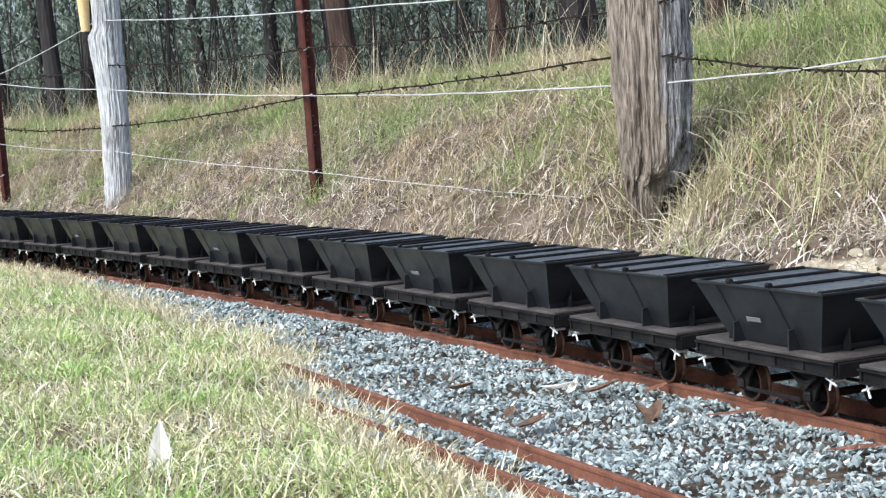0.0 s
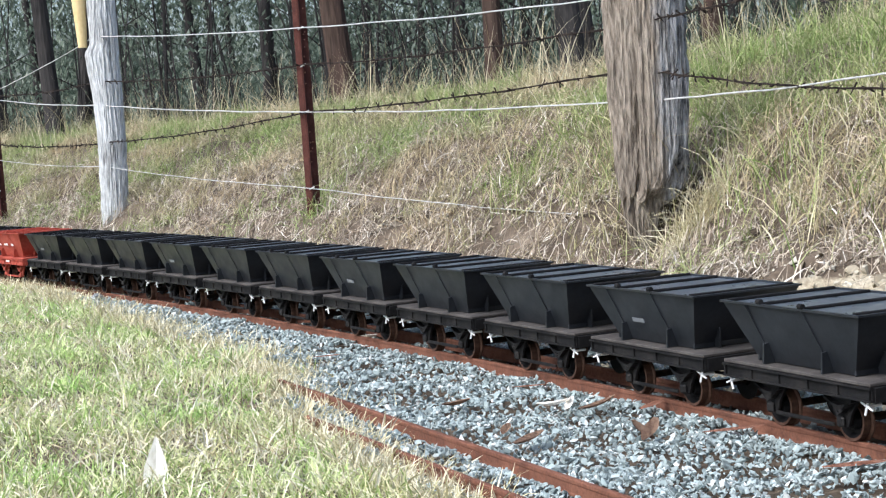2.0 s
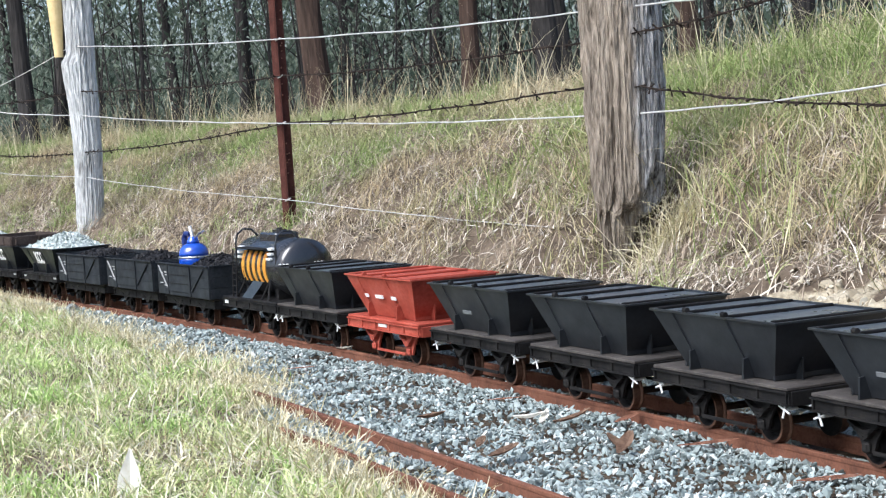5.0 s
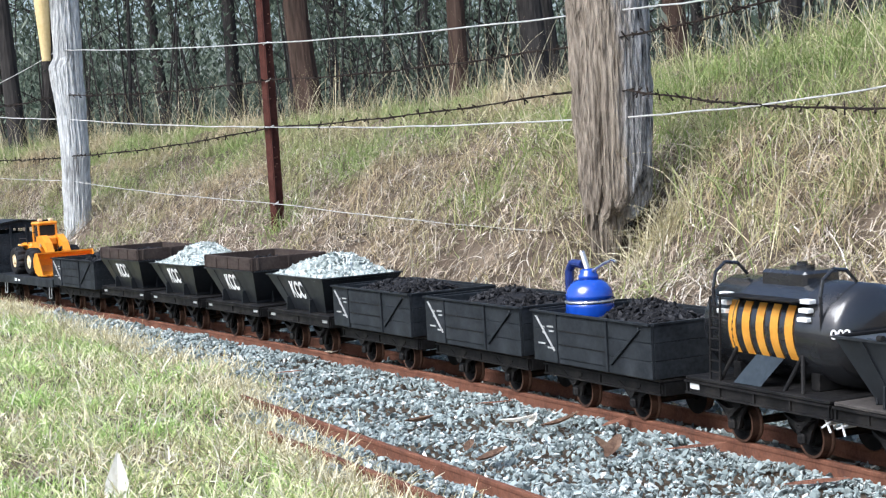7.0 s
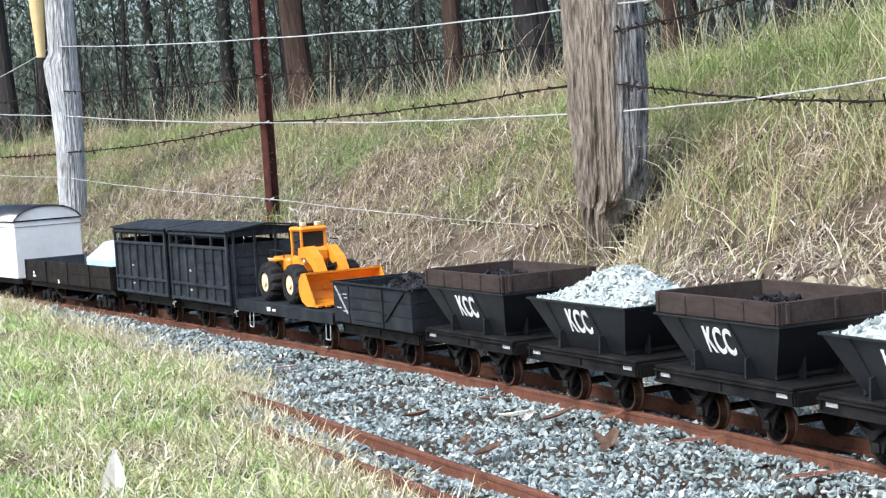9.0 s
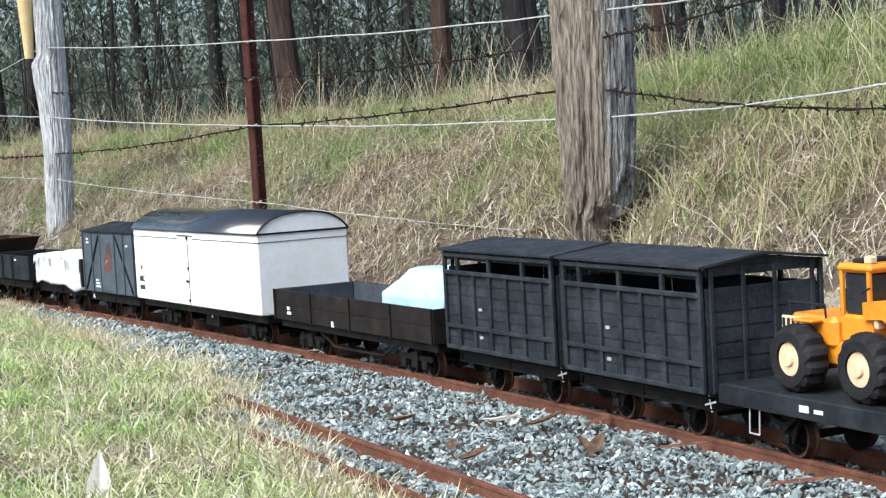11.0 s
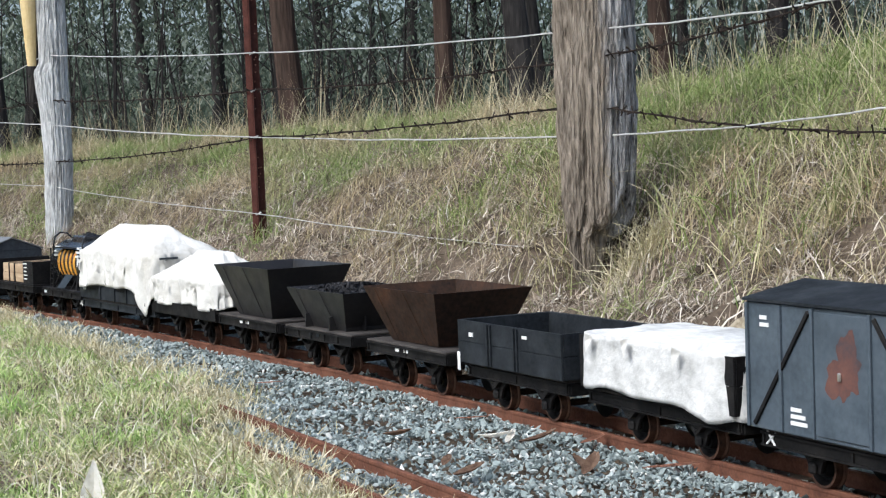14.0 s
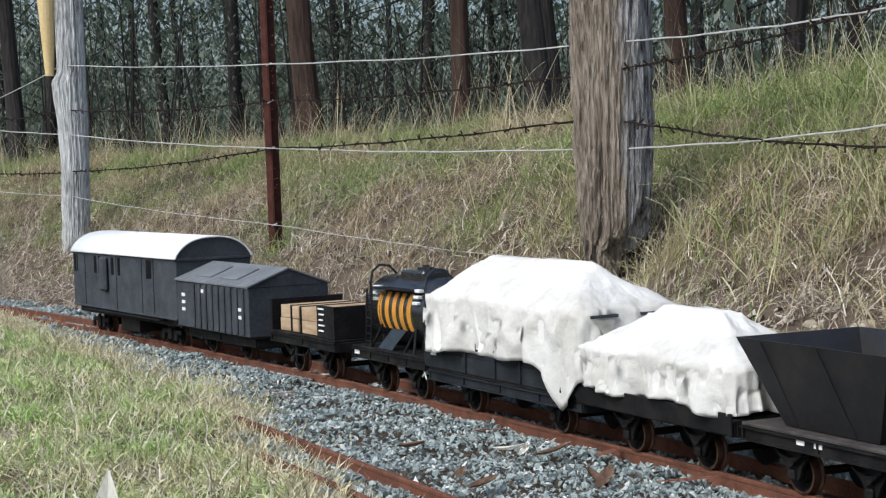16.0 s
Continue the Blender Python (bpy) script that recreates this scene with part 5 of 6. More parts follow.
# ---- tank wagons
def tank_wagon(u, number, label):
    t = thing("tank_wagon", label, "wagon", "tank wagons")
    L, W = 0.45, 0.255
    underframe(t, L, W, 0.140, 0.215, None, 5, M_FRAME, ((0.205, 30),))
    mark(t, -0.195, 0.122, 0.03, 0.012, -0.1235)
    r, zc, hl = 0.095, 0.238, 0.195
    bm = bmesh.new()
    n, last = 40, None
    prof = [(-hl - 0.030, 0.0), (-hl - 0.028, r * 0.35), (-hl - 0.020, r * 0.68), (-hl - 0.010, r * 0.88), (-hl, r), (-0.105, r), (-0.1, r + 0.002), (-0.09, r), (0.09, r), (0.1, r + 0.002), (0.105, r),
            (hl, r), (hl + 0.010, r * 0.88), (hl + 0.020, r * 0.68), (hl + 0.028, r * 0.35), (hl + 0.030, 0.0)]
    for x, q in prof:
        ring = [bm.verts.new((x, q * math.cos(6.2832 * i / n), zc + q * math.sin(6.2832 * i / n))) for i in range(n)] if q else [bm.verts.new((x, 0, zc))]
        if last:
            for i in range(n):
                j = (i + 1) % n
                a = [last[i], last[j]] if len(last) > 1 else [last[0]]
                b = [ring[j], ring[i]] if len(ring) > 1 else [ring[0]]
                bm.faces.new(a + b)
        last = ring
    bmesh.ops.recalc_face_normals(bm, faces=bm.faces)
    part("barrel", bm, M_TANK, t, "gloss black tank barrel", smooth=True)
    slab(t, "dome", -0.075, 0.060, -0.042, 0.042, zc + r - 0.022, zc + r + 0.018, M_TANK, bevel=0.006)
    bm = cyl(bmesh.new(), (0.0, 0, zc + r + 0.0175), (0.0, 0, zc + r + 0.026), 0.024, n=16)
    cyl(bm, (0.0, 0, zc + r + 0.026), (0.0, 0, zc + r + 0.032), 0.010, n=10)
    part("hatch", bm, M_TANK, t)
    # five amber bars painted round the barrel where its lettering stands
    y = -r - 0.010
    for k in range(5):
        bm = bmesh.new()
        x, rows = -0.100 + 0.044 * k, []
        for i in range(9):
            a = radians(-27 + 62 * i / 8)
            q, lean = r + 0.0016, -0.010 * (i / 8 - 0.5)
            rows.append([bm.verts.new((x + lean + e, -q * math.cos(a), zc + q * math.sin(a))) for e in (-0.012, 0.012)])
        for p, q in zip(rows, rows[1:]):
            bm.faces.new((p[0], p[1], q[1], q[0]))
        bmesh.ops.solidify(bm, geom=bm.faces[:], thickness=0.001)
        part("painted_bar", bm, M_AMBER, t, "amber upright bar on the barrel")
    slab(t, "shelf", -0.125, 0.110, y - 0.006, y + 0.030, 0.302, 0.306, M_FRAME)
    for x in (-0.128, 0.122):
        for k in range(3):
            slab(t, "reflective_strip", x - 0.014, x + 0.014, -r - 0.006 + 0.004 * k, -r + 0.006 + 0.006 * k, 0.268 + 0.016 * k, 0.276 + 0.016 * k, M_MARK, "bright white strip", bevel=0.001)
    if number:
        for ang, x, y in ((50, 0.2075, -0.0825), (80, 0.2255, 0.030)):
            ob = lettering(t, "002", 0, 0, 0, 0.024, M_MARK)
            ob.matrix_local = pose(x, y, 0.250, 90, 0, ang)
    # end handrails and ladder
    for x, z in ((-0.165, 0), (0.165, 0)):
        bm = bmesh.new()
        pts = [(x, -0.090, 0.215), (x, -0.090, 0.315), (x, -0.083, 0.345), (x, -0.060, 0.362), (x, -0.030, 0.358), (x, -0.008, 0.335)]
        tube(bm, pts, 0.0035, 8)
        part("handrail", bm, M_TANK, t)
    bm = bmesh.new()
    for x in (-0.150, -0.118):
        cyl(bm, (x, -0.116, 0.140), (x, -0.108, 0.300), 0.0028, n=6)
    for k in range(7):
        z = 0.155 + 0.021 * k
        cyl(bm, (-0.150, -0.115 + 0.001 * k, z), (-0.118, -0.115 + 0.001 * k, z), 0.002, n=6)
    part("ladder", bm, M_FRAME, t)
    for x0, x1 in ((-0.095, -0.125), (0.105, 0.130), (0.105, 0.075)):
        part("strut", cyl(bmesh.new(), (x0, -0.088, 0.205), (x1, -0.110, 0.139), 0.004, n=8), M_FRAME, t)
    bm = bmesh.new()
    poly(bm, [(-0.075, -0.116, 0.141), (0.010, -0.116, 0.141), (0.055, -0.092, 0.196), (-0.030, -0.092, 0.196)])
    bmesh.ops.solidify(bm, geom=bm.faces[:], thickness=0.003)
    part("drip_plate", bm, M_SLATE, t, "sloping grey steel plate")
    for x in (-0.12, 0.12):
        slab(t, "saddle", x - 0.012, x + 0.012, -0.075, 0.075, 0.1402, 0.172, M_FRAME)
    return place(t, u)


# ---- covered vans
def arch_roof(bm, L, W, z0, rise, over=0.006, n=20, th=0.006):
    """A curved roof shell on its eaves."""
    def ring(x, k):
        pts = []
        for i in range(n + 1):
            a = math.pi * i / n
            y = -math.cos(a)
            e = 1 - (abs(y) ** 2.6)
            pts.append((x, y * (W / 2 + over - k), z0 - k * 0.0 + (rise - k) * max(0, e) ** 0.75))
        return [bm.verts.new(p) for p in pts]
    o0, o1 = ring(-L / 2 - over, 0), ring(L / 2 + over, 0)
    i0, i1 = ring(-L / 2 - over, th), ring(L / 2 + over, th)
    for i in range(n):
        bm.faces.new((o0[i], o1[i], o1[i + 1], o0[i + 1]))
        bm.faces.new((i0[i + 1], i1[i + 1], i1[i], i0[i]))
        bm.faces.new((o0[i], o0[i + 1], i0[i + 1], i0[i]))
        bm.faces.new((o1[i + 1], o1[i], i1[i], i1[i + 1]))
    for i in (0, n):
        bm.faces.new((o0[i], i0[i], i1[i], o1[i]))
    bmesh.ops.recalc_face_normals(bm, faces=bm.faces)
    return bm


def arch_end(bm, W, z0, rise, x0, x1, n=20):
    pts = [(-math.cos(math.pi * i / n), max(0, 1 - abs(math.cos(math.pi * i / n)) ** 2.6) ** 0.75) for i in range(n + 1)]
    a = [bm.verts.new((x0, y * W / 2, z0 + rise * e)) for y, e in pts]
    b = [bm.verts.new((x1, y * W / 2, z0 + rise * e)) for y, e in pts]
    bm.faces.new(a)
    bm.faces.new(b[::-1])
    for i in range(n + 1):
        j = (i + 1) % (n + 1)
        bm.faces.new((a[i], b[i], b[j], a[j]))
    bmesh.ops.recalc_face_normals(bm, faces=bm.faces)
    return bm


def polish(m, weight=0.7):
    """A clear gloss coat over a paint."""
    b = m.node_tree.nodes["Principled BSDF"]
    b.inputs["Coat Weight"].default_value, b.inputs["Coat Roughness"].default_value = weight, 0.08


def white_van(u):
    t = thing("covered_van", "white bogie van with black curved roof and stained sides", "wagon")
    L, W, z0, z1 = 1.082, 0.310, 0.118, 0.372
    slab(t, "body", -L / 2, L / 2, -W / 2, W / 2, z0, z1, M_WHITE, bevel=0.004)
    part("roof", arch_roof(bmesh.new(), L, W, z1 - 0.006, 0.066), M_ROOF, t, "glossy black arched roof", smooth=True)
    for sx in (-1, 1):
        part("roof_end", arch_end(bmesh.new(), W - 0.004, z1 - 0.002, 0.056, sx * (L / 2 - 0.006), sx * (L / 2 + 0.001)), M_WHITE, t)
        slab(t, "end_beading", sx * (L / 2 + 0.0003), sx * (L / 2 + 0.004), -W / 2, W / 2, z1 - 0.007, z1 - 0.001, M_FRAME)
        slab(t, "end_groove", sx * (L / 2 + 0.0003), sx * (L / 2 + 0.0016), -W / 2, W / 2, 0.3415, 0.3435, M_GUARD, bevel=0)
    y = -W / 2
    for sy in (-1, 1):
        for x0, x1 in ((-L / 2, -0.115), (0.020, L / 2)):
            slab(t, "beading", x0, x1, sy * W / 2, sy * (W / 2 + 0.0016), 0.3415, 0.3435, M_GUARD, bevel=0)
        slab(t, "door_track", -0.115, 0.020, sy * W / 2, sy * (W / 2 + 0.003), 0.3515, 0.3545, M_GUARD, bevel=0)
        slab(t, "door_joint", -0.027, -0.0245, sy * W / 2, sy * (W / 2 + 0.0016), 0.119, 0.350, M_GUARD, bevel=0)
        for z in (0.136, 0.243, 0.345):
            slab(t, "hinge", -0.031, -0.021, sy * W / 2, sy * (W / 2 + 0.005), z - 0.005, z + 0.005, M_FRAME)
    slab(t, "door_latch", -0.046, -0.030, y - 0.006, y, 0.196, 0.204, M_FRAME)
    for x, z, w, h in ((-0.474, 0.160, 0.046, 0.015),):
        mark(t, x, z, w, h, y - 0.0010, M_GUARD)
    blob(t, "yellow_stain", -0.470, 0.215, 0.058, 0.062, y - 0.0004, M_STAIN, "yellowed patch of paint", 3)
    dm = mark(t, -0.474, 0.232, 0.013, 0.013, y - 0.0012, M_RED)
    dm.matrix_local = pose(-0.474, y - 0.0012, 0.232, 0, 45, 0)
    lettering(t, "MRC", -0.474, 0.190, y - 0.0012, 0.028, M_GUARD, 0, 0.8)
    slab(t, "sole_frame", -L / 2 + 0.01, L / 2 - 0.01, -0.13, 0.13, 0.092, z0 - 0.0005, M_FRAME)
    for sx in (-1, 1):
        bogie(t, sx * 0.36)
    slab(t, "brake_cylinder", -0.06, 0.05, -0.09, 0.02, 0.045, 0.0915, M_FRAME)
    brake_wheel(t, 0.06, -1, 10)
    couplings(t, L, 0.088)
    return place(t, u)


M_ROOF = worn("gloss_black_roof", (0.016, 0.018, 0.021), (0.010, 0.011, 0.013), (0.030, 0.033, 0.037), 5, 60, 0.22, relief=0.0002)
polish(M_ROOF)
polish(M_TANK, 0.5)
polish(M_BLUE, 0.6)
M_STAIN = worn("yellowed_paint", (0.76, 0.71, 0.52), (0.70, 0.62, 0.40), (0.80, 0.78, 0.68), 12, 80, 0.6)


def gable_roof(bm, L, W, z0, rise, over=0.006, th=0.005):
    pts = [(-W / 2 - over, z0), (0, z0 + rise), (W / 2 + over, z0), (W / 2 + over, z0 - th), (0, z0 + rise - th), (-W / 2 - over, z0 - th)]
    rings = [(Vector((x, 0, 0)), Vector((0, 1, 0)), Vector((0, 0, 1))) for x in (-L / 2 - over, -L / 6, L / 6, L / 2 + over)]
    sweep(bm, pts, rings)
    bmesh.ops.recalc_face_normals(bm, faces=bm.faces)
    return bm


def gable_end(bm, W, z0, rise, x0, x1):
    pts = [(-W / 2, z0), (W / 2, z0), (0, z0 + rise)]
    a, b = [bm.verts.new((x0, y, z)) for y, z in pts], [bm.verts.new((x1, y, z)) for y, z in pts]
    bm.faces.new(a)
    bm.faces.new(b[::-1])
    for i in range(3):
        j = (i + 1) % 3
        bm.faces.new((a[i], b[i], b[j], a[j]))
    bmesh.ops.recalc_face_normals(bm, faces=bm.faces)
    return bm


def slate_van(u):
    t = thing("covered_van", "slate-blue covered van with braced sides and rusty door", "wagon")
    L, W, z0, z1 = 0.530, 0.272, 0.116, 0.345
    underframe(t, L - 0.02, 0.24, 0.115, 0.26, None, 3, None, ((-0.225, 40),))
    slab(t, "body", -L / 2, L / 2, -W / 2, W / 2, z0, z1, M_SLATE, bevel=0.002)
    part("roof", gable_roof(bmesh.new(), L, W, z1 + 0.006, 0.026), M_GREY, t, "dark felt roof")
    for sx in (-1, 1):
        part("gable", gable_end(bmesh.new(), W, z1, 0.024, sx * (L / 2 - 0.006), sx * L / 2), M_SLATE, t)
    for sy in (-1, 1):
        y = sy * (W / 2 + 0.0026)
        for x in (-0.262, -0.165, -0.075, 0.075, 0.165, 0.262):
            strap(t, x, z0 + 0.002, x, z1 - 0.002, y, 0.007, M_SLATE, "post")
        strap(t, -0.245, 0.124, -0.085, 0.336, y - sy * 0.0005, 0.008, M_FRAME)
        strap(t, 0.245, 0.124, 0.085, 0.336, y - sy * 0.0005, 0.008, M_FRAME)
        slab(t, "door", -0.070, 0.070, sy * W / 2, sy * (W / 2 + 0.003), 0.124, 0.338, M_SLATE)
    blob(t, "rust_patch", 0.010, 0.245, 0.042, 0.052, -W / 2 - 0.0034, M_RUSTPATCH, "red-brown rust patch", 4)
    slab(t, "door_handle", -0.004, 0.004, -W / 2 - 0.008, -W / 2 - 0.0036, 0.225, 0.240, M_CHROME)
    for x, z, w in ((-0.215, 0.318, 0.020), (-0.212, 0.305, 0.026), (-0.125, 0.162, 0.030), (-0.120, 0.150, 0.040), (-0.118, 0.138, 0.046), (0.20, 0.300, 0.02)):
        mark(t, x, z, w, 0.007, -W / 2 - 0.001)
    return place(t, u)


def cattle_wagon(u):
    t = thing("cattle_wagon", "black slatted cattle wagon with open upper slots", "wagon", "cattle wagons")
    L, W, z0, z1 = 0.510, 0.284, 0.118, 0.358
    underframe(t, L - 0.02, 0.24, 0.117, 0.26, None, 3, None, ((0.235, 15),))
    zs0, zs1 = 0.304, 0.340
    cols = [-0.251, -0.185, -0.108, -0.030, 0.048, 0.126, 0.204, 0.251]
    for sy in (-1, 1):
        y0, y1 = sy * (W / 2 - 0.008), sy * (W / 2 - 0.003)
        slab(t, "inner_boarding", -L / 2 + 0.004, L / 2 - 0.004, y0, y1, z0, zs0, M_CATTLE)
        slab(t, "top_board", -L / 2 + 0.004, L / 2 - 0.004, y0, y1, zs1 - 0.004, z1, M_CATTLE)
        for k in range(7):
            z = z0 + 0.004 + k * 0.026
            slab(t, "slat", -L / 2 + 0.006, L / 2 - 0.006, y1 + sy * 0.0002, y1 + sy * 0.0016, z, z + 0.023, M_CATTLE, bevel=0)
        for x in cols:
            tall = z1 if x in (-0.251, -0.185, -0.030, 0.126, 0.251) else zs0
            slab(t, "post", x - 0.0055, x + 0.0055, sy * (W / 2 - 0.0028), sy * (W / 2 + 0.006), z0, tall, M_CATTLE)
        for z in (z0 + 0.006, 0.176, zs0 + 0.002, z1 - 0.010):
            slab(t, "rail", -L / 2, L / 2, sy * (W / 2 - 0.002), sy * (W / 2 + 0.0072), z - 0.005, z + 0.005, M_CATTLE)
    for sx in (-1, 1):
        x0, x1 = sx * (L / 2 - 0.008), sx * (L / 2 - 0.002)
        slab(t, "end_boarding", x0, x1, -W / 2 + 0.009, W / 2 - 0.009, z0, 0.318, M_CATTLE)
        part("gable", gable_end(bmesh.new(), W, z1, 0.016, x0, x1), M_CATTLE, t)
        slab(t, "end_top", x0, x1, -W / 2 + 0.009, W / 2 - 0.009, zs1, z1, M_CATTLE)
        for k in range(6):
            z = z0 + 0.006 + k * 0.030
            slab(t, "slat", x1 + sx * 0.0002, x1 + sx * 0.0018, -W / 2 + 0.012, W / 2 - 0.012, z, z + 0.026, M_CATTLE, bevel=0)
        for y in (-0.12, -0.045, 0.03, 0.12):
            slab(t, "post", x1, x1 + sx * 0.005, y - 0.005, y + 0.005, z0, z1, M_CATTLE)
    slab(t, "floor_board", -L / 2 + 0.01, L / 2 - 0.01, -W / 2 + 0.01, W / 2 - 0.01, z0, z0 + 0.006, M_CATTLE)
    part("roof", gable_roof(bmesh.new(), L, W, z1 + 0.005, 0.018, 0.012), M_CATTLE, t, "low black felt roof")
    for x, z in ((-0.085, 0.222), (-0.085, 0.156)):
        mark(t, x, z, 0.016, 0.007, -W / 2 + 0.0004, M_FADED)
    return place(t, u)


M_CATTLE = worn("black_stained_timber", (0.022, 0.026, 0.031), (0.009, 0.011, 0.013), (0.056, 0.063, 0.072), 14, 110, 0.6, relief=0.0008)


def bogie_open(u):
    t = thing("bogie_open_wagon", "long dark brown low-sided bogie wagon", "wagon")
    L, W = 1.010, 0.272
    slab(t, "sole_frame", -L / 2 + 0.01, L / 2 - 0.01, -0.12, 0.12, 0.092, 0.1145, M_FRAME)
    tray(t, L, W, 0.115, 0.205, M_BROWN, planks=2, inner=M_INSIDE)
    for sy in (-1, 1):
        slab(t, "lining", -L / 2 + 0.010, L / 2 - 0.010, sy * 0.1255, sy * 0.1279, 0.124, 0.2035, M_INSIDE, "slate grey inner face")
    for sx in (-1, 1):
        slab(t, "lining", sx * (L / 2 - 0.0105), sx * (L / 2 - 0.0081), -0.1254, 0.1254, 0.124, 0.2035, M_INSIDE, "slate grey inner face")
    for sy in (-1, 1):
        for x in (-0.505 + 0.006, -0.24, 0.02, 0.27, 0.499):
            strap(t, x, 0.112, x, 0.206, sy * (W / 2 + 0.0026), 0.007, M_BROWN, "stake")
        bm = tube(bmesh.new(), [(-0.24, sy * 0.11, 0.092), (-0.14, sy * 0.11, 0.055), (0.16, sy * 0.11, 0.055), (0.26, sy * 0.11, 0.092)], 0.004, 6)
        part("truss_rod", bm, M_FRAME, t)
    y = -W / 2 - 0.001
    for x, z, w, h in ((-0.400, 0.152, 0.018, 0.010), (-0.396, 0.138, 0.028, 0.009), (-0.095, 0.128, 0.014, 0.010), (-0.093, 0.1195, 0.018, 0.005)):
        mark(t, x, z, w, h, y)
    for sx in (-1, 1):
        bogie(t, sx * 0.33)
    couplings(t, L)
    place(t, u)
    # sheeted bundle at one end
    b = draped("sheeted_load", "pale blue sheeted bundle in the bogie wagon", 0.330, 0.225, 0.124, 0.124, 0.224, 0.20, 0.13, 0.290, M_PALEBLUE, 0.002, 5, crease=0.008)
    for o in b.children:
        o.location.x = 0.318
    place(b, u)


def draped(name, label, L, W, hem, tail, eave, rl, rw, ridge, mat, fold, seed, n=220, category="tarpaulin", crease=0.018):
    """A sheet thrown over a load: folds towards the hem, rounded eave, ridge on top."""
    r = np.random.RandomState(seed)
    t = thing(name, label, category)
    ph = r.uniform(0, 6.283, 6)
    bm = bmesh.new()
    rings = []

    def outline(l, w, a, e=0.22):
        c, s = math.cos(a), math.sin(a)
        return math.copysign(abs(c) ** e, c) * l / 2, math.copysign(abs(s) ** e, s) * w / 2
    ang = []
    for i in range(n):                    # even steps along the outline
        k = 4 * i / n
        side, f = int(k), (k - int(k)) * 2 - 1
        ang.append(math.radians(45 + 90 * side + 45 * math.copysign(abs(f) ** 3.2, f) + 45))
    side_rows, top_rows = 12, 18
    for v in range(side_rows + top_rows + 1):
        ring = []
        for i, a in enumerate(ang):
            w = 6.283 * i / n
            wave = math.sin(9 * w + ph[0]) + 0.7 * math.sin(17 * w + ph[1]) + 0.5 * math.sin(31 * w + ph[2])
            x, y = outline(L, W, a)
            near = math.exp(-((x - L * 0.40) ** 2 / 0.0030 + (y + W / 2) ** 2 / 0.004))
            z_hem = hem + 0.007 * math.sin(3 * w + ph[3]) + 0.004 * math.sin(11 * w + ph[4]) - (hem - tail) * near
            if v <= side_rows:
                f = v / side_rows
                z = z_hem + (eave - z_hem) * f
                k = 1 + 0.030 * (1 - f) ** 1.3
                px, py = x * k, y * k
                nl = math.hypot(x / L, y / W) or 1
                px += x / L / nl * wave * fold * (1.15 - f)
                py += y / W / nl * wave * fold * (1.15 - f)
            else:
                f = (v - side_rows) / top_rows
                x2, y2 = outline(rl, rw, a, 0.5)
                px, py = x + (x2 - x) * f, y + (y2 - y) * f
                z = eave + (ridge - eave) * (f ** 0.85) + 0.0022 * math.sin(5 * w + 4 * f + ph[5]) - 0.006 * math.sin(math.pi * f)
            ring.append(bm.verts.new((px, py, z)))
        rings.append(ring)
    for a, b in zip(rings, rings[1:]):
        for i in range(n):
            j = (i + 1) % n
            bm.faces.new((a[i], a[j], b[j], b[i]))
    bm.faces.new(rings[-1])
    bm.normal_update()
    at = Vector((seed * 1.7, seed * 0.9, 0))
    moved = []
    for k, ring in enumerate(rings[:-1]):  # creases: sharp valleys that run down the sides and across the top
        for p in ring:
            c, side = p.co, abs(p.normal.z) < 0.6
            q = abs(noise.noise(Vector((c.x * 13, c.y * 13, c.z * (4 if side else 13))) + at))
            q2 = abs(noise.noise(Vector((c.x * 27 + c.z * 14, c.y * 27, c.z * 12 - c.x * 8)) + at))
            q3 = noise.noise(Vector((c.x * 6, c.y * 6, c.z * 3)) + at)
            m = crease if side else crease * 0.45
            moved.append((p, c + p.normal * m * (0.55 * q3 + 1.1 * max(0, 0.5 - 2.6 * q) - 0.8 * max(0, 0.4 - 2.6 * q2))))
    for p, c in moved:
        p.co = c
    inner = [bm.verts.new((v.co.x * 0.985, v.co.y * 0.975, v.co.z + 0.001)) for v in rings[0]]
    top = [bm.verts.new((v.co.x * 0.985, v.co.y * 0.975, v.co.z - 0.004)) for v in rings[side_rows]]
    for i in range(n):
        j = (i + 1) % n
        bm.faces.new((rings[0][j], rings[0][i], inner[i], inner[j]))
        bm.faces.new((inner[j], inner[i], top[i], top[j]))
    part("sheet", bm, mat, t, smooth=True)
    return t


def tarp_details(t, L, W, zs, us, mat):
    """Tie flaps hanging from the sheet."""
    for x, z, turn in zip(us, zs, (12, -8, 15, -14, 6, 10)):
        bm = bmesh.new()
        pts = [(-0.016, 0, 0.012), (0.016, 0, 0.014), (0.010, -0.004, -0.006), (0.002, -0.006, -0.024), (-0.008, -0.004, -0.004)]
        f = poly(bm, pts)
        bmesh.ops.solidify(bm, geom=[f], thickness=0.0015)
        ob = part("tie_flap", bm, mat, t)
        ob.matrix_local = pose(x, -W / 2 - 0.016, z, 0, turn, 0)


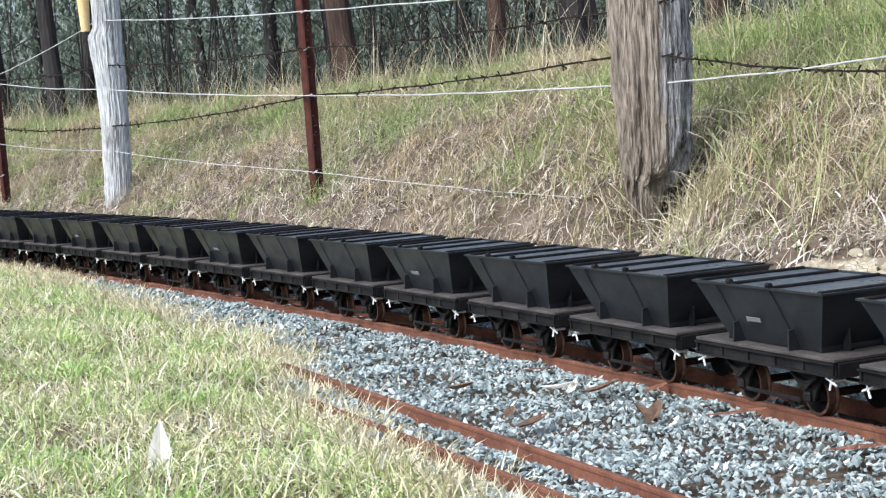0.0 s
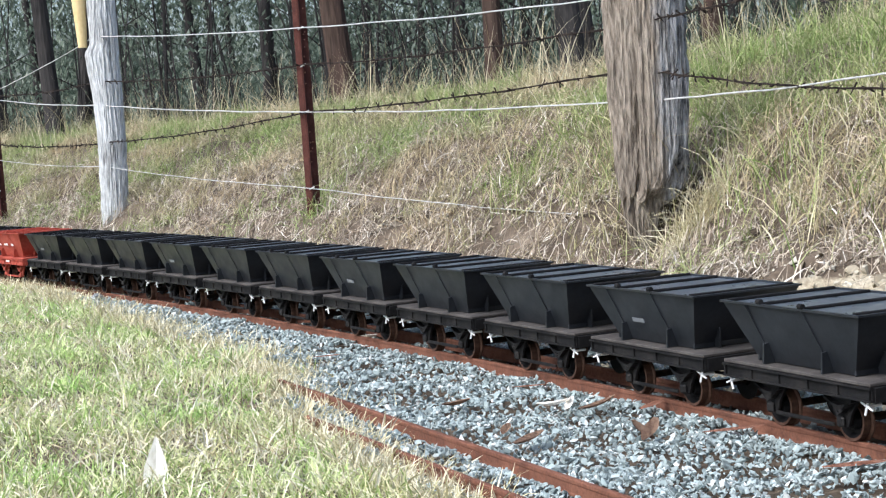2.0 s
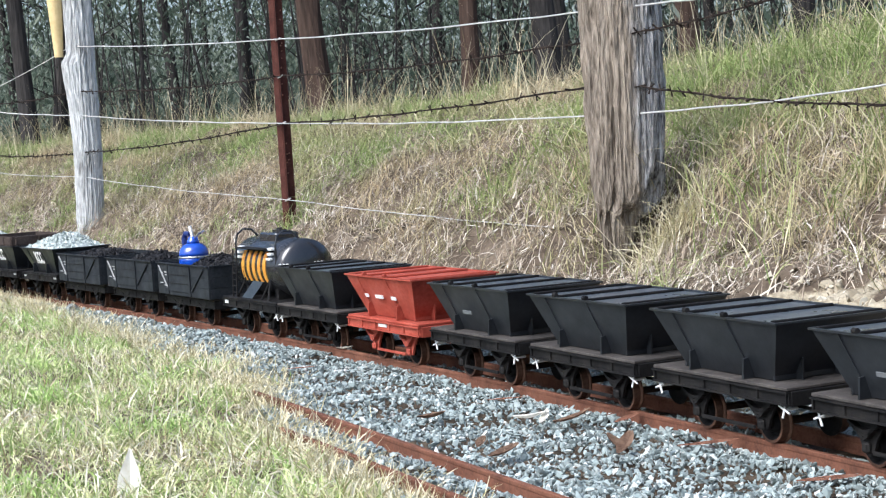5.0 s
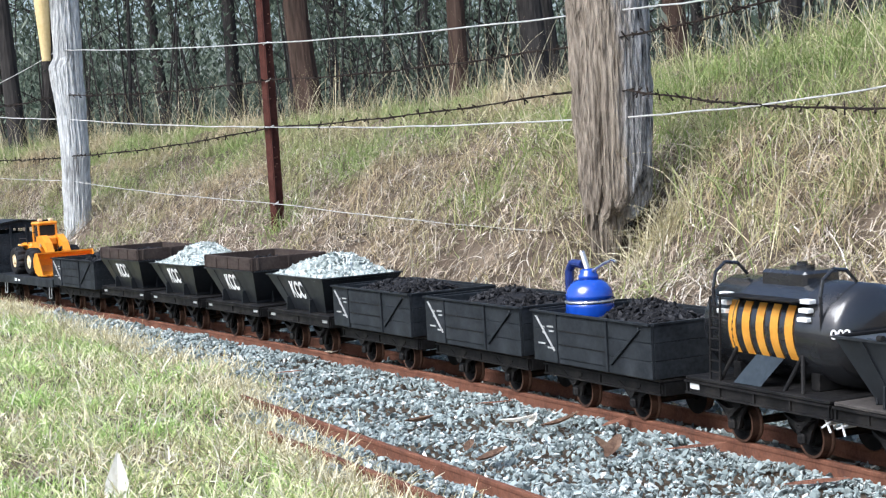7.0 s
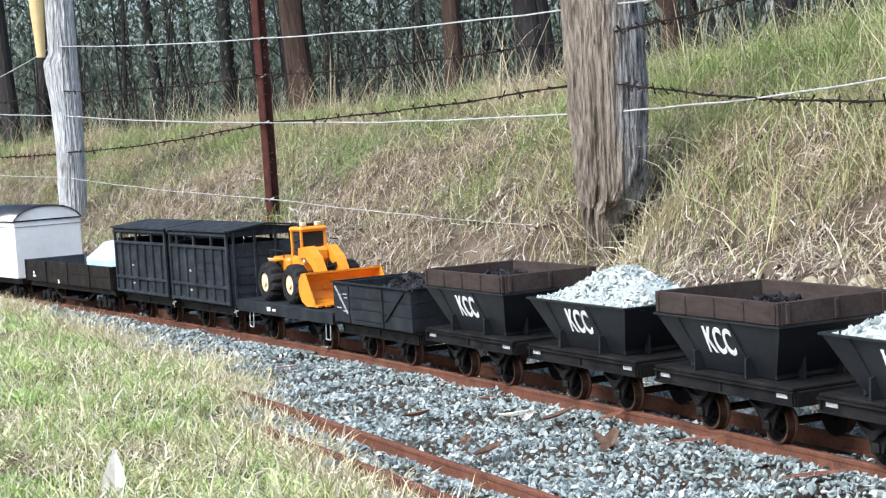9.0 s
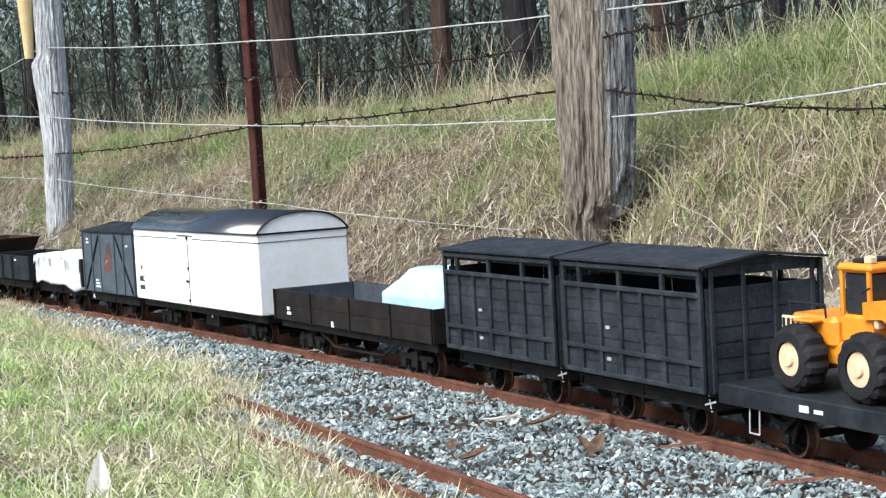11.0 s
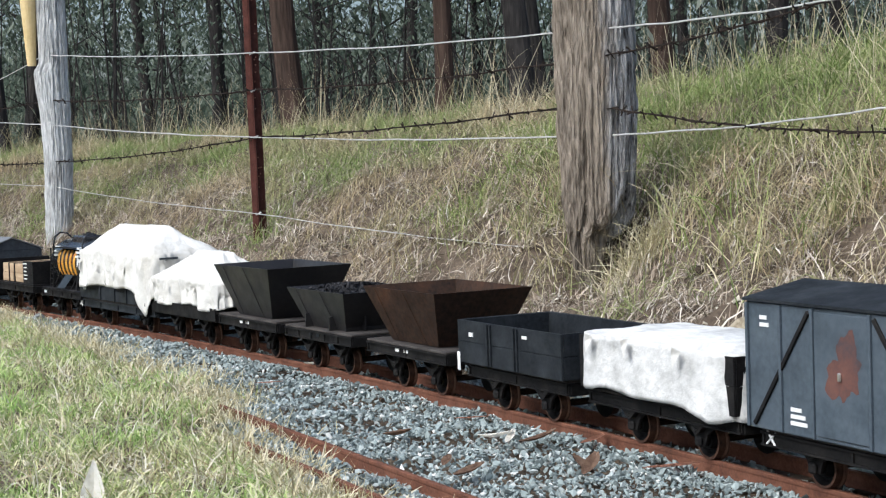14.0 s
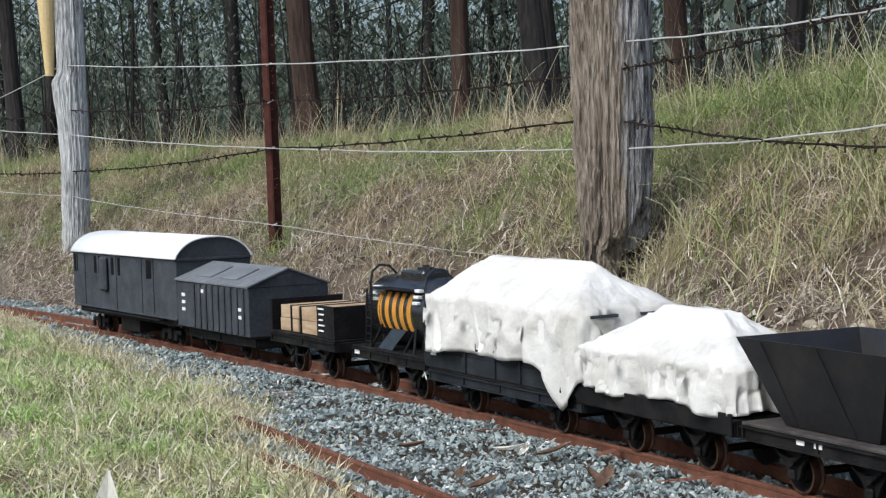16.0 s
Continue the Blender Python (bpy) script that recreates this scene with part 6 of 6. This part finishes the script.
def sheeted_wagons():
    # square, soiled sheet on an open wagon
    t = thing("open_wagon", "dark open wagon under a soiled white sheet", "wagon")
    underframe(t, 0.54, 0.225, 0.122, 0.24, None, 3)
    tray(t, 0.55, 0.255, 0.123, 0.236, M_FRAME, planks=2)
    place(t, -17.79)
    c = draped("tarpaulin", "soiled white canvas sheet over an open wagon", 0.552, 0.268, 0.122, 0.112, 0.240, 0.45, 0.20, 0.2475, M_DUSTYCANVAS, 0.0016, 12, crease=0.006)
    tarp_details(c, 0.55, 0.268, (0.228, 0.230, 0.226), (-0.20, -0.06, 0.12), M_CANVAS)
    place(c, -17.79)
    # low sheeted load
    t = thing("flat_wagon", "black flat wagon under a white canvas load", "wagon")
    underframe(t, 0.57, 0.255, 0.140, 0.26, None, 3)
    slab(t, "side", -0.285, 0.285, -0.131, -0.126, 0.108, 0.150, M_FRAME)
    slab(t, "side", -0.285, 0.285, 0.126, 0.131, 0.108, 0.150, M_FRAME)
    place(t, -20.53)
    c = draped("tarpaulin", "crumpled white canvas over a low load", 0.585, 0.270, 0.152, 0.128, 0.232, 0.20, 0.03, 0.325, M_CANVAS, 0.0075, 21, crease=0.024)
    tarp_details(c, 0.57, 0.270, (0.222, 0.215, 0.205), (-0.24, -0.10, 0.15), M_CANVAS)
    place(c, -20.53)
    # tall sheeted load
    t = thing("sheeted_wagon", "dark grey wagon under a tall white canvas sheet", "wagon")
    underframe(t, 0.75, 0.25, 0.120, 0.42, M_GREY, 5)
    tray(t, 0.76, 0.262, 0.121, 0.205, M_GREY, planks=2)
    mark(t, -0.325, 0.163, 0.030, 0.020, -0.1325)
    for x in (-0.15, 0.0, 0.12):
        strap(t, x, 0.123, x, 0.19, -0.1336, 0.006, M_GREY, "stake")
    place(t, -21.18)
    c = draped("tarpaulin", "tall white canvas tarpaulin draped over a wagon load", 0.755, 0.285, 0.172, 0.082, 0.303, 0.46, 0.03, 0.402, M_CANVAS, 0.0085, 33)
    tarp_details(c, 0.755, 0.285, (0.262, 0.255, 0.262, 0.250, 0.225), (-0.31, -0.14, 0.06, 0.17, 0.02), M_CANVAS)
    for y, w in ((-0.07, 0.07), (0.06, 0.07)):
        slab(c, "printed_mark", 0.376, 0.3905, y - w / 2, y + w / 2, 0.290, 0.297, M_GUARD, bevel=0)
        bm = bmesh.new()
        f = poly(bm, [(0.390, y - 0.026, 0.286), (0.390, y + 0.026, 0.286), (0.400, y, 0.240)])
        bmesh.ops.solidify(bm, geom=[f], thickness=0.002)
        part("tie_flap", bm, M_CANVAS, c)
    place(c, -21.18)


# ---- loads with machines
def loader_wagon(u):
    t = thing("flat_wagon", "dark grey flat wagon carrying a toy loader", "wagon")
    underframe(t, 0.72, 0.262, 0.143, 0.40, M_GREY, 3, M_GREY)
    for sy in (-1, 1):
        slab(t, "side", -0.36, 0.36, sy * 0.1315, sy * 0.1345, 0.106, 0.1425, M_GREY)
    mark(t, -0.10, 0.125, 0.026, 0.012, -0.1353)
    mark(t, -0.06, 0.124, 0.024, 0.007, -0.1353)
    for x in (-0.27, 0.30):
        bm = tube(bmesh.new(), [(x, -0.128, 0.105), (x, -0.13, 0.060), (x + 0.030, -0.13, 0.060), (x + 0.030, -0.128, 0.105)], 0.0018, 6)
        part("step", bm, M_FADED, t, "pale wire step")
    place(t, u)
    m = thing("toy_wheel_loader", "orange-yellow toy wheel loader with black tyres", "toy loader")
    zt = 0.1435
    for x in (-0.145, 0.045):
        for sy in (-1, 1):
            bm = bmesh.new()
            n, rr, hw = 36, 0.058, 0.026
            last = None
            prof = [(0.032, -hw), (0.050, -hw), (rr - 0.003, -hw * 0.75), (rr, -hw * 0.3), (rr, hw * 0.3), (rr - 0.003, hw * 0.75), (0.050, hw), (0.032, hw)]
            rings = []
            for i in range(n):
                a = 6.2832 * i / n
                g = 0.0045 if i % 3 else -0.002
                rings.append([bm.verts.new(((q + (g if q > 0.054 else 0)) * math.cos(a), b, (q + (g if q > 0.054 else 0)) * math.sin(a))) for q, b in prof])
            for i in range(n):
                p, q = rings[i], rings[(i + 1) % n]
                for k in range(len(prof)):
                    k2 = (k + 1) % len(prof)
                    bm.faces.new((p[k], p[k2], q[k2], q[k]))
            bmesh.ops.recalc_face_normals(bm, faces=bm.faces)
            ty = part("tyre", bm, M_TYRE, m, "black treaded rubber tyre")
            ty.location = (x, sy * 0.088, zt + 0.060)
            bm = cyl(bmesh.new(), (0, sy * 0.012, 0), (0, sy * 0.022, 0), 0.033, 0.030, 24)
            cyl(bm, (0, sy * 0.022, 0), (0, sy * 0.027, 0), 0.014, 0.012, 14)
            part("rim", bm, M_CREAM, ty, "cream wheel rim")
    slab(m, "chassis", -0.200, 0.090, -0.050, 0.050, zt + 0.045, zt + 0.090, M_YELLOW, bevel=0.006)
    slab(m, "rear_bonnet", -0.215, -0.080, -0.058, 0.058, zt + 0.075, zt + 0.135, M_YELLOW, bevel=0.010)
    slab(m, "counterweight", -0.250, -0.200, -0.060, 0.060, zt + 0.022, zt + 0.062, M_YELLOW, bevel=0.006)
    slab(m, "engine_side", -0.225, -0.150, -0.064, -0.058, zt + 0.090, zt + 0.130, M_CREAM, bevel=0.002)
    slab(m, "cab_base", -0.082, 0.002, -0.044, 0.044, zt + 0.090, zt + 0.140, M_YELLOW, bevel=0.005)
    slab(m, "cab_glass", -0.072, -0.008, -0.038, 0.038, zt + 0.140, zt + 0.213, M_GLASS, "dark cab windows", bevel=0.003)
    for x in (-0.076, -0.004):
        for y in (-0.040, 0.040):
            slab(m, "cab_pillar", x - 0.004, x + 0.004, y - 0.004, y + 0.004, zt + 0.138, zt + 0.218, M_YELLOW)
    slab(m, "cab_roof", -0.086, 0.006, -0.047, 0.047, zt + 0.2145, zt + 0.230, M_YELLOW, bevel=0.006)
    for y in (-0.028, 0.022):
        slab(m, "beacon", -0.022, -0.004, y - 0.009, y + 0.009, zt + 0.2295, zt + 0.244, M_CREAM, bevel=0.003)
    slab(m, "roof_rack", -0.060, -0.030, -0.030, 0.030, zt + 0.2295, zt + 0.238, M_TYRE, bevel=0.002)
    part("exhaust", cyl(bmesh.new(), (-0.150, 0.02, zt + 0.134), (-0.150, 0.02, zt + 0.175), 0.006, n=10), M_TYRE, m)
    for k in range(4):
        slab(m, "grille_bar", -0.220 + 0.014 * k, -0.213 + 0.014 * k, -0.0655, -0.0645, zt + 0.095, zt + 0.126, M_TYRE, bevel=0)
    for sy in (-1, 1):
        slab(m, "headlamp", 0.012, 0.024, sy * 0.040 - 0.008, sy * 0.040 + 0.008, zt + 0.120, zt + 0.136, M_CREAM, bevel=0.002)
        slab(m, "mudguard", -0.165, -0.110, sy * 0.058, sy * 0.085, zt + 0.124, zt + 0.130, M_YELLOW, bevel=0.002)
        part("mirror_arm", cyl(bmesh.new(), (0.008, sy * 0.05, zt + 0.19), (0.016, sy * 0.075, zt + 0.185), 0.002, n=6), M_TYRE, m)
    for sy in (-1, 1):
        bm = bmesh.new()
        pts = [(-0.010, 0.165), (0.050, 0.172), (0.105, 0.140), (0.165, 0.050), (0.145, 0.040), (0.088, 0.108), (0.040, 0.138), (-0.010, 0.135)]
        a = [bm.verts.new((x, sy * 0.022, zt + z)) for x, z in pts]
        b = [bm.verts.new((x, sy * 0.052, zt + z)) for x, z in pts]
        bm.faces.new(a)
        bm.faces.new(b[::-1])
        for i in range(len(pts)):
            j = (i + 1) % len(pts)
            bm.faces.new((a[i], b[i], b[j], a[j]))
        bmesh.ops.recalc_face_normals(bm, faces=bm.faces)
        part("lift_arm", bm, M_YELLOW, m)
        part("ram", cyl(bmesh.new(), (0.02, sy * 0.02, zt + 0.09), (0.11, sy * 0.02, zt + 0.115), 0.008, n=10), M_TYRE, m)
    slab(m, "front_hood", -0.006, 0.060, -0.022, 0.022, zt + 0.125, zt + 0.166, M_YELLOW, bevel=0.008)
    for sy in (-1, 1):
        part("handrail", tube(bmesh.new(), [(-0.20, sy * 0.060, zt + 0.132), (-0.20, sy * 0.062, zt + 0.156), (-0.10, sy * 0.062, zt + 0.156), (-0.10, sy * 0.060, zt + 0.132)], 0.0022, 6), M_TYRE, m)
    # bucket: curved plate with sides and toothed lip
    bm = bmesh.new()
    prof = [(0.260, 0.006), (0.200, 0.004), (0.165, 0.018), (0.148, 0.045), (0.150, 0.078), (0.170, 0.100), (0.195, 0.104)]
    prof2 = [(0.260, 0.011), (0.202, 0.010), (0.171, 0.022), (0.155, 0.046), (0.157, 0.074), (0.173, 0.094), (0.195, 0.098)]
    for y0, y1 in ((-0.128, 0.128),):
        a0, a1 = [bm.verts.new((x, y0, zt + z)) for x, z in prof], [bm.verts.new((x, y1, zt + z)) for x, z in prof]
        b0, b1 = [bm.verts.new((x, y0, zt + z)) for x, z in prof2], [bm.verts.new((x, y1, zt + z)) for x, z in prof2]
        for i in range(len(prof) - 1):
            bm.faces.new((a0[i], a1[i], a1[i + 1], a0[i + 1]))
            bm.faces.new((b0[i + 1], b1[i + 1], b1[i], b0[i]))
        for i in (0, len(prof) - 1):
            bm.faces.new((a0[i], b0[i], b1[i], a1[i]))
    for y in (-0.128, 0.124):
        side = [(x, z) for x, z in prof]
        a, b = [bm.verts.new((x, y, zt + z)) for x, z in side], [bm.verts.new((x, y + 0.004, zt + z)) for x, z in side]
        bm.faces.new(a)
        bm.faces.new(b[::-1])
        for i in range(len(side)):
            j = (i + 1) % len(side)
            bm.faces.new((a[i], b[i], b[j], a[j]))
    bmesh.ops.recalc_face_normals(bm, faces=bm.faces)
    bucket = part("bucket", bm, M_YELLOW, m)
    for k in range(9):
        y = -0.120 + 0.030 * k
        slab(bucket, "tooth", 0.258, 0.272, y - 0.007, y + 0.007, zt + 0.004, zt + 0.011, M_YELLOW, bevel=0.001)
    for o in m.children:
        o.location.x -= 0.025
    place(m, u)


def oil_can(u):
    t = thing("oil_can", "glossy blue pump oil can standing on the coal", "oil can")
    def lathe(prof, mat, name, label=""):
        bm = bmesh.new()
        n, last = 32, None
        for q, z in prof:
            ring = [bm.verts.new((q * math.cos(6.2832 * i / n), q * math.sin(6.2832 * i / n), z)) for i in range(n)]
            if last:
                for i in range(n):
                    bm.faces.new((last[i], last[(i + 1) % n], ring[(i + 1) % n], ring[i]))
            else:
                bm.faces.new(ring[::-1])
            last = ring
        bm.faces.new(last)
        return part(name, bm, mat, t, label, smooth=True)
    z = 0.206
    lathe([(0.050, z), (0.052, z + 0.003), (0.050, z + 0.030), (0.0495, z + 0.034)], M_BLUE, "base")
    lathe([(0.0500, z + 0.034), (0.0515, z + 0.036), (0.0515, z + 0.039), (0.0500, z + 0.041)], M_CHROME, "seam", "pale metal seam ring")
    lathe([(0.0498, z + 0.041), (0.0495, z + 0.052), (0.046, z + 0.066), (0.038, z + 0.078), (0.028, z + 0.085), (0.020, z + 0.088)], M_BLUE, "shoulder")
    lathe([(0.021, z + 0.088), (0.021, z + 0.097), (0.017, z + 0.101), (0.017, z + 0.108), (0.010, z + 0.112)], M_BLUE, "cap")
    part("spout", tube(bmesh.new(), [(0.010, 0, z + 0.104), (0.060, 0, z + 0.126), (0.095, 0, z + 0.136), (0.110, 0, z + 0.132)], 0.0028, 8), M_CHROME, t, "thin bent metal spout")
    part("plunger", cyl(bmesh.new(), (-0.002, 0, z + 0.108), (-0.022, 0, z + 0.150), 0.006, n=10), M_CHROME, t)
    bm = bmesh.new()
    pts = [Vector((-0.020, 0, z + 0.120)), Vector((-0.060, 0, z + 0.122)), Vector((-0.075, 0, z + 0.105)), Vector((-0.078, 0, z + 0.060)), Vector((-0.070, 0, z + 0.045))]
    for p, q in zip(pts, pts[1:]):
        cyl(bm, p, q, 0.010, 0.009, 10)
    part("handle", bm, M_DARKBLUE, t, "dark blue grip")
    for o in t.children:
        o.location.x = -0.205
        o.scale = (1.12, 1.12, 1.0)
    return place(t, u)


def timber_wagon(u):
    t = thing("flat_wagon", "black flat wagon with bulkheads for timber", "wagon")
    underframe(t, 0.47, 0.25, 0.140, 0.24, None, 3, M_FRAME)
    for x in (-0.228, 0.222):
        slab(t, "bulkhead", x - 0.006, x + 0.006, -0.122, 0.122, 0.1405, 0.236, M_FRAME)
    slab(t, "bulkhead_side", 0.110, 0.2155, -0.122, -0.114, 0.1405, 0.236, M_FRAME)
    for k in range(5):
        mark(t, 0.142 + 0.003 * (k % 2), 0.226 - 0.016 * k, 0.040 - 0.006 * (k % 3), 0.0045, -0.1230)
    bm = tube(bmesh.new(), [(-0.06, -0.112, 0.100), (-0.05, -0.122, 0.078), (0.02, -0.122, 0.078), (0.03, -0.112, 0.100)], 0.003, 6)
    part("brake_lever", bm, M_FRAME, t)
    place(t, u)
    s = thing("timber_stack", "pale sawn timber blocks strapped on the wagon", "timber load")
    for i in range(2):
        for j in range(2):
            for k in range(2):
                x = -0.128 + 0.150 * i + 0.006 * j
                slab(s, "timber_block", x - 0.066, x + 0.066, -0.106 + 0.108 * k, -0.002 + 0.108 * k, 0.141 + 0.040 * j, 0.180 + 0.040 * j, M_TIMBER, bevel=0.002)
    for x in (-0.105, -0.035):
        slab(s, "strap", x - 0.004, x + 0.004, -0.109, 0.109, 0.2205, 0.2225, M_FRAME, bevel=0)
        slab(s, "strap", x - 0.004, x + 0.004, -0.1095, -0.1065, 0.1415, 0.2225, M_FRAME, bevel=0)
    place(s, u)


def ribbed_van(u):
    t = thing("covered_van", "dark grey ribbed van with low hatch roof", "wagon")
    L, W, z0, z1 = 0.626, 0.282, 0.104, 0.263
    underframe(t, L - 0.02, 0.23, 0.103, 0.30, None, 3)
    slab(t, "body", -L / 2, L / 2, -W / 2, W / 2, z0, z1, M_GUARD, bevel=0.002)
    part("roof", gable_roof(bmesh.new(), L, W, z1 + 0.004, 0.055), M_ROOFGREY, t, "grey steel pitched roof")
    for sx in (-1, 1):
        part("gable", gable_end(bmesh.new(), W, z1, 0.053, sx * (L / 2 - 0.006), sx * (L / 2 + 0.001)), M_GUARD, t)
    for sy in (-1, 1):
        for k in range(9):
            x = -0.15 + 0.053 * k
            slab(t, "rib", x - 0.008, x + 0.008, sy * W / 2, sy * (W / 2 + 0.007), z0 + 0.004, z1 - 0.004, M_GUARD, bevel=0.003)
    for x in (-0.13, 0.09):
        h = part("hatch", box(bmesh.new(), -0.07, 0.07, -0.045, 0.045, 0, 0.006, 0.002), M_ROOFGREY, t)
        h.matrix_local = pose(x, -0.072, z1 + 0.0315, 21, 0, 0)
    for x, z in ((-0.25, 0.215), (-0.25, 0.190), (-0.25, 0.165), (0.245, 0.190), (0.245, 0.165), (-0.07, 0.235)):
        mark(t, x, z, 0.030, 0.011, -W / 2 - 0.0008)
    return place(t, u)


M_ROOFGREY = worn("grey_roof_paint", (0.15, 0.16, 0.168), (0.09, 0.096, 0.10), (0.21, 0.22, 0.23), 7, 70, 0.5, relief=0.0004)


def guard_van(u):
    t = thing("guard_van", "dark grey bogie guard van with white curved roof", "wagon")
    L, W, z0, z1 = 1.085, 0.286, 0.118, 0.338
    slab(t, "body", -L / 2, L / 2, -W / 2, W / 2, z0, z1, M_GUARD, bevel=0.003)
    part("roof", arch_roof(bmesh.new(), L, W, z1 - 0.006, 0.078, 0.008), M_WHITE, t, "white painted arched roof", smooth=True)
    for sx in (-1, 1):
        part("roof_end", arch_end(bmesh.new(), W, z1 - 0.001, 0.068, sx * (L / 2 - 0.006), sx * (L / 2 + 0.001)), M_GUARD, t)
        slab(t, "end_rib", sx * (L / 2 + 0.0002), sx * (L / 2 + 0.008), -W / 2, W / 2, z1 - 0.012, z1 - 0.002, M_GUARD)
    for sy in (-1, 1):
        y0, y1 = sy * W / 2, sy * (W / 2 + 0.0012)
        for x, w in ((-0.515, 0.022), (-0.490, 0.010), (-0.280, 0.028), (-0.230, 0.028), (-0.09, 0.026), (-0.02, 0.026), (0.285, 0.05)):
            wd = slab(t, "window", x - w / 2, x + w / 2, y0, y1, 0.255, 0.322, M_VOID, "narrow dark window", bevel=0)
        dk = slab(t, "lookout", -0.195, -0.130, y0, sy * (W / 2 + 0.020), 0.190, 0.322, M_GUARD, "projecting side lookout", bevel=0.008)
        for x in (-0.400, -0.05, 0.215, 0.33):
            slab(t, "door_joint", x - 0.002, x + 0.002, y0, y1, z0 + 0.004, z1 - 0.010, M_FRAME, bevel=0)
        slab(t, "step_board", -0.40, 0.40, sy * (W / 2 - 0.02), sy * (W / 2 + 0.012), 0.108, 0.114, M_FRAME)
        slab(t, "waist_rail", -L / 2, L / 2, y0, sy * (W / 2 + 0.003), z0, z0 + 0.008, M_GUARD)
    slab(t, "sole_frame", -L / 2 + 0.01, L / 2 - 0.01, -0.12, 0.12, 0.092, z0 - 0.0005, M_FRAME)
    for sx in (-1, 1):
        bogie(t, sx * 0.37)
    slab(t, "battery_box", -0.09, 0.10, -0.115, 0.05, 0.045, 0.0915, M_FRAME)
    brake_wheel(t, -0.285, -1, 40)
    couplings(t, L)
    return place(t, u)


def build_train():
    build_hoppers()
    tank_wagon(-8.195, True, "black tank wagon with amber bars and ladder")
    open_wagon(-8.774, True, 0.06, 3)
    oil_can(-8.774)
    open_wagon(-9.325, True, 0.02, 4)
    open_wagon(-9.905, True, 0.0, 5)
    kcc_hopper(-10.423, False, 6)
    kcc_hopper(-10.947, True, 7)
    kcc_hopper(-11.470, False, 8)
    kcc_hopper(-11.995, True, 9)
    open_wagon(-12.533, True, 0.08, 10)
    loader_wagon(-13.150)
    cattle_wagon(-13.795)
    cattle_wagon(-14.352)
    bogie_open(-15.212)
    white_van(-16.328)
    slate_van(-17.190)
    sheeted_wagons()
    grey_open(-18.378)
    plain_hopper(-18.920, 0.284, 0.405, 0.285, 0.26, M_RUSTY, "rust-brown tall steel hopper wagon, empty")
    plain_hopper(-19.472, 0.252, 0.385, 0.262, 0.26, M_MATT, "black low hopper wagon carrying coal", True)
    plain_hopper(-19.992, 0.300, 0.425, 0.285, 0.26, M_MATT, "black tall steel hopper wagon, empty")
    tank_wagon(-21.790, False, "small black tank wagon beside the canvas load")
    timber_wagon(-22.370)
    ribbed_van(-23.050)
    guard_van(-23.915)


def motions():
    runs = np.array(RUN)
    fine = np.arange(481) / 30
    dist = np.interp(fine, runs[:, 0], runs[:, 1])
    for t, u in WAGONS:
        walk(t, [(sec, track_pose(run + u)) for sec, run in RUN])
        for w in t.children:
            if w.name.startswith("wheelset"):
                x, y, z = w.location
                walk(w, [(s, pose(x, y, z, 0, math.degrees(d / (z - RAIL_Z)), 0)) for s, d in zip(fine, dist)])


build_ground()
build_tracks()
build_ballast()
build_grass()
build_fence()
build_woods()
build_litter()
build_train()
motions()
